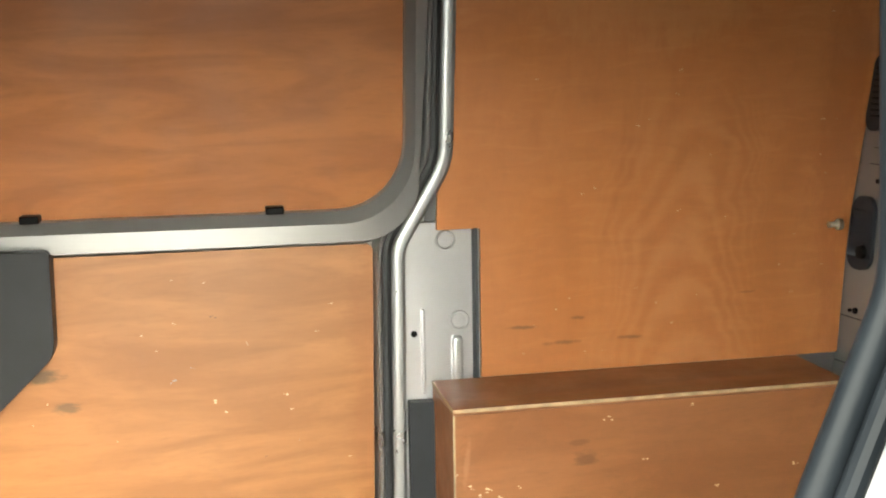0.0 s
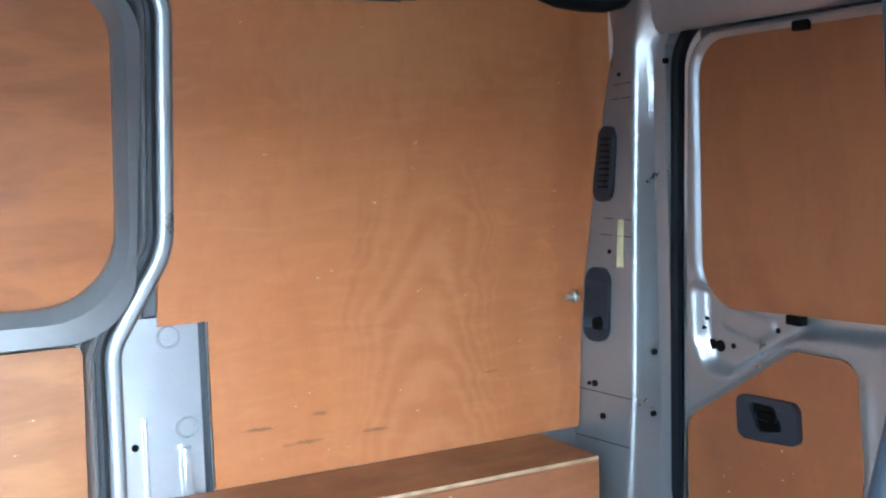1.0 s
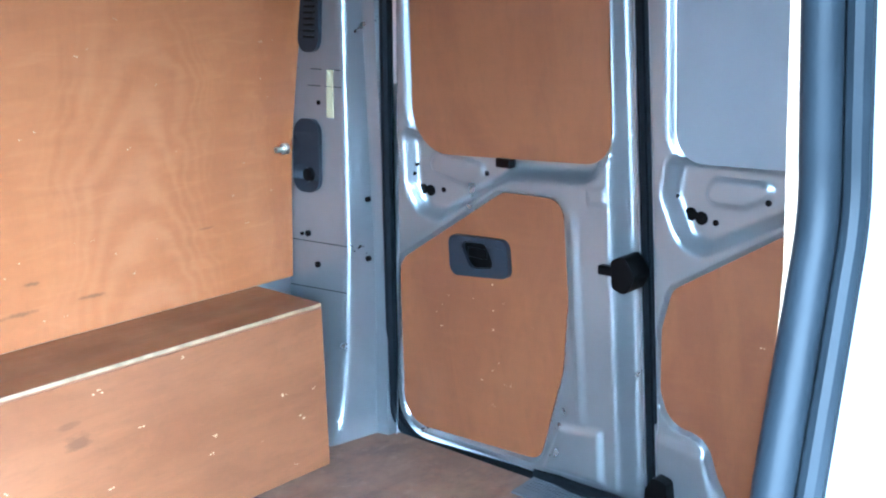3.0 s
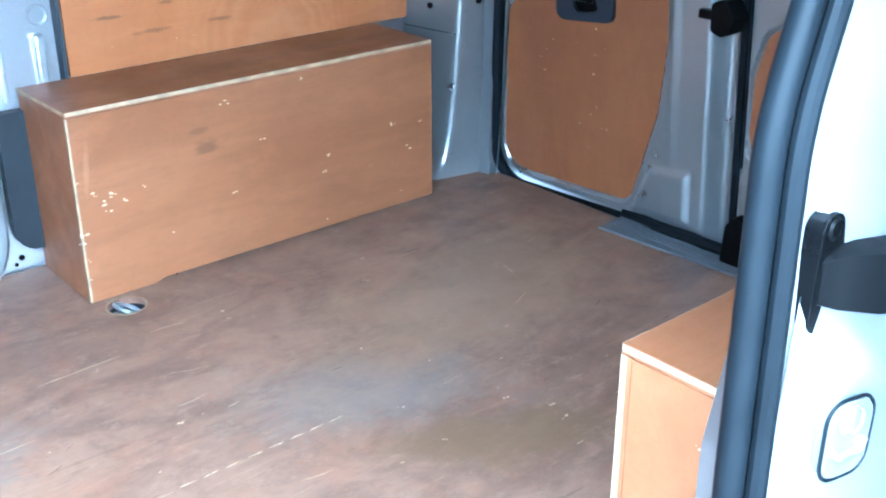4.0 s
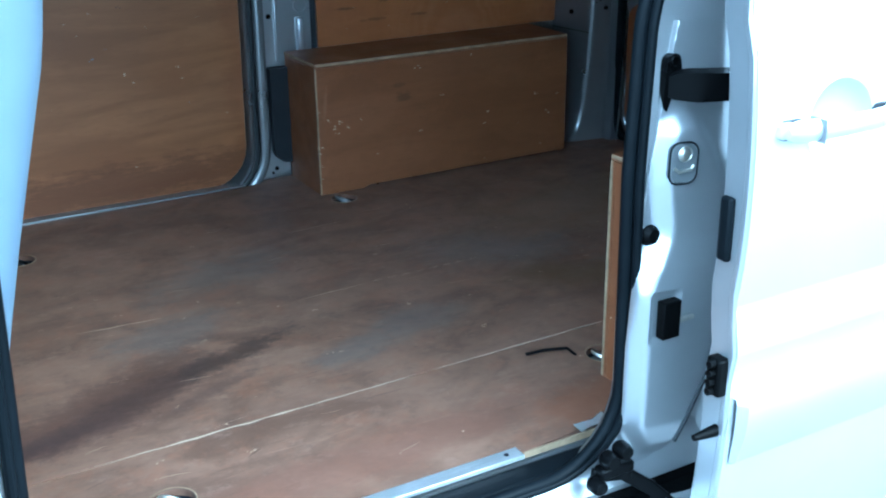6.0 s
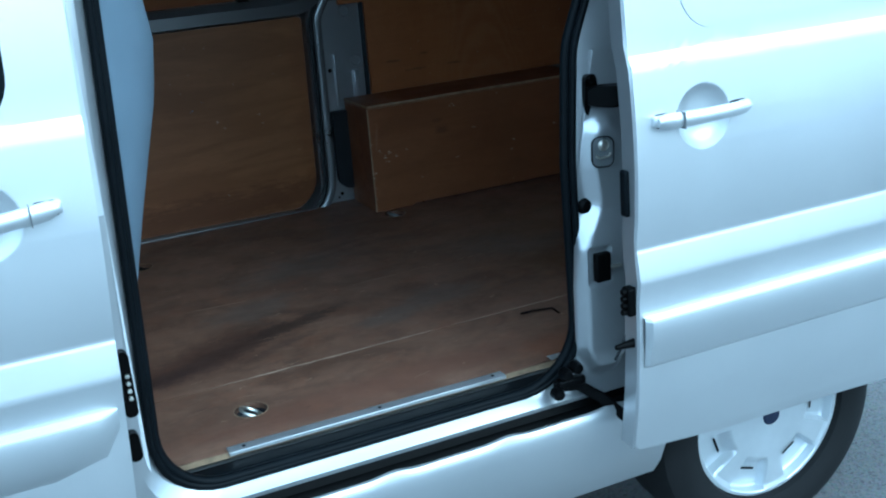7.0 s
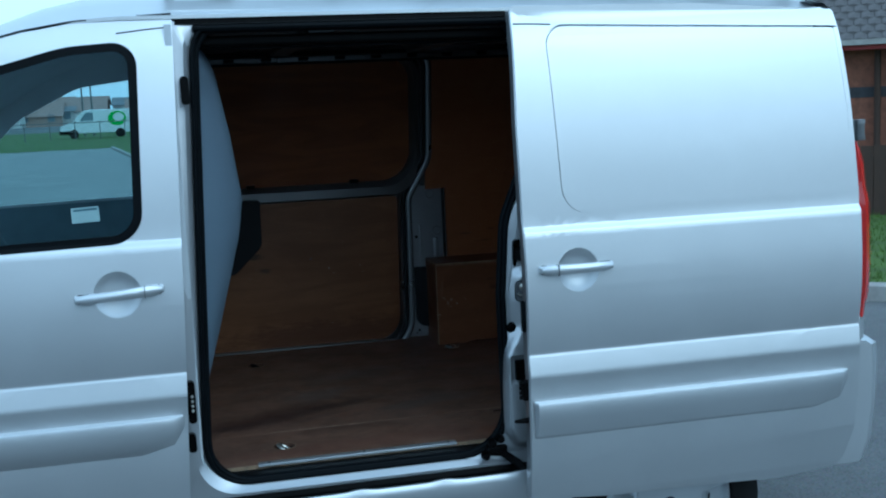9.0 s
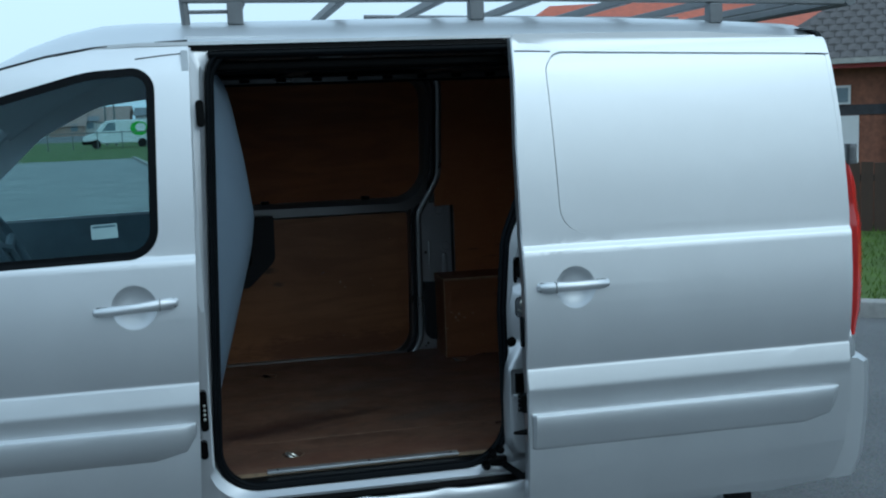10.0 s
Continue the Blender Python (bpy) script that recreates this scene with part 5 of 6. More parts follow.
# the open door stands clear of the side
for ob in [sliding, *sliding.children_recursive]:
    for v in ob.data.vertices:
        v.co = (-0.115 + (v.co.x + 0.115) * 0.988, v.co.y - 0.036, 1.726 + (v.co.z - 1.726) * 0.988)

# hinge arm, striker, catch and buffers on the pillar the door covers
raised = rounded([(0.838, 1.166, 0.02), (0.813, 1.150, 0.03), (0.806, 1.06, 0.05), (0.815, 0.985, 0.03), (0.786, 0.936, 0.03), (0.770, 0.895, 0.03), (0.770, 0.66, 0.04), (0.80, 0.595, 0.03), (0.872, 0.590, 0.03), (0.899, 0.65, 0.05), (0.932, 0.786, 0.08), (0.938, 0.93, 0.06), (0.938, 1.055, 0.05), (0.914, 1.112, 0.05), (0.875, 1.170, 0.03)], 5)
us, vs = np.arange(0.770, 0.986, 0.0045), np.arange(0.585, 1.30, 0.0060)
U, V = np.meshgrid(us, vs)
base = np.interp(U, [0.788, 0.92, 0.95, 0.986], [0.1035, 0.082, 0.050, 0.018]) + np.interp(V, [1.08, 1.2, 1.37, 1.5], [0.0, 0.007, 0.020, 0.027])
base = np.where(V < 0.68, base + (0.092 - base) * (1 - eased(V, 0.58, 0.68)), base)
face = np.interp(V, [0.59, 0.66, 0.88, 0.93, 0.975, 1.17], [0.080, 0.062, 0.060, 0.064, 0.074, 0.078]) - 0.16 * (U - 0.85)
press = 1 - eased(gap_to(raised, U, V), -0.026, 0.005)
socket = 1 - eased(gap_to([(0.796, 0.812), (0.846, 0.812), (0.846, 0.894), (0.796, 0.894)], U, V), -0.006, 0.002)
sheet = base + np.minimum(0.0, face - base) * press + 0.006 * socket
bm = loft([[Vector((max(u, np.interp(v, [0.80, 0.88, 0.97, 1.02, 1.08, 1.20, 1.31], [0.774, 0.779, 0.789, 0.793, 0.800, 0.822, 0.846]) + 0.0002 * k), y, v)) for k, (u, y) in enumerate(zip(us, row))] for v, row in zip(vs, sheet)], False)
part("pressed_pillar_face", bm, DIMSILVER, van, "pressed silver door pillar with a raised face")
# dark line drawn for the shaded gap behind the pressing
part("pillar_gap_seal", swept([Vector(p) for p in ((0.932, 0.040, 0.97), (0.9345, 0.040, 0.92), (0.934, 0.040, 0.865), (0.918, 0.040, 0.81), (0.897, 0.040, 0.758), (0.855, 0.040, 0.676), (0.835, 0.042, 0.64))], circle(0.0035, 8), False), WORNRUBBER, van, "dark line along the pillar pressing")
def on_face(x, lift=0.0):
    """The raised pillar face at the striker, which turns a little towards the opening."""
    return 0.0735 - 0.16 * (x - 0.85) - lift


striker = part("striker_plate", plate(clean(rounded([(0.818, 1.067, 0.014), (0.861, 1.065, 0.014), (0.863, 1.124, 0.016), (0.819, 1.127, 0.014)], 5)), [], lambda u, v, w: (u, on_face(u, 0.005) + w, v), 0.010), GALV, van, "bright striker plate", bevel=0.002)
part("striker_rim", swept([Vector((p.x, on_face(p.x, 0.0035), p.y)) for p in clean(rounded([(0.816, 1.065, 0.015), (0.863, 1.063, 0.015), (0.865, 1.126, 0.017), (0.817, 1.129, 0.015)], 5))], circle(0.0015, 6), True), RUBBER, striker)
part("striker_pin", turned([(0.0001, -0.003), (0.004, -0.0035), (0.008, -0.002), (0.011, 0.0015)], (0.841, on_face(0.841, 0.0055), 1.110), "y", 14), ZINC, striker)
part("striker_ring", swept([Vector((0.841 + 0.011 * math.cos(q), on_face(0.841 + 0.011 * math.cos(q), 0.0055), 1.110 + 0.011 * math.sin(q))) for q in np.linspace(0, 6.283, 18, endpoint=False)], circle(0.0012, 6), True), ZINC, striker)
part("striker_bar", swept([Vector((x, on_face(x, d), z)) for x, d, z in ((0.824, 0.006, 1.090), (0.830, 0.0075, 1.084), (0.851, 0.0075, 1.086), (0.856, 0.006, 1.092))], circle(0.0028, 8), up=(0, 1, 0)), ZINC, striker, "bent steel striker bar")
part("rubber_buffer", turned([(0.0001, -0.012), (0.011, -0.010), (0.018, -0.002), (0.021, 0.006)], (0.811, 0.101, 0.979), "y", 18), PLASTIC, van, "black rubber door buffer")
catch = part("door_catch", box(0.804, 0.838, 0.050, 0.068, 0.822, 0.884), PLASTIC, van, "black door catch", bevel=0.002)
part("catch_pin", turned([(0.0001, 0.03), (0.004, 0.028), (0.005, 0.0)], (0.836, 0.052, 0.850), "x", 10), ZINC, catch)
arm = part("hinge_bracket", plate(clean(rounded([(0.820, 1.168, 0.012), (0.844, 1.168, 0.012), (0.858, 1.20, 0.01), (0.848, 1.256, 0.012), (0.824, 1.250, 0.012)], 4)), [], lambda u, v, w: (u, 0.102 + w, v), 0.014), GLOSSBLACK, van, "black hinge bracket of the sliding door", bevel=0.003)
part("hinge_arm", loft([[Vector((x, y, z)) for y, z in ((0.105 + d - w, 1.206 - h), (0.105 + d, 1.206 - h - 0.002), (0.105 + d, 1.206 + h + 0.002), (0.105 + d - w, 1.206 + h))] for x, d, w, h in ((0.828, 0.0, 0.004, 0.015), (0.840, 0.0, 0.012, 0.020), (0.860, -0.006, 0.026, 0.022), (0.885, -0.014, 0.032, 0.021), (0.94, -0.035, 0.032, 0.020), (1.02, -0.045, 0.032, 0.020))], True, True), GLOSSBLACK, arm)
part("hinge_hole", turned([(0.005, 0), (0.007, -0.001), (0.009, 0.002)], (0.838, 0.101, 1.243), "y", 14), PLASTIC, arm)
lower = part("roller_arm", swept([Vector((0.700, 0.078, 0.600)), Vector((0.755, 0.068, 0.594)), Vector((0.800, 0.050, 0.560)), Vector((0.845, 0.020, 0.510)), Vector((0.90, -0.02, 0.49))], [(-0.012, -0.006), (0.012, -0.006), (0.012, 0.006), (-0.012, 0.006)], up=(0, 1, 0)), GLOSSBLACK, van, "black lower roller arm of the sliding door", bevel=0.003)
part("bracket", box(0.704, 0.770, 0.056, 0.080, 0.597, 0.618), GLOSSBLACK, lower, bevel=0.005)
for x, z in ((0.700, 0.590), (0.722, 0.630), (0.748, 0.640)):
    part("roller", turned([(0.0001, -0.014), (0.011, -0.013), (0.014, -0.004), (0.014, 0.010), (0.010, 0.016)], (x, 0.062, z), "y", 14), GLOSSBLACK, lower)
for x, z, h in ((-0.124, 1.745, 0.040), (-0.170, 0.858, 0.062), (-0.176, 0.738, 0.028)):
    stud = part("pillar_socket", plate(clean(rounded([(x - 0.012, z - h, 0.011), (x + 0.012, z - h, 0.011), (x + 0.010, z + h, 0.011), (x - 0.014, z + h, 0.011)], 5)), [], lambda u, v, w: (u, max(0.044, side(v) + 0.002) + w, v), 0.02), PLASTIC, van, "black socket in the door pillar", bevel=0.003)
for k in range(4):
    part("contact", turned([(0.0001, -0.004), (0.004, -0.003), (0.004, 0.004)], (-0.168, 0.038, 0.835 + 0.014 * k), "y", 8), ZINC, van)

# front door with its window
door_line = rounded([(-1.13, 0.52, 0.1), (-0.198, 0.50, 0.02), (-0.187, 0.74, 0.2), (-0.170, 1.15, 0.3), (-0.146, 1.955, 0.012), (-0.40, 1.944, 0.5), (-0.68, 1.893, 0.5), (-0.98, 1.76, 0.3), (-1.30, 1.42, 0.05), (-1.16, 1.28, 0.1)], 8)
win = rounded([(-0.272, 1.335, 0.085), (-0.252, 1.884, 0.060), (-0.44, 1.872, 0.4), (-0.80, 1.775, 0.4), (-1.20, 1.40, 0.05), (-1.12, 1.318, 0.1)], 8)


def grown(loop, d):
    n = len(loop)
    out = []
    for i, p in enumerate(loop):
        t = loop[(i + 1) % n] - loop[i - 1]
        if t.length < 1e-9:
            out.append(p.copy())
            continue
        t.normalize()
        out.append(p + Vector((t.y, -t.x)) * d)
    return out


win = clean(win)
area = sum(a.x * b.y - b.x * a.y for a, b in zip(win, win[1:] + win[:1]))
sgn = 1 if area > 0 else -1
front = part("front_door", plate(door_line, [dish_hole(-0.347, 1.192), win], near, 0.014, KNOTS), SILVER, van, "silver front door, closed")
evened(front)
dish_and_handle(front, side, -0.347, 1.192, -0.457, -0.227, 1.186, 1.202)
moulding(front, side, -1.11, -0.196, 0.832, 0.722)
part("window_rubber", plate(grown(win, 0.004 * sgn), [grown(win, -0.020 * sgn)], lambda u, v, w: (u, side(v) + w - 0.001, v), 0.010, KNOTS), RUBBER, front, "black rubber window surround")
pane = part("window_pane", plate(grown(win, -0.006 * sgn), [], lambda u, v, w: (u, side(v) + w + 0.008, v), 0.004), GLASS, front, "tinted side window")
pane.visible_shadow = False
part("door_inner_trim", plate(rounded([(-1.12, 0.55, 0.05), (-0.23, 0.55, 0.05), (-0.24, 1.325, 0.02), (-1.14, 1.315, 0.02)], 4), [], lambda u, v, w: (u, side(v) + 0.05 + w, v), 0.03, KNOTS), CABDARK, front)
label = part("window_label", plate([(-0.454, 1.393), (-0.380, 1.396), (-0.382, 1.438), (-0.455, 1.435)], [], lambda u, v, w: (u, side(v) + 0.016 + w, v), 0.0008), WHITE, front, "small white label inside the glass")
part("label_bar", plate([(-0.450, 1.425), (-0.386, 1.428), (-0.386, 1.434), (-0.450, 1.431)], [], lambda u, v, w: (u, side(v) + 0.0152 + w, v), 0.0004), CABDARK, label)

for seam_line in ([(-0.148, 1.960), (-0.27, 1.954), (-0.41, 1.946), (-0.55, 1.922), (-0.68, 1.888), (-0.83, 1.830), (-0.98, 1.760)], [(-0.158, 1.923), (-0.22, 1.918), (-0.30, 1.909)]):
    part("door_seam", swept([Vector((x, side(z) - 0.0006, z)) for x, z in seam_line], circle(0.0035 if len(seam_line) > 4 else 0.0018, 6), up=(0, 1, 0)), WORNRUBBER, front, "dark joint along the door's top")

# cab: far door, pillars, lining, dashboard, steering wheel
part("cab_far_trim", plate(rounded([(-1.16, 0.55, 0.05), (-0.16, 0.55, 0.02), (-0.16, 1.325, 0.01), (-1.16, 1.31, 0.05)], 4), [], lambda u, v, w: (u, 1.78 + w, v), 0.03), CABDARK, van)
far_frame_out = [(-1.20, 1.28), (-0.155, 1.28), (-0.155, 1.95), (-0.62, 1.925), (-0.98, 1.78), (-1.28, 1.45)]
far_frame_in = clean(rounded([(-0.26, 1.335, 0.06), (-0.26, 1.835, 0.06), (-0.56, 1.80, 0.25), (-0.80, 1.68, 0.3), (-1.12, 1.38, 0.05), (-1.10, 1.32, 0.04)], 8))
part("cab_far_frame", plate(far_frame_out, [far_frame_in], lambda u, v, w: (u, 1.80 - side(v) * 0.6 + w, v), 0.03, KNOTS), CABGREY, van, "grey lining of the far cab window")
far_pane = part("far_window_pane", plate(far_frame_in, [], lambda u, v, w: (u, 1.815 - side(v) * 0.6 + w, v), 0.004), GLASS, van, "tinted side window")
far_pane.visible_shadow = False
part("cab_lining", roof_sheet(-0.93, -0.14, 0.16, 1.74, 0.045, 14, 16), CABGREY, van, "grey cloth roof lining")
part("cab_rear_wall", box(-0.17, -0.15, 0.10, 1.79, 0.55, 1.93), CABGREY, van)
for y in (0.20, 1.70):
    part("windscreen_pillar", swept([Vector((-0.90, y, 1.76)), Vector((-1.15, y - 0.02 * (1 if y > 1 else -1), 1.56)), Vector((-1.50, y - 0.02 * (1 if y > 1 else -1), 1.22))], circle(0.045, 10), up=(0, 1, 0)), CABGREY, van)
shield = loft([[Vector((-0.92 - 0.03 * math.sin(math.pi * t), 0.19 + 1.52 * t, 1.775)) for t in np.linspace(0, 1, 9)], [Vector((-1.58 - 0.10 * math.sin(math.pi * t), 0.17 + 1.56 * t, 1.16)) for t in np.linspace(0, 1, 9)]], False)
shield_ob = part("windscreen", shield, GLASS, van, "raked windscreen")
shield_ob.visible_shadow = False
part("dashboard", loft([[Vector((x, y, z)) for x, z in ((-1.55, 1.14), (-1.30, 1.16), (-1.13, 1.10), (-1.08, 0.95), (-1.20, 0.70), (-1.55, 0.70))] for y in np.linspace(0.14, 1.76, 8)], True, True), CABDARK, van, "black dashboard")
tilt = Matrix.Rotation(radians(62), 3, "Y")
ring = [Vector((-0.90, 1.33, 1.25)) + tilt @ Vector((0.185 * math.cos(a), 0.185 * math.sin(a), 0)) for a in np.linspace(0, 2 * math.pi, 32, endpoint=False)]
steer = part("steering_wheel", swept(ring, circle(0.016, 8), True, up=tuple(tilt @ Vector((0, 0, 1)))), CABDARK, van, "black steering wheel")
for a in (0.2, math.pi - 0.2, -math.pi / 2):
    c = Vector((-0.90, 1.33, 1.25))
    part("spoke", swept([c, c + tilt @ Vector((0.18 * math.cos(a + math.pi / 2), 0.18 * math.sin(a + math.pi / 2), 0))], circle(0.018, 6), up=(1, 0, 0.3)), CABDARK, steer)
part("steering_column", swept([Vector((-0.91, 1.33, 1.245)), Vector((-1.2, 1.33, 1.08))], circle(0.05, 10), up=(0, 1, 0)), CABDARK, van)

# nose: plain closing of the front
nose_rows = []
for x, top, low, inset_y in ((-1.10, 1.30, 0.47, 0.03), (-1.55, 1.17, 0.45, 0.035), (-1.95, 1.03, 0.42, 0.06), (-2.25, 0.90, 0.38, 0.14), (-2.36, 0.70, 0.36, 0.24), (-2.34, 0.45, 0.40, 0.28)):
    y0, y1 = inset_y, 1.896 - inset_y
    nose_rows.append([Vector((x, y, z)) for y, z in ((y0, low), (y0 - 0.01, (top + low) / 2), (y0 + 0.03, top - 0.05), (y0 + 0.16, top), (0.948, top + 0.03), (y1 - 0.16, top), (y1 - 0.03, top - 0.05), (y1 + 0.01, (top + low) / 2), (y1, low))])
part("bonnet_and_wings", loft(nose_rows, False), SILVER, van, "silver bonnet and front wings")
part("underbody", box(-2.0, 1.60, 0.22, 1.68, 0.30, 0.46), PLASTIC, van)
# dimmed silver here puts the shade behind the doors into the skin
part("rear_skin", loft([[Vector((rear(z) + 0.075 + o, y, z)) for y, o in ((0.06, -0.06), (0.12, -0.02), (0.3, 0.0), (0.948, 0.012), (1.6, 0.0), (1.776, -0.02), (1.836, -0.06))] for z in (0.50, 0.9, 1.3, 1.7, 1.93)], False), INNER, van, "silver rear of the body")
part("rear_roof_edge", loft([[Vector((x, y, z)) for x, z in ((1.86, 1.955), (1.91, 1.945), (1.945, 1.915), (1.935, 1.89))] for y in np.linspace(0.14, 1.756, 10)], False), SILVER, van)
for m in (False, True):
    fl = (lambda y: 1.896 - y) if m else (lambda y: y)
    part("corner_skin", loft([[Vector((between(z, [(0.42, 1.965), (0.9, 1.955), (1.3, 1.935), (1.6, 1.90), (1.93, 1.862)]) + dx, fl(side(z) + dy), z)) for dx, dy in ((-0.06, 0.0), (-0.02, 0.004), (0.02, 0.022), (0.05, 0.06), (0.07, 0.12))] for z in np.linspace(0.42, 1.93, 18)], False), SILVER, van)
    lamp_rows = []
    for z in np.linspace(0.925, 1.508, 16):
        x = between(z, [(0.9, 1.955), (1.3, 1.935), (1.6, 1.90)])
        k = min(1.0, 6 * min((z - 0.915) / 0.6, (1.518 - z) / 0.6) + 0.25)
        x += float(np.interp(z, [0.92, 1.1, 1.3, 1.5], [0.0, 0.010, 0.023, 0.033]))
        lamp_rows.append([Vector((x + 0.021 + dx * k, fl(side(z) + dy * k), z)) for dx, dy in ((-0.012, 0.006), (0.010, -0.008), (0.034, 0.008), (0.060, 0.05), (0.082, 0.12))])
    part("tail_lamp", loft(lamp_rows, False), REDLENS, van, "tall red tail lamp")
    part("lamp_foot", loft([[Vector((1.955 + dx, fl(side(z) + dy), z)) for dx, dy in ((-0.01, 0.004), (0.012, -0.006), (0.036, 0.01), (0.07, 0.08))] for z in (0.850, 0.885, 0.920)], False), SILVER, van)
    hinge_x = 1.93
    part("rear_hinge", turned([(0.0001, -0.033), (0.020, -0.033), (0.021, -0.020), (0.019, -0.019), (0.019, 0.019), (0.021, 0.020), (0.020, 0.033), (0.0001, 0.033)], (hinge_x + 0.056, fl(0.056), 1.533), "z", 14), INNER, van, "rear door hinge")
    bump_rows = []
    for z, out in ((0.43, 0.0), (0.50, 0.03), (0.62, 0.045), (0.76, 0.05), (0.825, 0.045), (0.842, 0.02), (0.845, -0.03)):
        bump_rows.append([Vector((1.93 + dx, fl(0.03 + dy), z)) for dx, dy in ((-0.06, 0.004), (0.0, -0.004), (0.05 + out, 0.0), (0.085 + out, 0.03), (0.11 + out, 0.12), (0.125 + out, 0.40), (0.13 + out, 0.92))])
    part("rear_bumper", loft(bump_rows, False), SILVER, van, "body-coloured rear bumper")


def wheel(x, y, s):
    """Tyre, domed silver cover with seven sunk windows, blue hub badge; s is 1 for the near side."""
    c = (x, y, 0.335)
    flip = lambda prof: [(r, d * s) for r, d in prof]
    turns, rs = np.linspace(0, 2 * math.pi, 210, endpoint=False), np.concatenate((np.linspace(0.020, 0.11, 12), np.linspace(0.114, 0.222, 40)))
    A, D = np.meshgrid(turns, rs)
    dome = np.interp(D, [0.02, 0.060, 0.12, 0.20, 0.214, 0.222], [-0.004, -0.003, 0.002, 0.009, 0.004, 0.006]) + 0.0025 * np.exp(-((D - 0.066) / 0.0022) ** 2)
    off = np.abs((A - 0.80 + math.pi / 7) % (2 * math.pi / 7) - math.pi / 7) * D
    half = np.interp(D, [0.12, 0.21], [0.034, 0.058])
    sunk = (1 - eased(off - half, -0.0045, 0.0015)) * eased(D, 0.116, 0.150) * (1 - eased(D, 0.2075, 0.2115))
    cover = dome + 0.026 * sunk
    w = part("wheel", loft([[Vector((x + r * math.cos(a), y + d * s, 0.335 + r * math.sin(a))) for a, d in zip(turns, line)] for r, line in zip(rs, cover)]), HUBCAP, van, "silver wheel cover with sunk windows")
    part("tyre", turned(flip([(0.2215, 0.02), (0.228, -0.008), (0.255, -0.018), (0.29, -0.016), (0.322, 0.0), (0.335, 0.03), (0.335, 0.17), (0.30, 0.20), (0.22, 0.19)]), c, "y", 48), TYRE, w, "black tyre")
    for k in range(7):
        b = 2 * math.pi * k / 7 + 0.80
        u, v = Vector((math.cos(b), 0, math.sin(b))), Vector((-math.sin(b), 0, math.cos(b)))
        rows = [[Vector(c) + u * r + v * q * hw + Vector((0, (d + 0.0235) * s, 0)) for q in (-1, 0, 1)] for r, hw, d in ((0.1525, 0.018, 0.0035), (0.1555, 0.024, 0.0038), (0.1590, 0.022, 0.0042))]
        part("slot", loft(rows, False), PLASTIC, w, "dark slot in the cover")
    part("hub_badge", turned(flip([(0.0001, -0.009), (0.022, -0.008), (0.028, -0.002)]), c, "y", 24), material("blue_badge", (0.010, 0.016, 0.045), 0.3), w, "round dark blue badge")


for x in (1.333, -1.68):
    wheel(x, 0.115, 1)
    wheel(x, 1.781, -1)
    for y0, y1 in ((0.07, 0.325), (1.571, 1.826)):
        part("wheel_housing", loft([[Vector((x + 0.375 * math.cos(a), y, 0.33 + 0.375 * math.sin(a))) for a in np.linspace(0.35, math.pi - 0.2, 20)] for y in (y0, y1)], False), PLASTIC, van)

# ---- roof rack ----
rack = thing("roof_rack", (0.9, 0.95, 2.0), "grey galvanised steel roof rack on the van", "roof rack")
def rack_z(x):
    return 2.098 - 0.018 * max(0.0, x - 0.3) - 0.010 * max(0.0, x - 1.0)


def rack_bar(name, a, b, w, h):
    """A square steel tube of the rack between two points."""
    return part(name, swept([Vector(a), Vector(b)], [(-w, -h), (w, -h), (w, h), (-w, h)], up=(0, 0, 1)), GALV, rack, bevel=0.003)


for y in (0.27, 1.63):
    for x0, x1 in ((-0.16, 1.0), (1.0, 2.09)):
        rack_bar("rail", (x0, y, rack_z(x0)), (x1, y, rack_z(x1)), 0.017, 0.015)
for x in (0.02, 0.34, 0.66, 0.98, 1.30, 1.62, 1.90, 2.06):
    rack_bar("cross_bar", (x, 0.288, rack_z(x) - 0.004), (x, 1.612, rack_z(x) - 0.004), 0.015, 0.013)
for x in (0.0, 0.767, 1.60):
    for y in (0.27, 1.63):
        part("foot", box(x - 0.024, x + 0.024, y - 0.022, y + 0.022, roof_z(x, y) - 0.004, rack_z(x) - 0.0155), GALV, rack, bevel=0.004)
for y in (0.27, 1.63):
    part("front_post", swept([Vector((-0.150, y, roof_z(-0.15, y) - 0.004)), Vector((-0.165, y, 2.25))], circle(0.013, 8), up=(0, 1, 0)), GALV, rack)
    part("rung", swept([Vector((-0.150, y, 2.055)), Vector((-0.024, y, 2.055))], circle(0.006, 8), up=(0, 0, 1)), GALV, rack)
    part("side_guard", swept([Vector((0.60, y - 0.008, rack_z(0.6) + 0.055)), Vector((2.08, y - 0.008, rack_z(2.08) + 0.055))], circle(0.009, 8), up=(0, 0, 1)), GALV, rack)
    for x in (0.66, 1.30, 1.89, 2.07):
        part("guard_post", swept([Vector((x, y - 0.008, rack_z(x) + 0.012)), Vector((x, y - 0.008, rack_z(x) + 0.055))], circle(0.009, 8), up=(0, 1, 0)), GALV, rack)
part("rear_roller", swept([Vector((2.105, 0.25, rack_z(2.1))), Vector((2.105, 1.65, rack_z(2.1)))], circle(0.020, 12), up=(0, 0, 1)), GALV, rack)

# ---- grass, kerb and buildings beyond ----
AHEAD, ACROSS = Vector((0.558, 0.830)), Vector((0.830, -0.558))
BASE = Vector((-0.1, -3.2))


def spot(d, a, z=0.0):
    p = BASE + AHEAD * d + ACROSS * a
    return Vector((p.x, p.y, z))


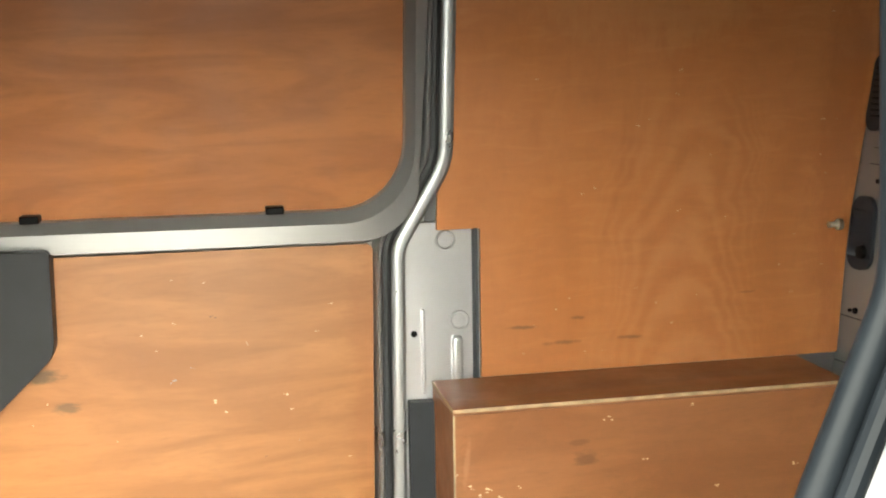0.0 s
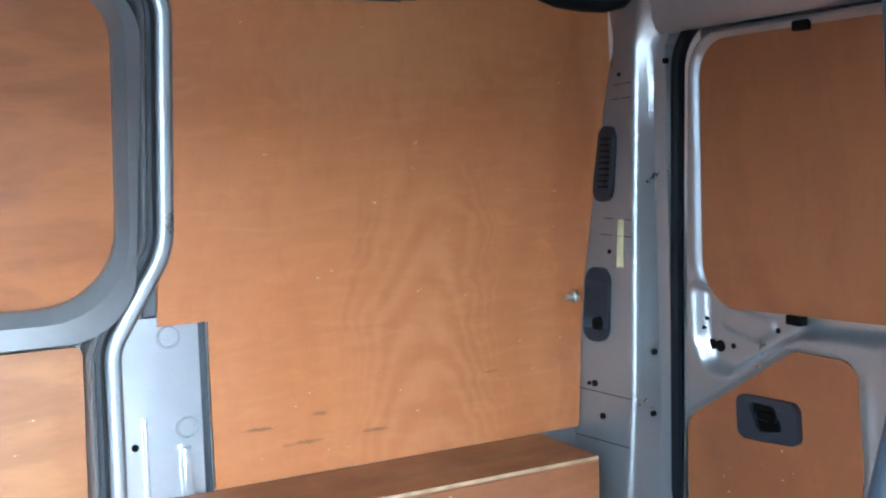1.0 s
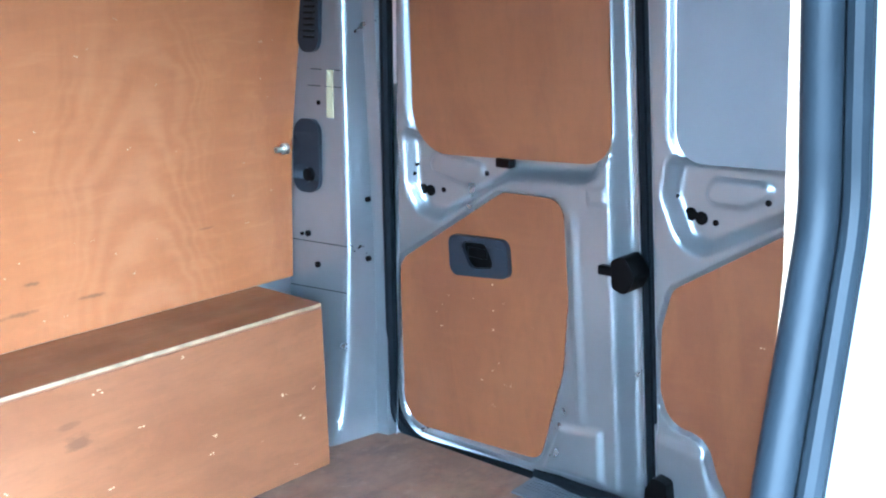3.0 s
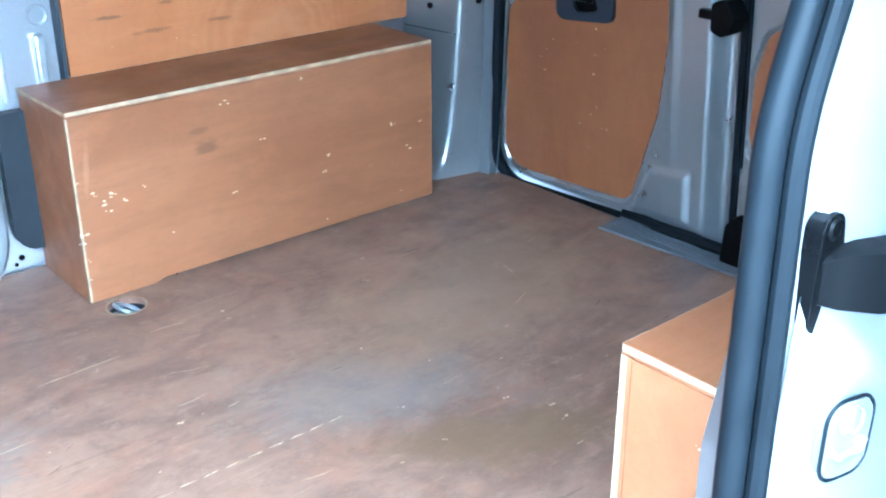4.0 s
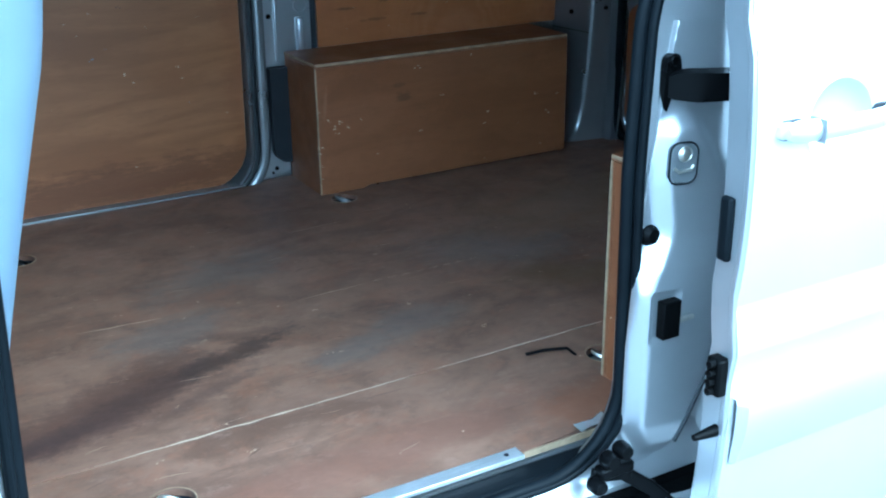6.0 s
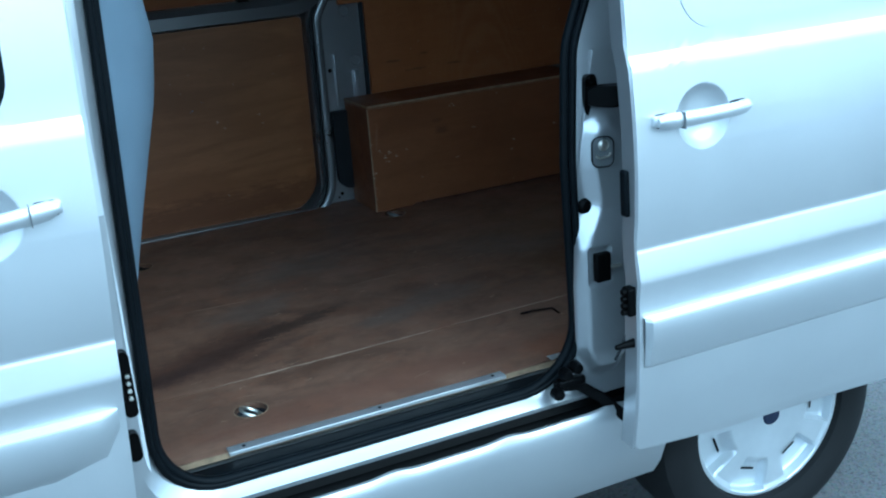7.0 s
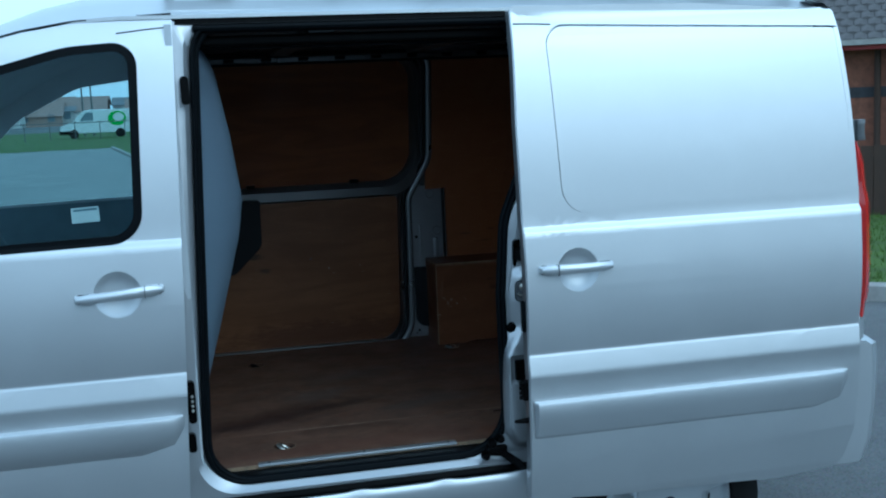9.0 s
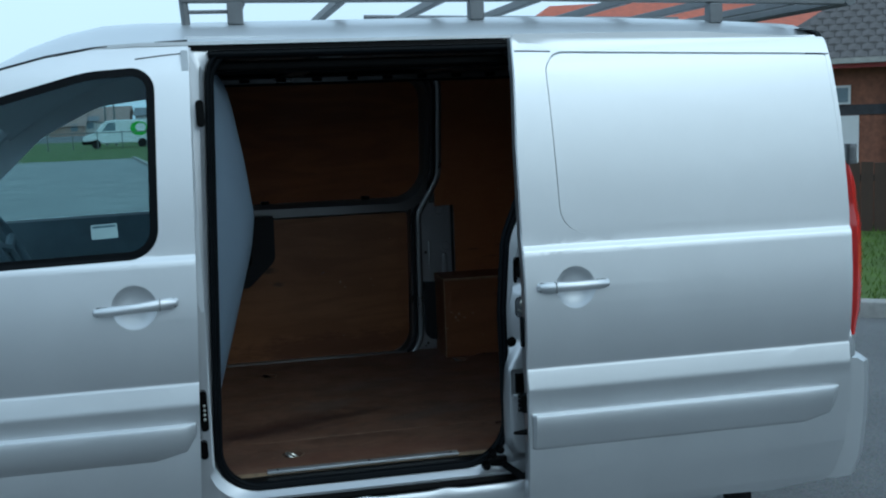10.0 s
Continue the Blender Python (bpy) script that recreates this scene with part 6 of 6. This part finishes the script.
def slab(d0, d1, a0, a1, z0, z1, bm=None):
    bm = bm or bmesh.new()
    v = [bm.verts.new(spot(d, a, z)) for d in (d0, d1) for a in (a0, a1) for z in (z0, z1)]
    for q in ((0, 1, 3, 2), (4, 6, 7, 5), (0, 4, 5, 1), (2, 3, 7, 6), (0, 2, 6, 4), (1, 5, 7, 3)):
        bm.faces.new([v[i] for i in q])
    return bm


BRICK = material("red_brown_brick", (0.20, 0.085, 0.05), 0.85, 0.0, 0.3, 14, 0.5, 90)
DARKBRICK = material("dark_brick_band", (0.04, 0.04, 0.045), 0.8, 0.0, 0.3, 14, 0.4, 90)
ROOFTILE = material("grey_roof_tile", (0.098, 0.090, 0.088), 0.8, 0.0, 0.3, 9, 0.4, 60)
REDPAINT = material("red_fascia_paint", (0.30, 0.035, 0.03), 0.5, 0.0, 0.15, 6)
ORANGETILE = material("orange_roof_tile", (0.42, 0.11, 0.06), 0.8, 0.0, 0.2, 5, 0.4, 40)
FENCE = material("dark_fence_wood", (0.05, 0.03, 0.02), 0.8, 0.0, 0.3, 12, 0.4, 60, stretch=(6, 6, 1))
KERB = material("concrete_kerb", (0.32, 0.31, 0.29), 0.85, 0.0, 0.2, 8, 0.4, 80)

bm = slab(9.15, 14.6, -4.2, 22, -0.05, 0.10)
lawn = part("lawn", bm, GRASS)
tagged(lawn, "mown green lawn before the brick building", "lawn", kind="structure")
kerb = thing("kerb", spot(9.05, 0), "grey concrete kerb along the lawn", "kerb")
tagged(kerb, kind="structure")
first = part("kerb_stone", slab(8.98, 9.14, -0.455, 0.455, -0.05, 0.125), KERB, kerb, bevel=0.012)
for k in range(-4, 24):
    if k:
        ob = first.copy()
        scene.collection.objects.link(ob)
        ob.location = (ACROSS.x * 0.92 * k, ACROSS.y * 0.92 * k, 0)
blades = bmesh.new()
rnd = random.Random(5)
for _ in range(9000):
    d, a = rnd.uniform(9.2, 14.5), rnd.uniform(-3.5, 4.5)
    p = spot(d, a, 0.10)
    h, w, q = rnd.uniform(0.03, 0.07), rnd.uniform(0.004, 0.009), rnd.uniform(0, 6.28)
    e = Vector((math.cos(q) * w, math.sin(q) * w, 0))
    lean = Vector((rnd.uniform(-0.03, 0.03), rnd.uniform(-0.03, 0.03), h))
    blades.faces.new([blades.verts.new(v) for v in (p - e, p + e, p + lean)])
tuft = part("grass_blades", blades, GRASS)
tagged(tuft, "short green grass blades of the lawn", "grass", kind="stuff")

brick_house = thing("brick_building", spot(17.5, 3), "low red-brown brick building with a grey tiled roof", "building")
wall_b = part("wall", slab(14.9, 20, -1.3, 14, 0, 2.075), BRICK, brick_house)
part("brick_band", slab(14.885, 14.899, -1.3, 14, 1.475, 1.605), DARKBRICK, brick_house, "dark brick band")
part("fascia", slab(14.55, 14.66, -1.7, 14.4, 2.06, 2.165), REDPAINT, brick_house, "red painted fascia")
part("gutter", slab(14.45, 14.549, -1.7, 14.4, 2.115, 2.180), KERB, brick_house)
part("soffit", slab(14.661, 14.9, -1.7, 14.4, 2.080, 2.11), REDPAINT, brick_house)
bm = bmesh.new()
hip = [bm.verts.new(spot(*p)) for p in ((14.5, -1.7, 2.180), (14.5, 14.4, 2.180), (20.6, 14.4, 2.180), (20.6, -1.7, 2.180), (17.55, 1.35, 4.283), (17.55, 11.3, 4.283))]
for q in ((0, 1, 5, 4), (1, 2, 5), (2, 3, 4, 5), (3, 0, 4), (0, 3, 2, 1)):
    bm.faces.new([hip[k] for k in q])
roof_b = part("roof", bm, ROOFTILE, brick_house, "grey tiled hipped roof")
pipe = part("downpipe", swept([spot(14.82, 0.12, 0.0), spot(14.82, 0.12, 2.05)], circle(0.04, 8), up=(0, 1, 0)), FENCE, brick_house, "dark downpipe")
win_b = part("window", slab(14.86, 14.92, -0.60, -0.365, 1.612, 1.85), WHITE, brick_house, "small white-framed window")
part("glass", slab(14.85, 14.859, -0.57, -0.395, 1.64, 1.82), CABDARK, win_b)
part("white_door", slab(14.86, 14.92, -0.62, -0.265, 0.55, 1.468), WHITE, brick_house, "white panel under the dark band")
fence = thing("board_fence", spot(14.0, 2), "dark brown board fence before the building", "fence")
board = part("board", slab(13.95, 13.975, -0.07, 0.07, 0.02, 0.92), FENCE, fence)
for k in range(-28, 60):
    if k:
        ob = board.copy()
        scene.collection.objects.link(ob)
        ob.location = (ACROSS.x * 0.15 * k, ACROSS.y * 0.15 * k, 0.006 * (k % 3))
part("rail", slab(13.977, 14.02, -4.3, 9.0, 0.70, 0.78), FENCE, fence)

# unseen wall added behind the camera to hold back low sky light
sky_blocker = part("yard_building_wall", box(-26, 26, -13.4, -13.0, 0, 3.2), material("grey_render", (0.24, 0.25, 0.26), 0.9, 0.0, 0.1, 0.5, 0.3, 20))
tagged(sky_blocker, "unseen grey rendered wall added to block low sky light", "wall", kind="structure")

# house with an orange roof farther off
F2, A2 = Vector((0.38, 0.925)), Vector((0.925, -0.38))


def spot2(d, a, z):
    p = BASE + F2 * d + A2 * a
    return Vector((p.x, p.y, z))


orange = thing("orange_roofed_house", spot2(38, 2, 0), "brick house with an orange tiled roof, far off", "house")
part("wall", loft([[spot2(d, a, z) for d, a in ((34, -4.2), (34, 7), (44, 7), (44, -4.2))] for z in (0, 3.4)], True, True), BRICK, orange)
part("roof", loft([[spot2(33.4, a, 3.35), spot2(39, a * 0.72 + 0.4, 5.2), spot2(44.6, a, 3.35)] for a in (-4.8, 7.6)], False), ORANGETILE, orange)
part("chimney", loft([[spot2(39 + u, 4 + v, z) for u, v in ((-0.3, -0.3), (0.3, -0.3), (0.3, 0.3), (-0.3, 0.3))] for z in (4.6, 6.0)], True, True), BRICK, orange)
annex = thing("garage", spot2(30, -9.6, 0), "small outbuilding with an orange tiled roof", "outbuilding")
part("wall", loft([[spot2(d, a, z) for d, a in ((30, -10.6), (30, -8.6), (34, -8.6), (34, -10.6))] for z in (0, 3.6)], True, True), BRICK, annex)
part("roof", loft([[spot2(29.8, a, 3.55), spot2(32, a, 4.35), spot2(34.2, a, 3.55)] for a in (-10.9, -8.3)], False), ORANGETILE, annex)

# far field, road edge, town and posts seen through the cab
# paler than the asphalt: low-angle sky reflection is put into the colour
yard_road = loft([[Vector((x, y, 0.012)) for x, y in ((-70, e), (-12, e), (f, e))] for e, f in ((14, -0.05), (18.0, -0.12), (26, -0.72), (36, -1.77), (46, -2.92), (52.1, -3.62))], False)
tagged(part("yard_road", yard_road, material("pale_sky_lit_road", (0.25, 0.255, 0.245), 0.8, 0.0, 0.2, 0.6, 0.5, 60)), "pale road beyond the van", "road", kind="structure")
strip_g = loft([[Vector((x, y, 0.02)) for x in (-120, -60, 0, 60)] for y in (52, 70, 110)], False)
tagged(part("verge", strip_g, GRASS), "green grass verge beyond the yard", "verge", kind="structure")
bend = [(-3.6, 51.9), (-2.9, 46), (-2.35, 41), (-1.75, 36), (-1.15, 30.9), (-0.7, 26), (-0.34, 21.2), (-0.1, 18.0)]
tagged(part("verge", loft([[Vector((x + d, y, 0.09)) for x, y in bend] for d in (0.13, 6, 14, 26)], False), GRASS), "green grass verge inside the road's bend", "verge", kind="structure")
tagged(part("kerb", loft([[Vector((x + d, y, z)) for x, y in bend] for d, z in ((0.0, 0.0), (0.0, 0.10), (0.12, 0.11), (0.135, 0.09))], False), KERB), "pale concrete kerb round the road's bend", "kerb", kind="structure")
# distance haze is put into these lightened walls, roofs and leaves
HOUSEWALL = [material("far_render_wall", (0.62, 0.61, 0.58), 0.9), material("far_brick_wall", (0.36, 0.27, 0.23), 0.9), material("far_grey_wall", (0.45, 0.44, 0.42), 0.9)]
HOUSEROOF = [material("far_slate_roof", (0.20, 0.20, 0.21), 0.9), material("far_tile_roof", (0.30, 0.22, 0.19), 0.9)]
LEAF = material("far_leaves", (0.10, 0.125, 0.075), 0.9, 0.0, 0.4, 0.6)
rnd = random.Random(11)
for k in range(34):
    x, y = -62 + (k % 20) * 3.6 + rnd.uniform(-1, 1), (235 if k < 20 else 165) + rnd.uniform(-25, 30)
    w, dpt, h = rnd.uniform(4, 7), 8, rnd.uniform(2.2, 3.6) if k < 20 else rnd.uniform(1.6, 2.3)
    rz = rnd.uniform(1.4, 2.6)
    hs = thing("far_house", (x, y, 0), "small distant town house with a pitched roof", "house", "far houses")
    part("wall", loft([[Vector((x + u * w / 2, y + v * dpt / 2, z)) for u, v in ((-1, -1), (1, -1), (1, 1), (-1, 1))] for z in (0, h)], True, True), HOUSEWALL[k % 3], hs)
    part("roof", loft([[Vector((x + u * (w / 2 + 0.3), y - 4.4, h - 0.1)), Vector((x + u * (w / 2 + 0.3), y, h + rz)), Vector((x + u * (w / 2 + 0.3), y + 4.4, h - 0.1))] for u in (-1, 1)], False), HOUSEROOF[k % 2], hs)
    for u in (-0.28, 0.28):
        part("window", box(x + u * w - 0.5, x + u * w + 0.5, y - dpt / 2 - 0.05, y - dpt / 2 - 0.01, h * 0.45, h * 0.45 + 1.1), CABDARK, hs)
for k in range(9):
    x, y = -60 + k * 9 + rnd.uniform(-3, 3), 180 + rnd.uniform(0, 30)
    tr = thing("far_tree", (x, y, 0), "small distant bushy tree", "tree", "far trees")
    part("trunk", swept([Vector((x, y, 0)), Vector((x + 0.2, y, 1.8))], circle(0.18, 6), up=(0, 1, 0)), FENCE, tr)
    crown = bmesh.new()
    for _ in range(420):
        p = Vector((rnd.gauss(0, 1), rnd.gauss(0, 1), rnd.gauss(0, 1))).normalized() * (rnd.random() ** 0.4)
        c = Vector((x + p.x * 1.9, y + p.y * 1.9, 2.9 + p.z * 1.5 + 0.3 * math.sin(5 * p.x)))
        t = [Vector((rnd.uniform(-0.3, 0.3), rnd.uniform(-0.3, 0.3), rnd.uniform(-0.25, 0.25))) for _ in range(3)]
        crown.faces.new([crown.verts.new(c + q) for q in t])
    part("crown", crown, LEAF, tr)
for x, y, h in ((-7.40, 84, 4.9), (-6.74, 84, 4.8), (-2.45, 84, 3.2)):
    post = thing("lamp_post", (x, y, 0), "thin grey steel lamp post", "lamp post", "lamp posts")
    part("pole", turned([(0.09, 0), (0.07, h * 0.5), (0.05, h), (0.0001, h + 0.02)], (x, y, 0), "z", 10), GALV, post)
    part("lantern", box(x - 0.15, x + 0.55, y - 0.12, y + 0.12, h, h + 0.12), GALV, post, bevel=0.03)
fence2 = thing("yard_fence", (-20, 74, 0), "thin grey railings along the verge", "fence")
for k in range(46):
    part("post", box(-60 + k * 1.6, -59.94 + k * 1.6, 74, 74.06, 0, 1.25), GALV, fence2)
part("rail", box(-60, 14, 74.061, 74.10, 1.1, 1.16), GALV, fence2)

# white van passing beyond
VX, VY = -8.44, 77.0
white_van = thing("white_van", (VX + 2.4, VY, 0), "white panel van with a round green emblem, far off", "van")
WPAINT = material("white_van_paint", (0.75, 0.77, 0.76), 0.35, 0.0, 0.03, coat=0.4)
body = [(0.0, 0.35), (0.02, 0.85), (0.85, 1.12), (1.55, 1.88), (2.1, 1.97), (4.75, 1.93), (4.85, 1.6), (4.85, 0.35)]
part("body", loft([[Vector((VX + u, VY + w, v)) for u, v in body] for w in (0, 1.8)], True, True), WPAINT, white_van, bevel=0.06)
part("side_window", plate([(1.35, 1.22), (2.25, 1.22), (2.25, 1.78), (1.78, 1.78)], [], lambda u, v, w: (VX + u, VY - 0.012 + w, v), 0.01), CABDARK, white_van)
part("bumper", box(VX - 0.05, VX + 0.7, VY - 0.02, VY + 1.8, 0.3, 0.55), PLASTIC, white_van, bevel=0.03)
GREEN = material("green_emblem", (0.10, 0.45, 0.03), 0.5)
part("emblem", plate([Vector((3.85 + 0.62 * math.cos(a), 1.32 + 0.5 * math.sin(a))) for a in np.linspace(0, 2 * math.pi, 24, endpoint=False)], [[Vector((3.95 + 0.36 * math.cos(a), 1.40 + 0.3 * math.sin(a))) for a in np.linspace(0, 2 * math.pi, 20, endpoint=False)]], lambda u, v, w: (VX + u, VY - 0.012 + w, v), 0.01), GREEN, white_van)
for u in (0.9, 4.0):
    part("wheel", turned([(0.0001, -0.01), (0.2, 0.0), (0.32, 0.0), (0.32, 0.2)], (VX + u, VY - 0.02, 0.32), "y", 20), TYRE, white_van)

# tiles of the brick building's roof, one by one
bm = bmesh.new()
lower = [[bm.verts.new(spot(14.46 + dd, aa, 2.152 + dd * 0.69 + zz + hump) - spot(14.46, 0)) for dd, zz in ((0, 0.030), (0.02, 0.034), (0.155, 0.010))] for aa, hump in ((0.004, 0.0), (0.04, 0.012), (0.08, 0.016), (0.12, 0.004), (0.156, 0.0))]
for a, b in zip(lower, lower[1:]):
    for k in (0, 1):
        bm.faces.new((a[k], a[k + 1], b[k + 1], b[k]))
butt = [bm.verts.new(spot(14.46, aa, 2.156) - spot(14.46, 0)) for aa in (0.004, 0.156)]
bm.faces.new((butt[0], butt[1], *[row[0] for row in reversed(lower)]))
first = part("roof_tile", bm, ROOFTILE, roof_b)
first.matrix_parent_inverse = world_of(roof_b).inverted()
first.location = spot(14.46, 0.0)
for r in range(20):
    for k in range(-10, 6):
        a = k * 0.16 + (0.08 if r % 2 else 0.0)
        if (r, k) == (0, 0) or a < -1.65 + r * 0.13:
            continue
        ob = first.copy()
        scene.collection.objects.link(ob)
        ob.location = spot(14.46 + r * 0.13, a, r * 0.13 * 0.69)
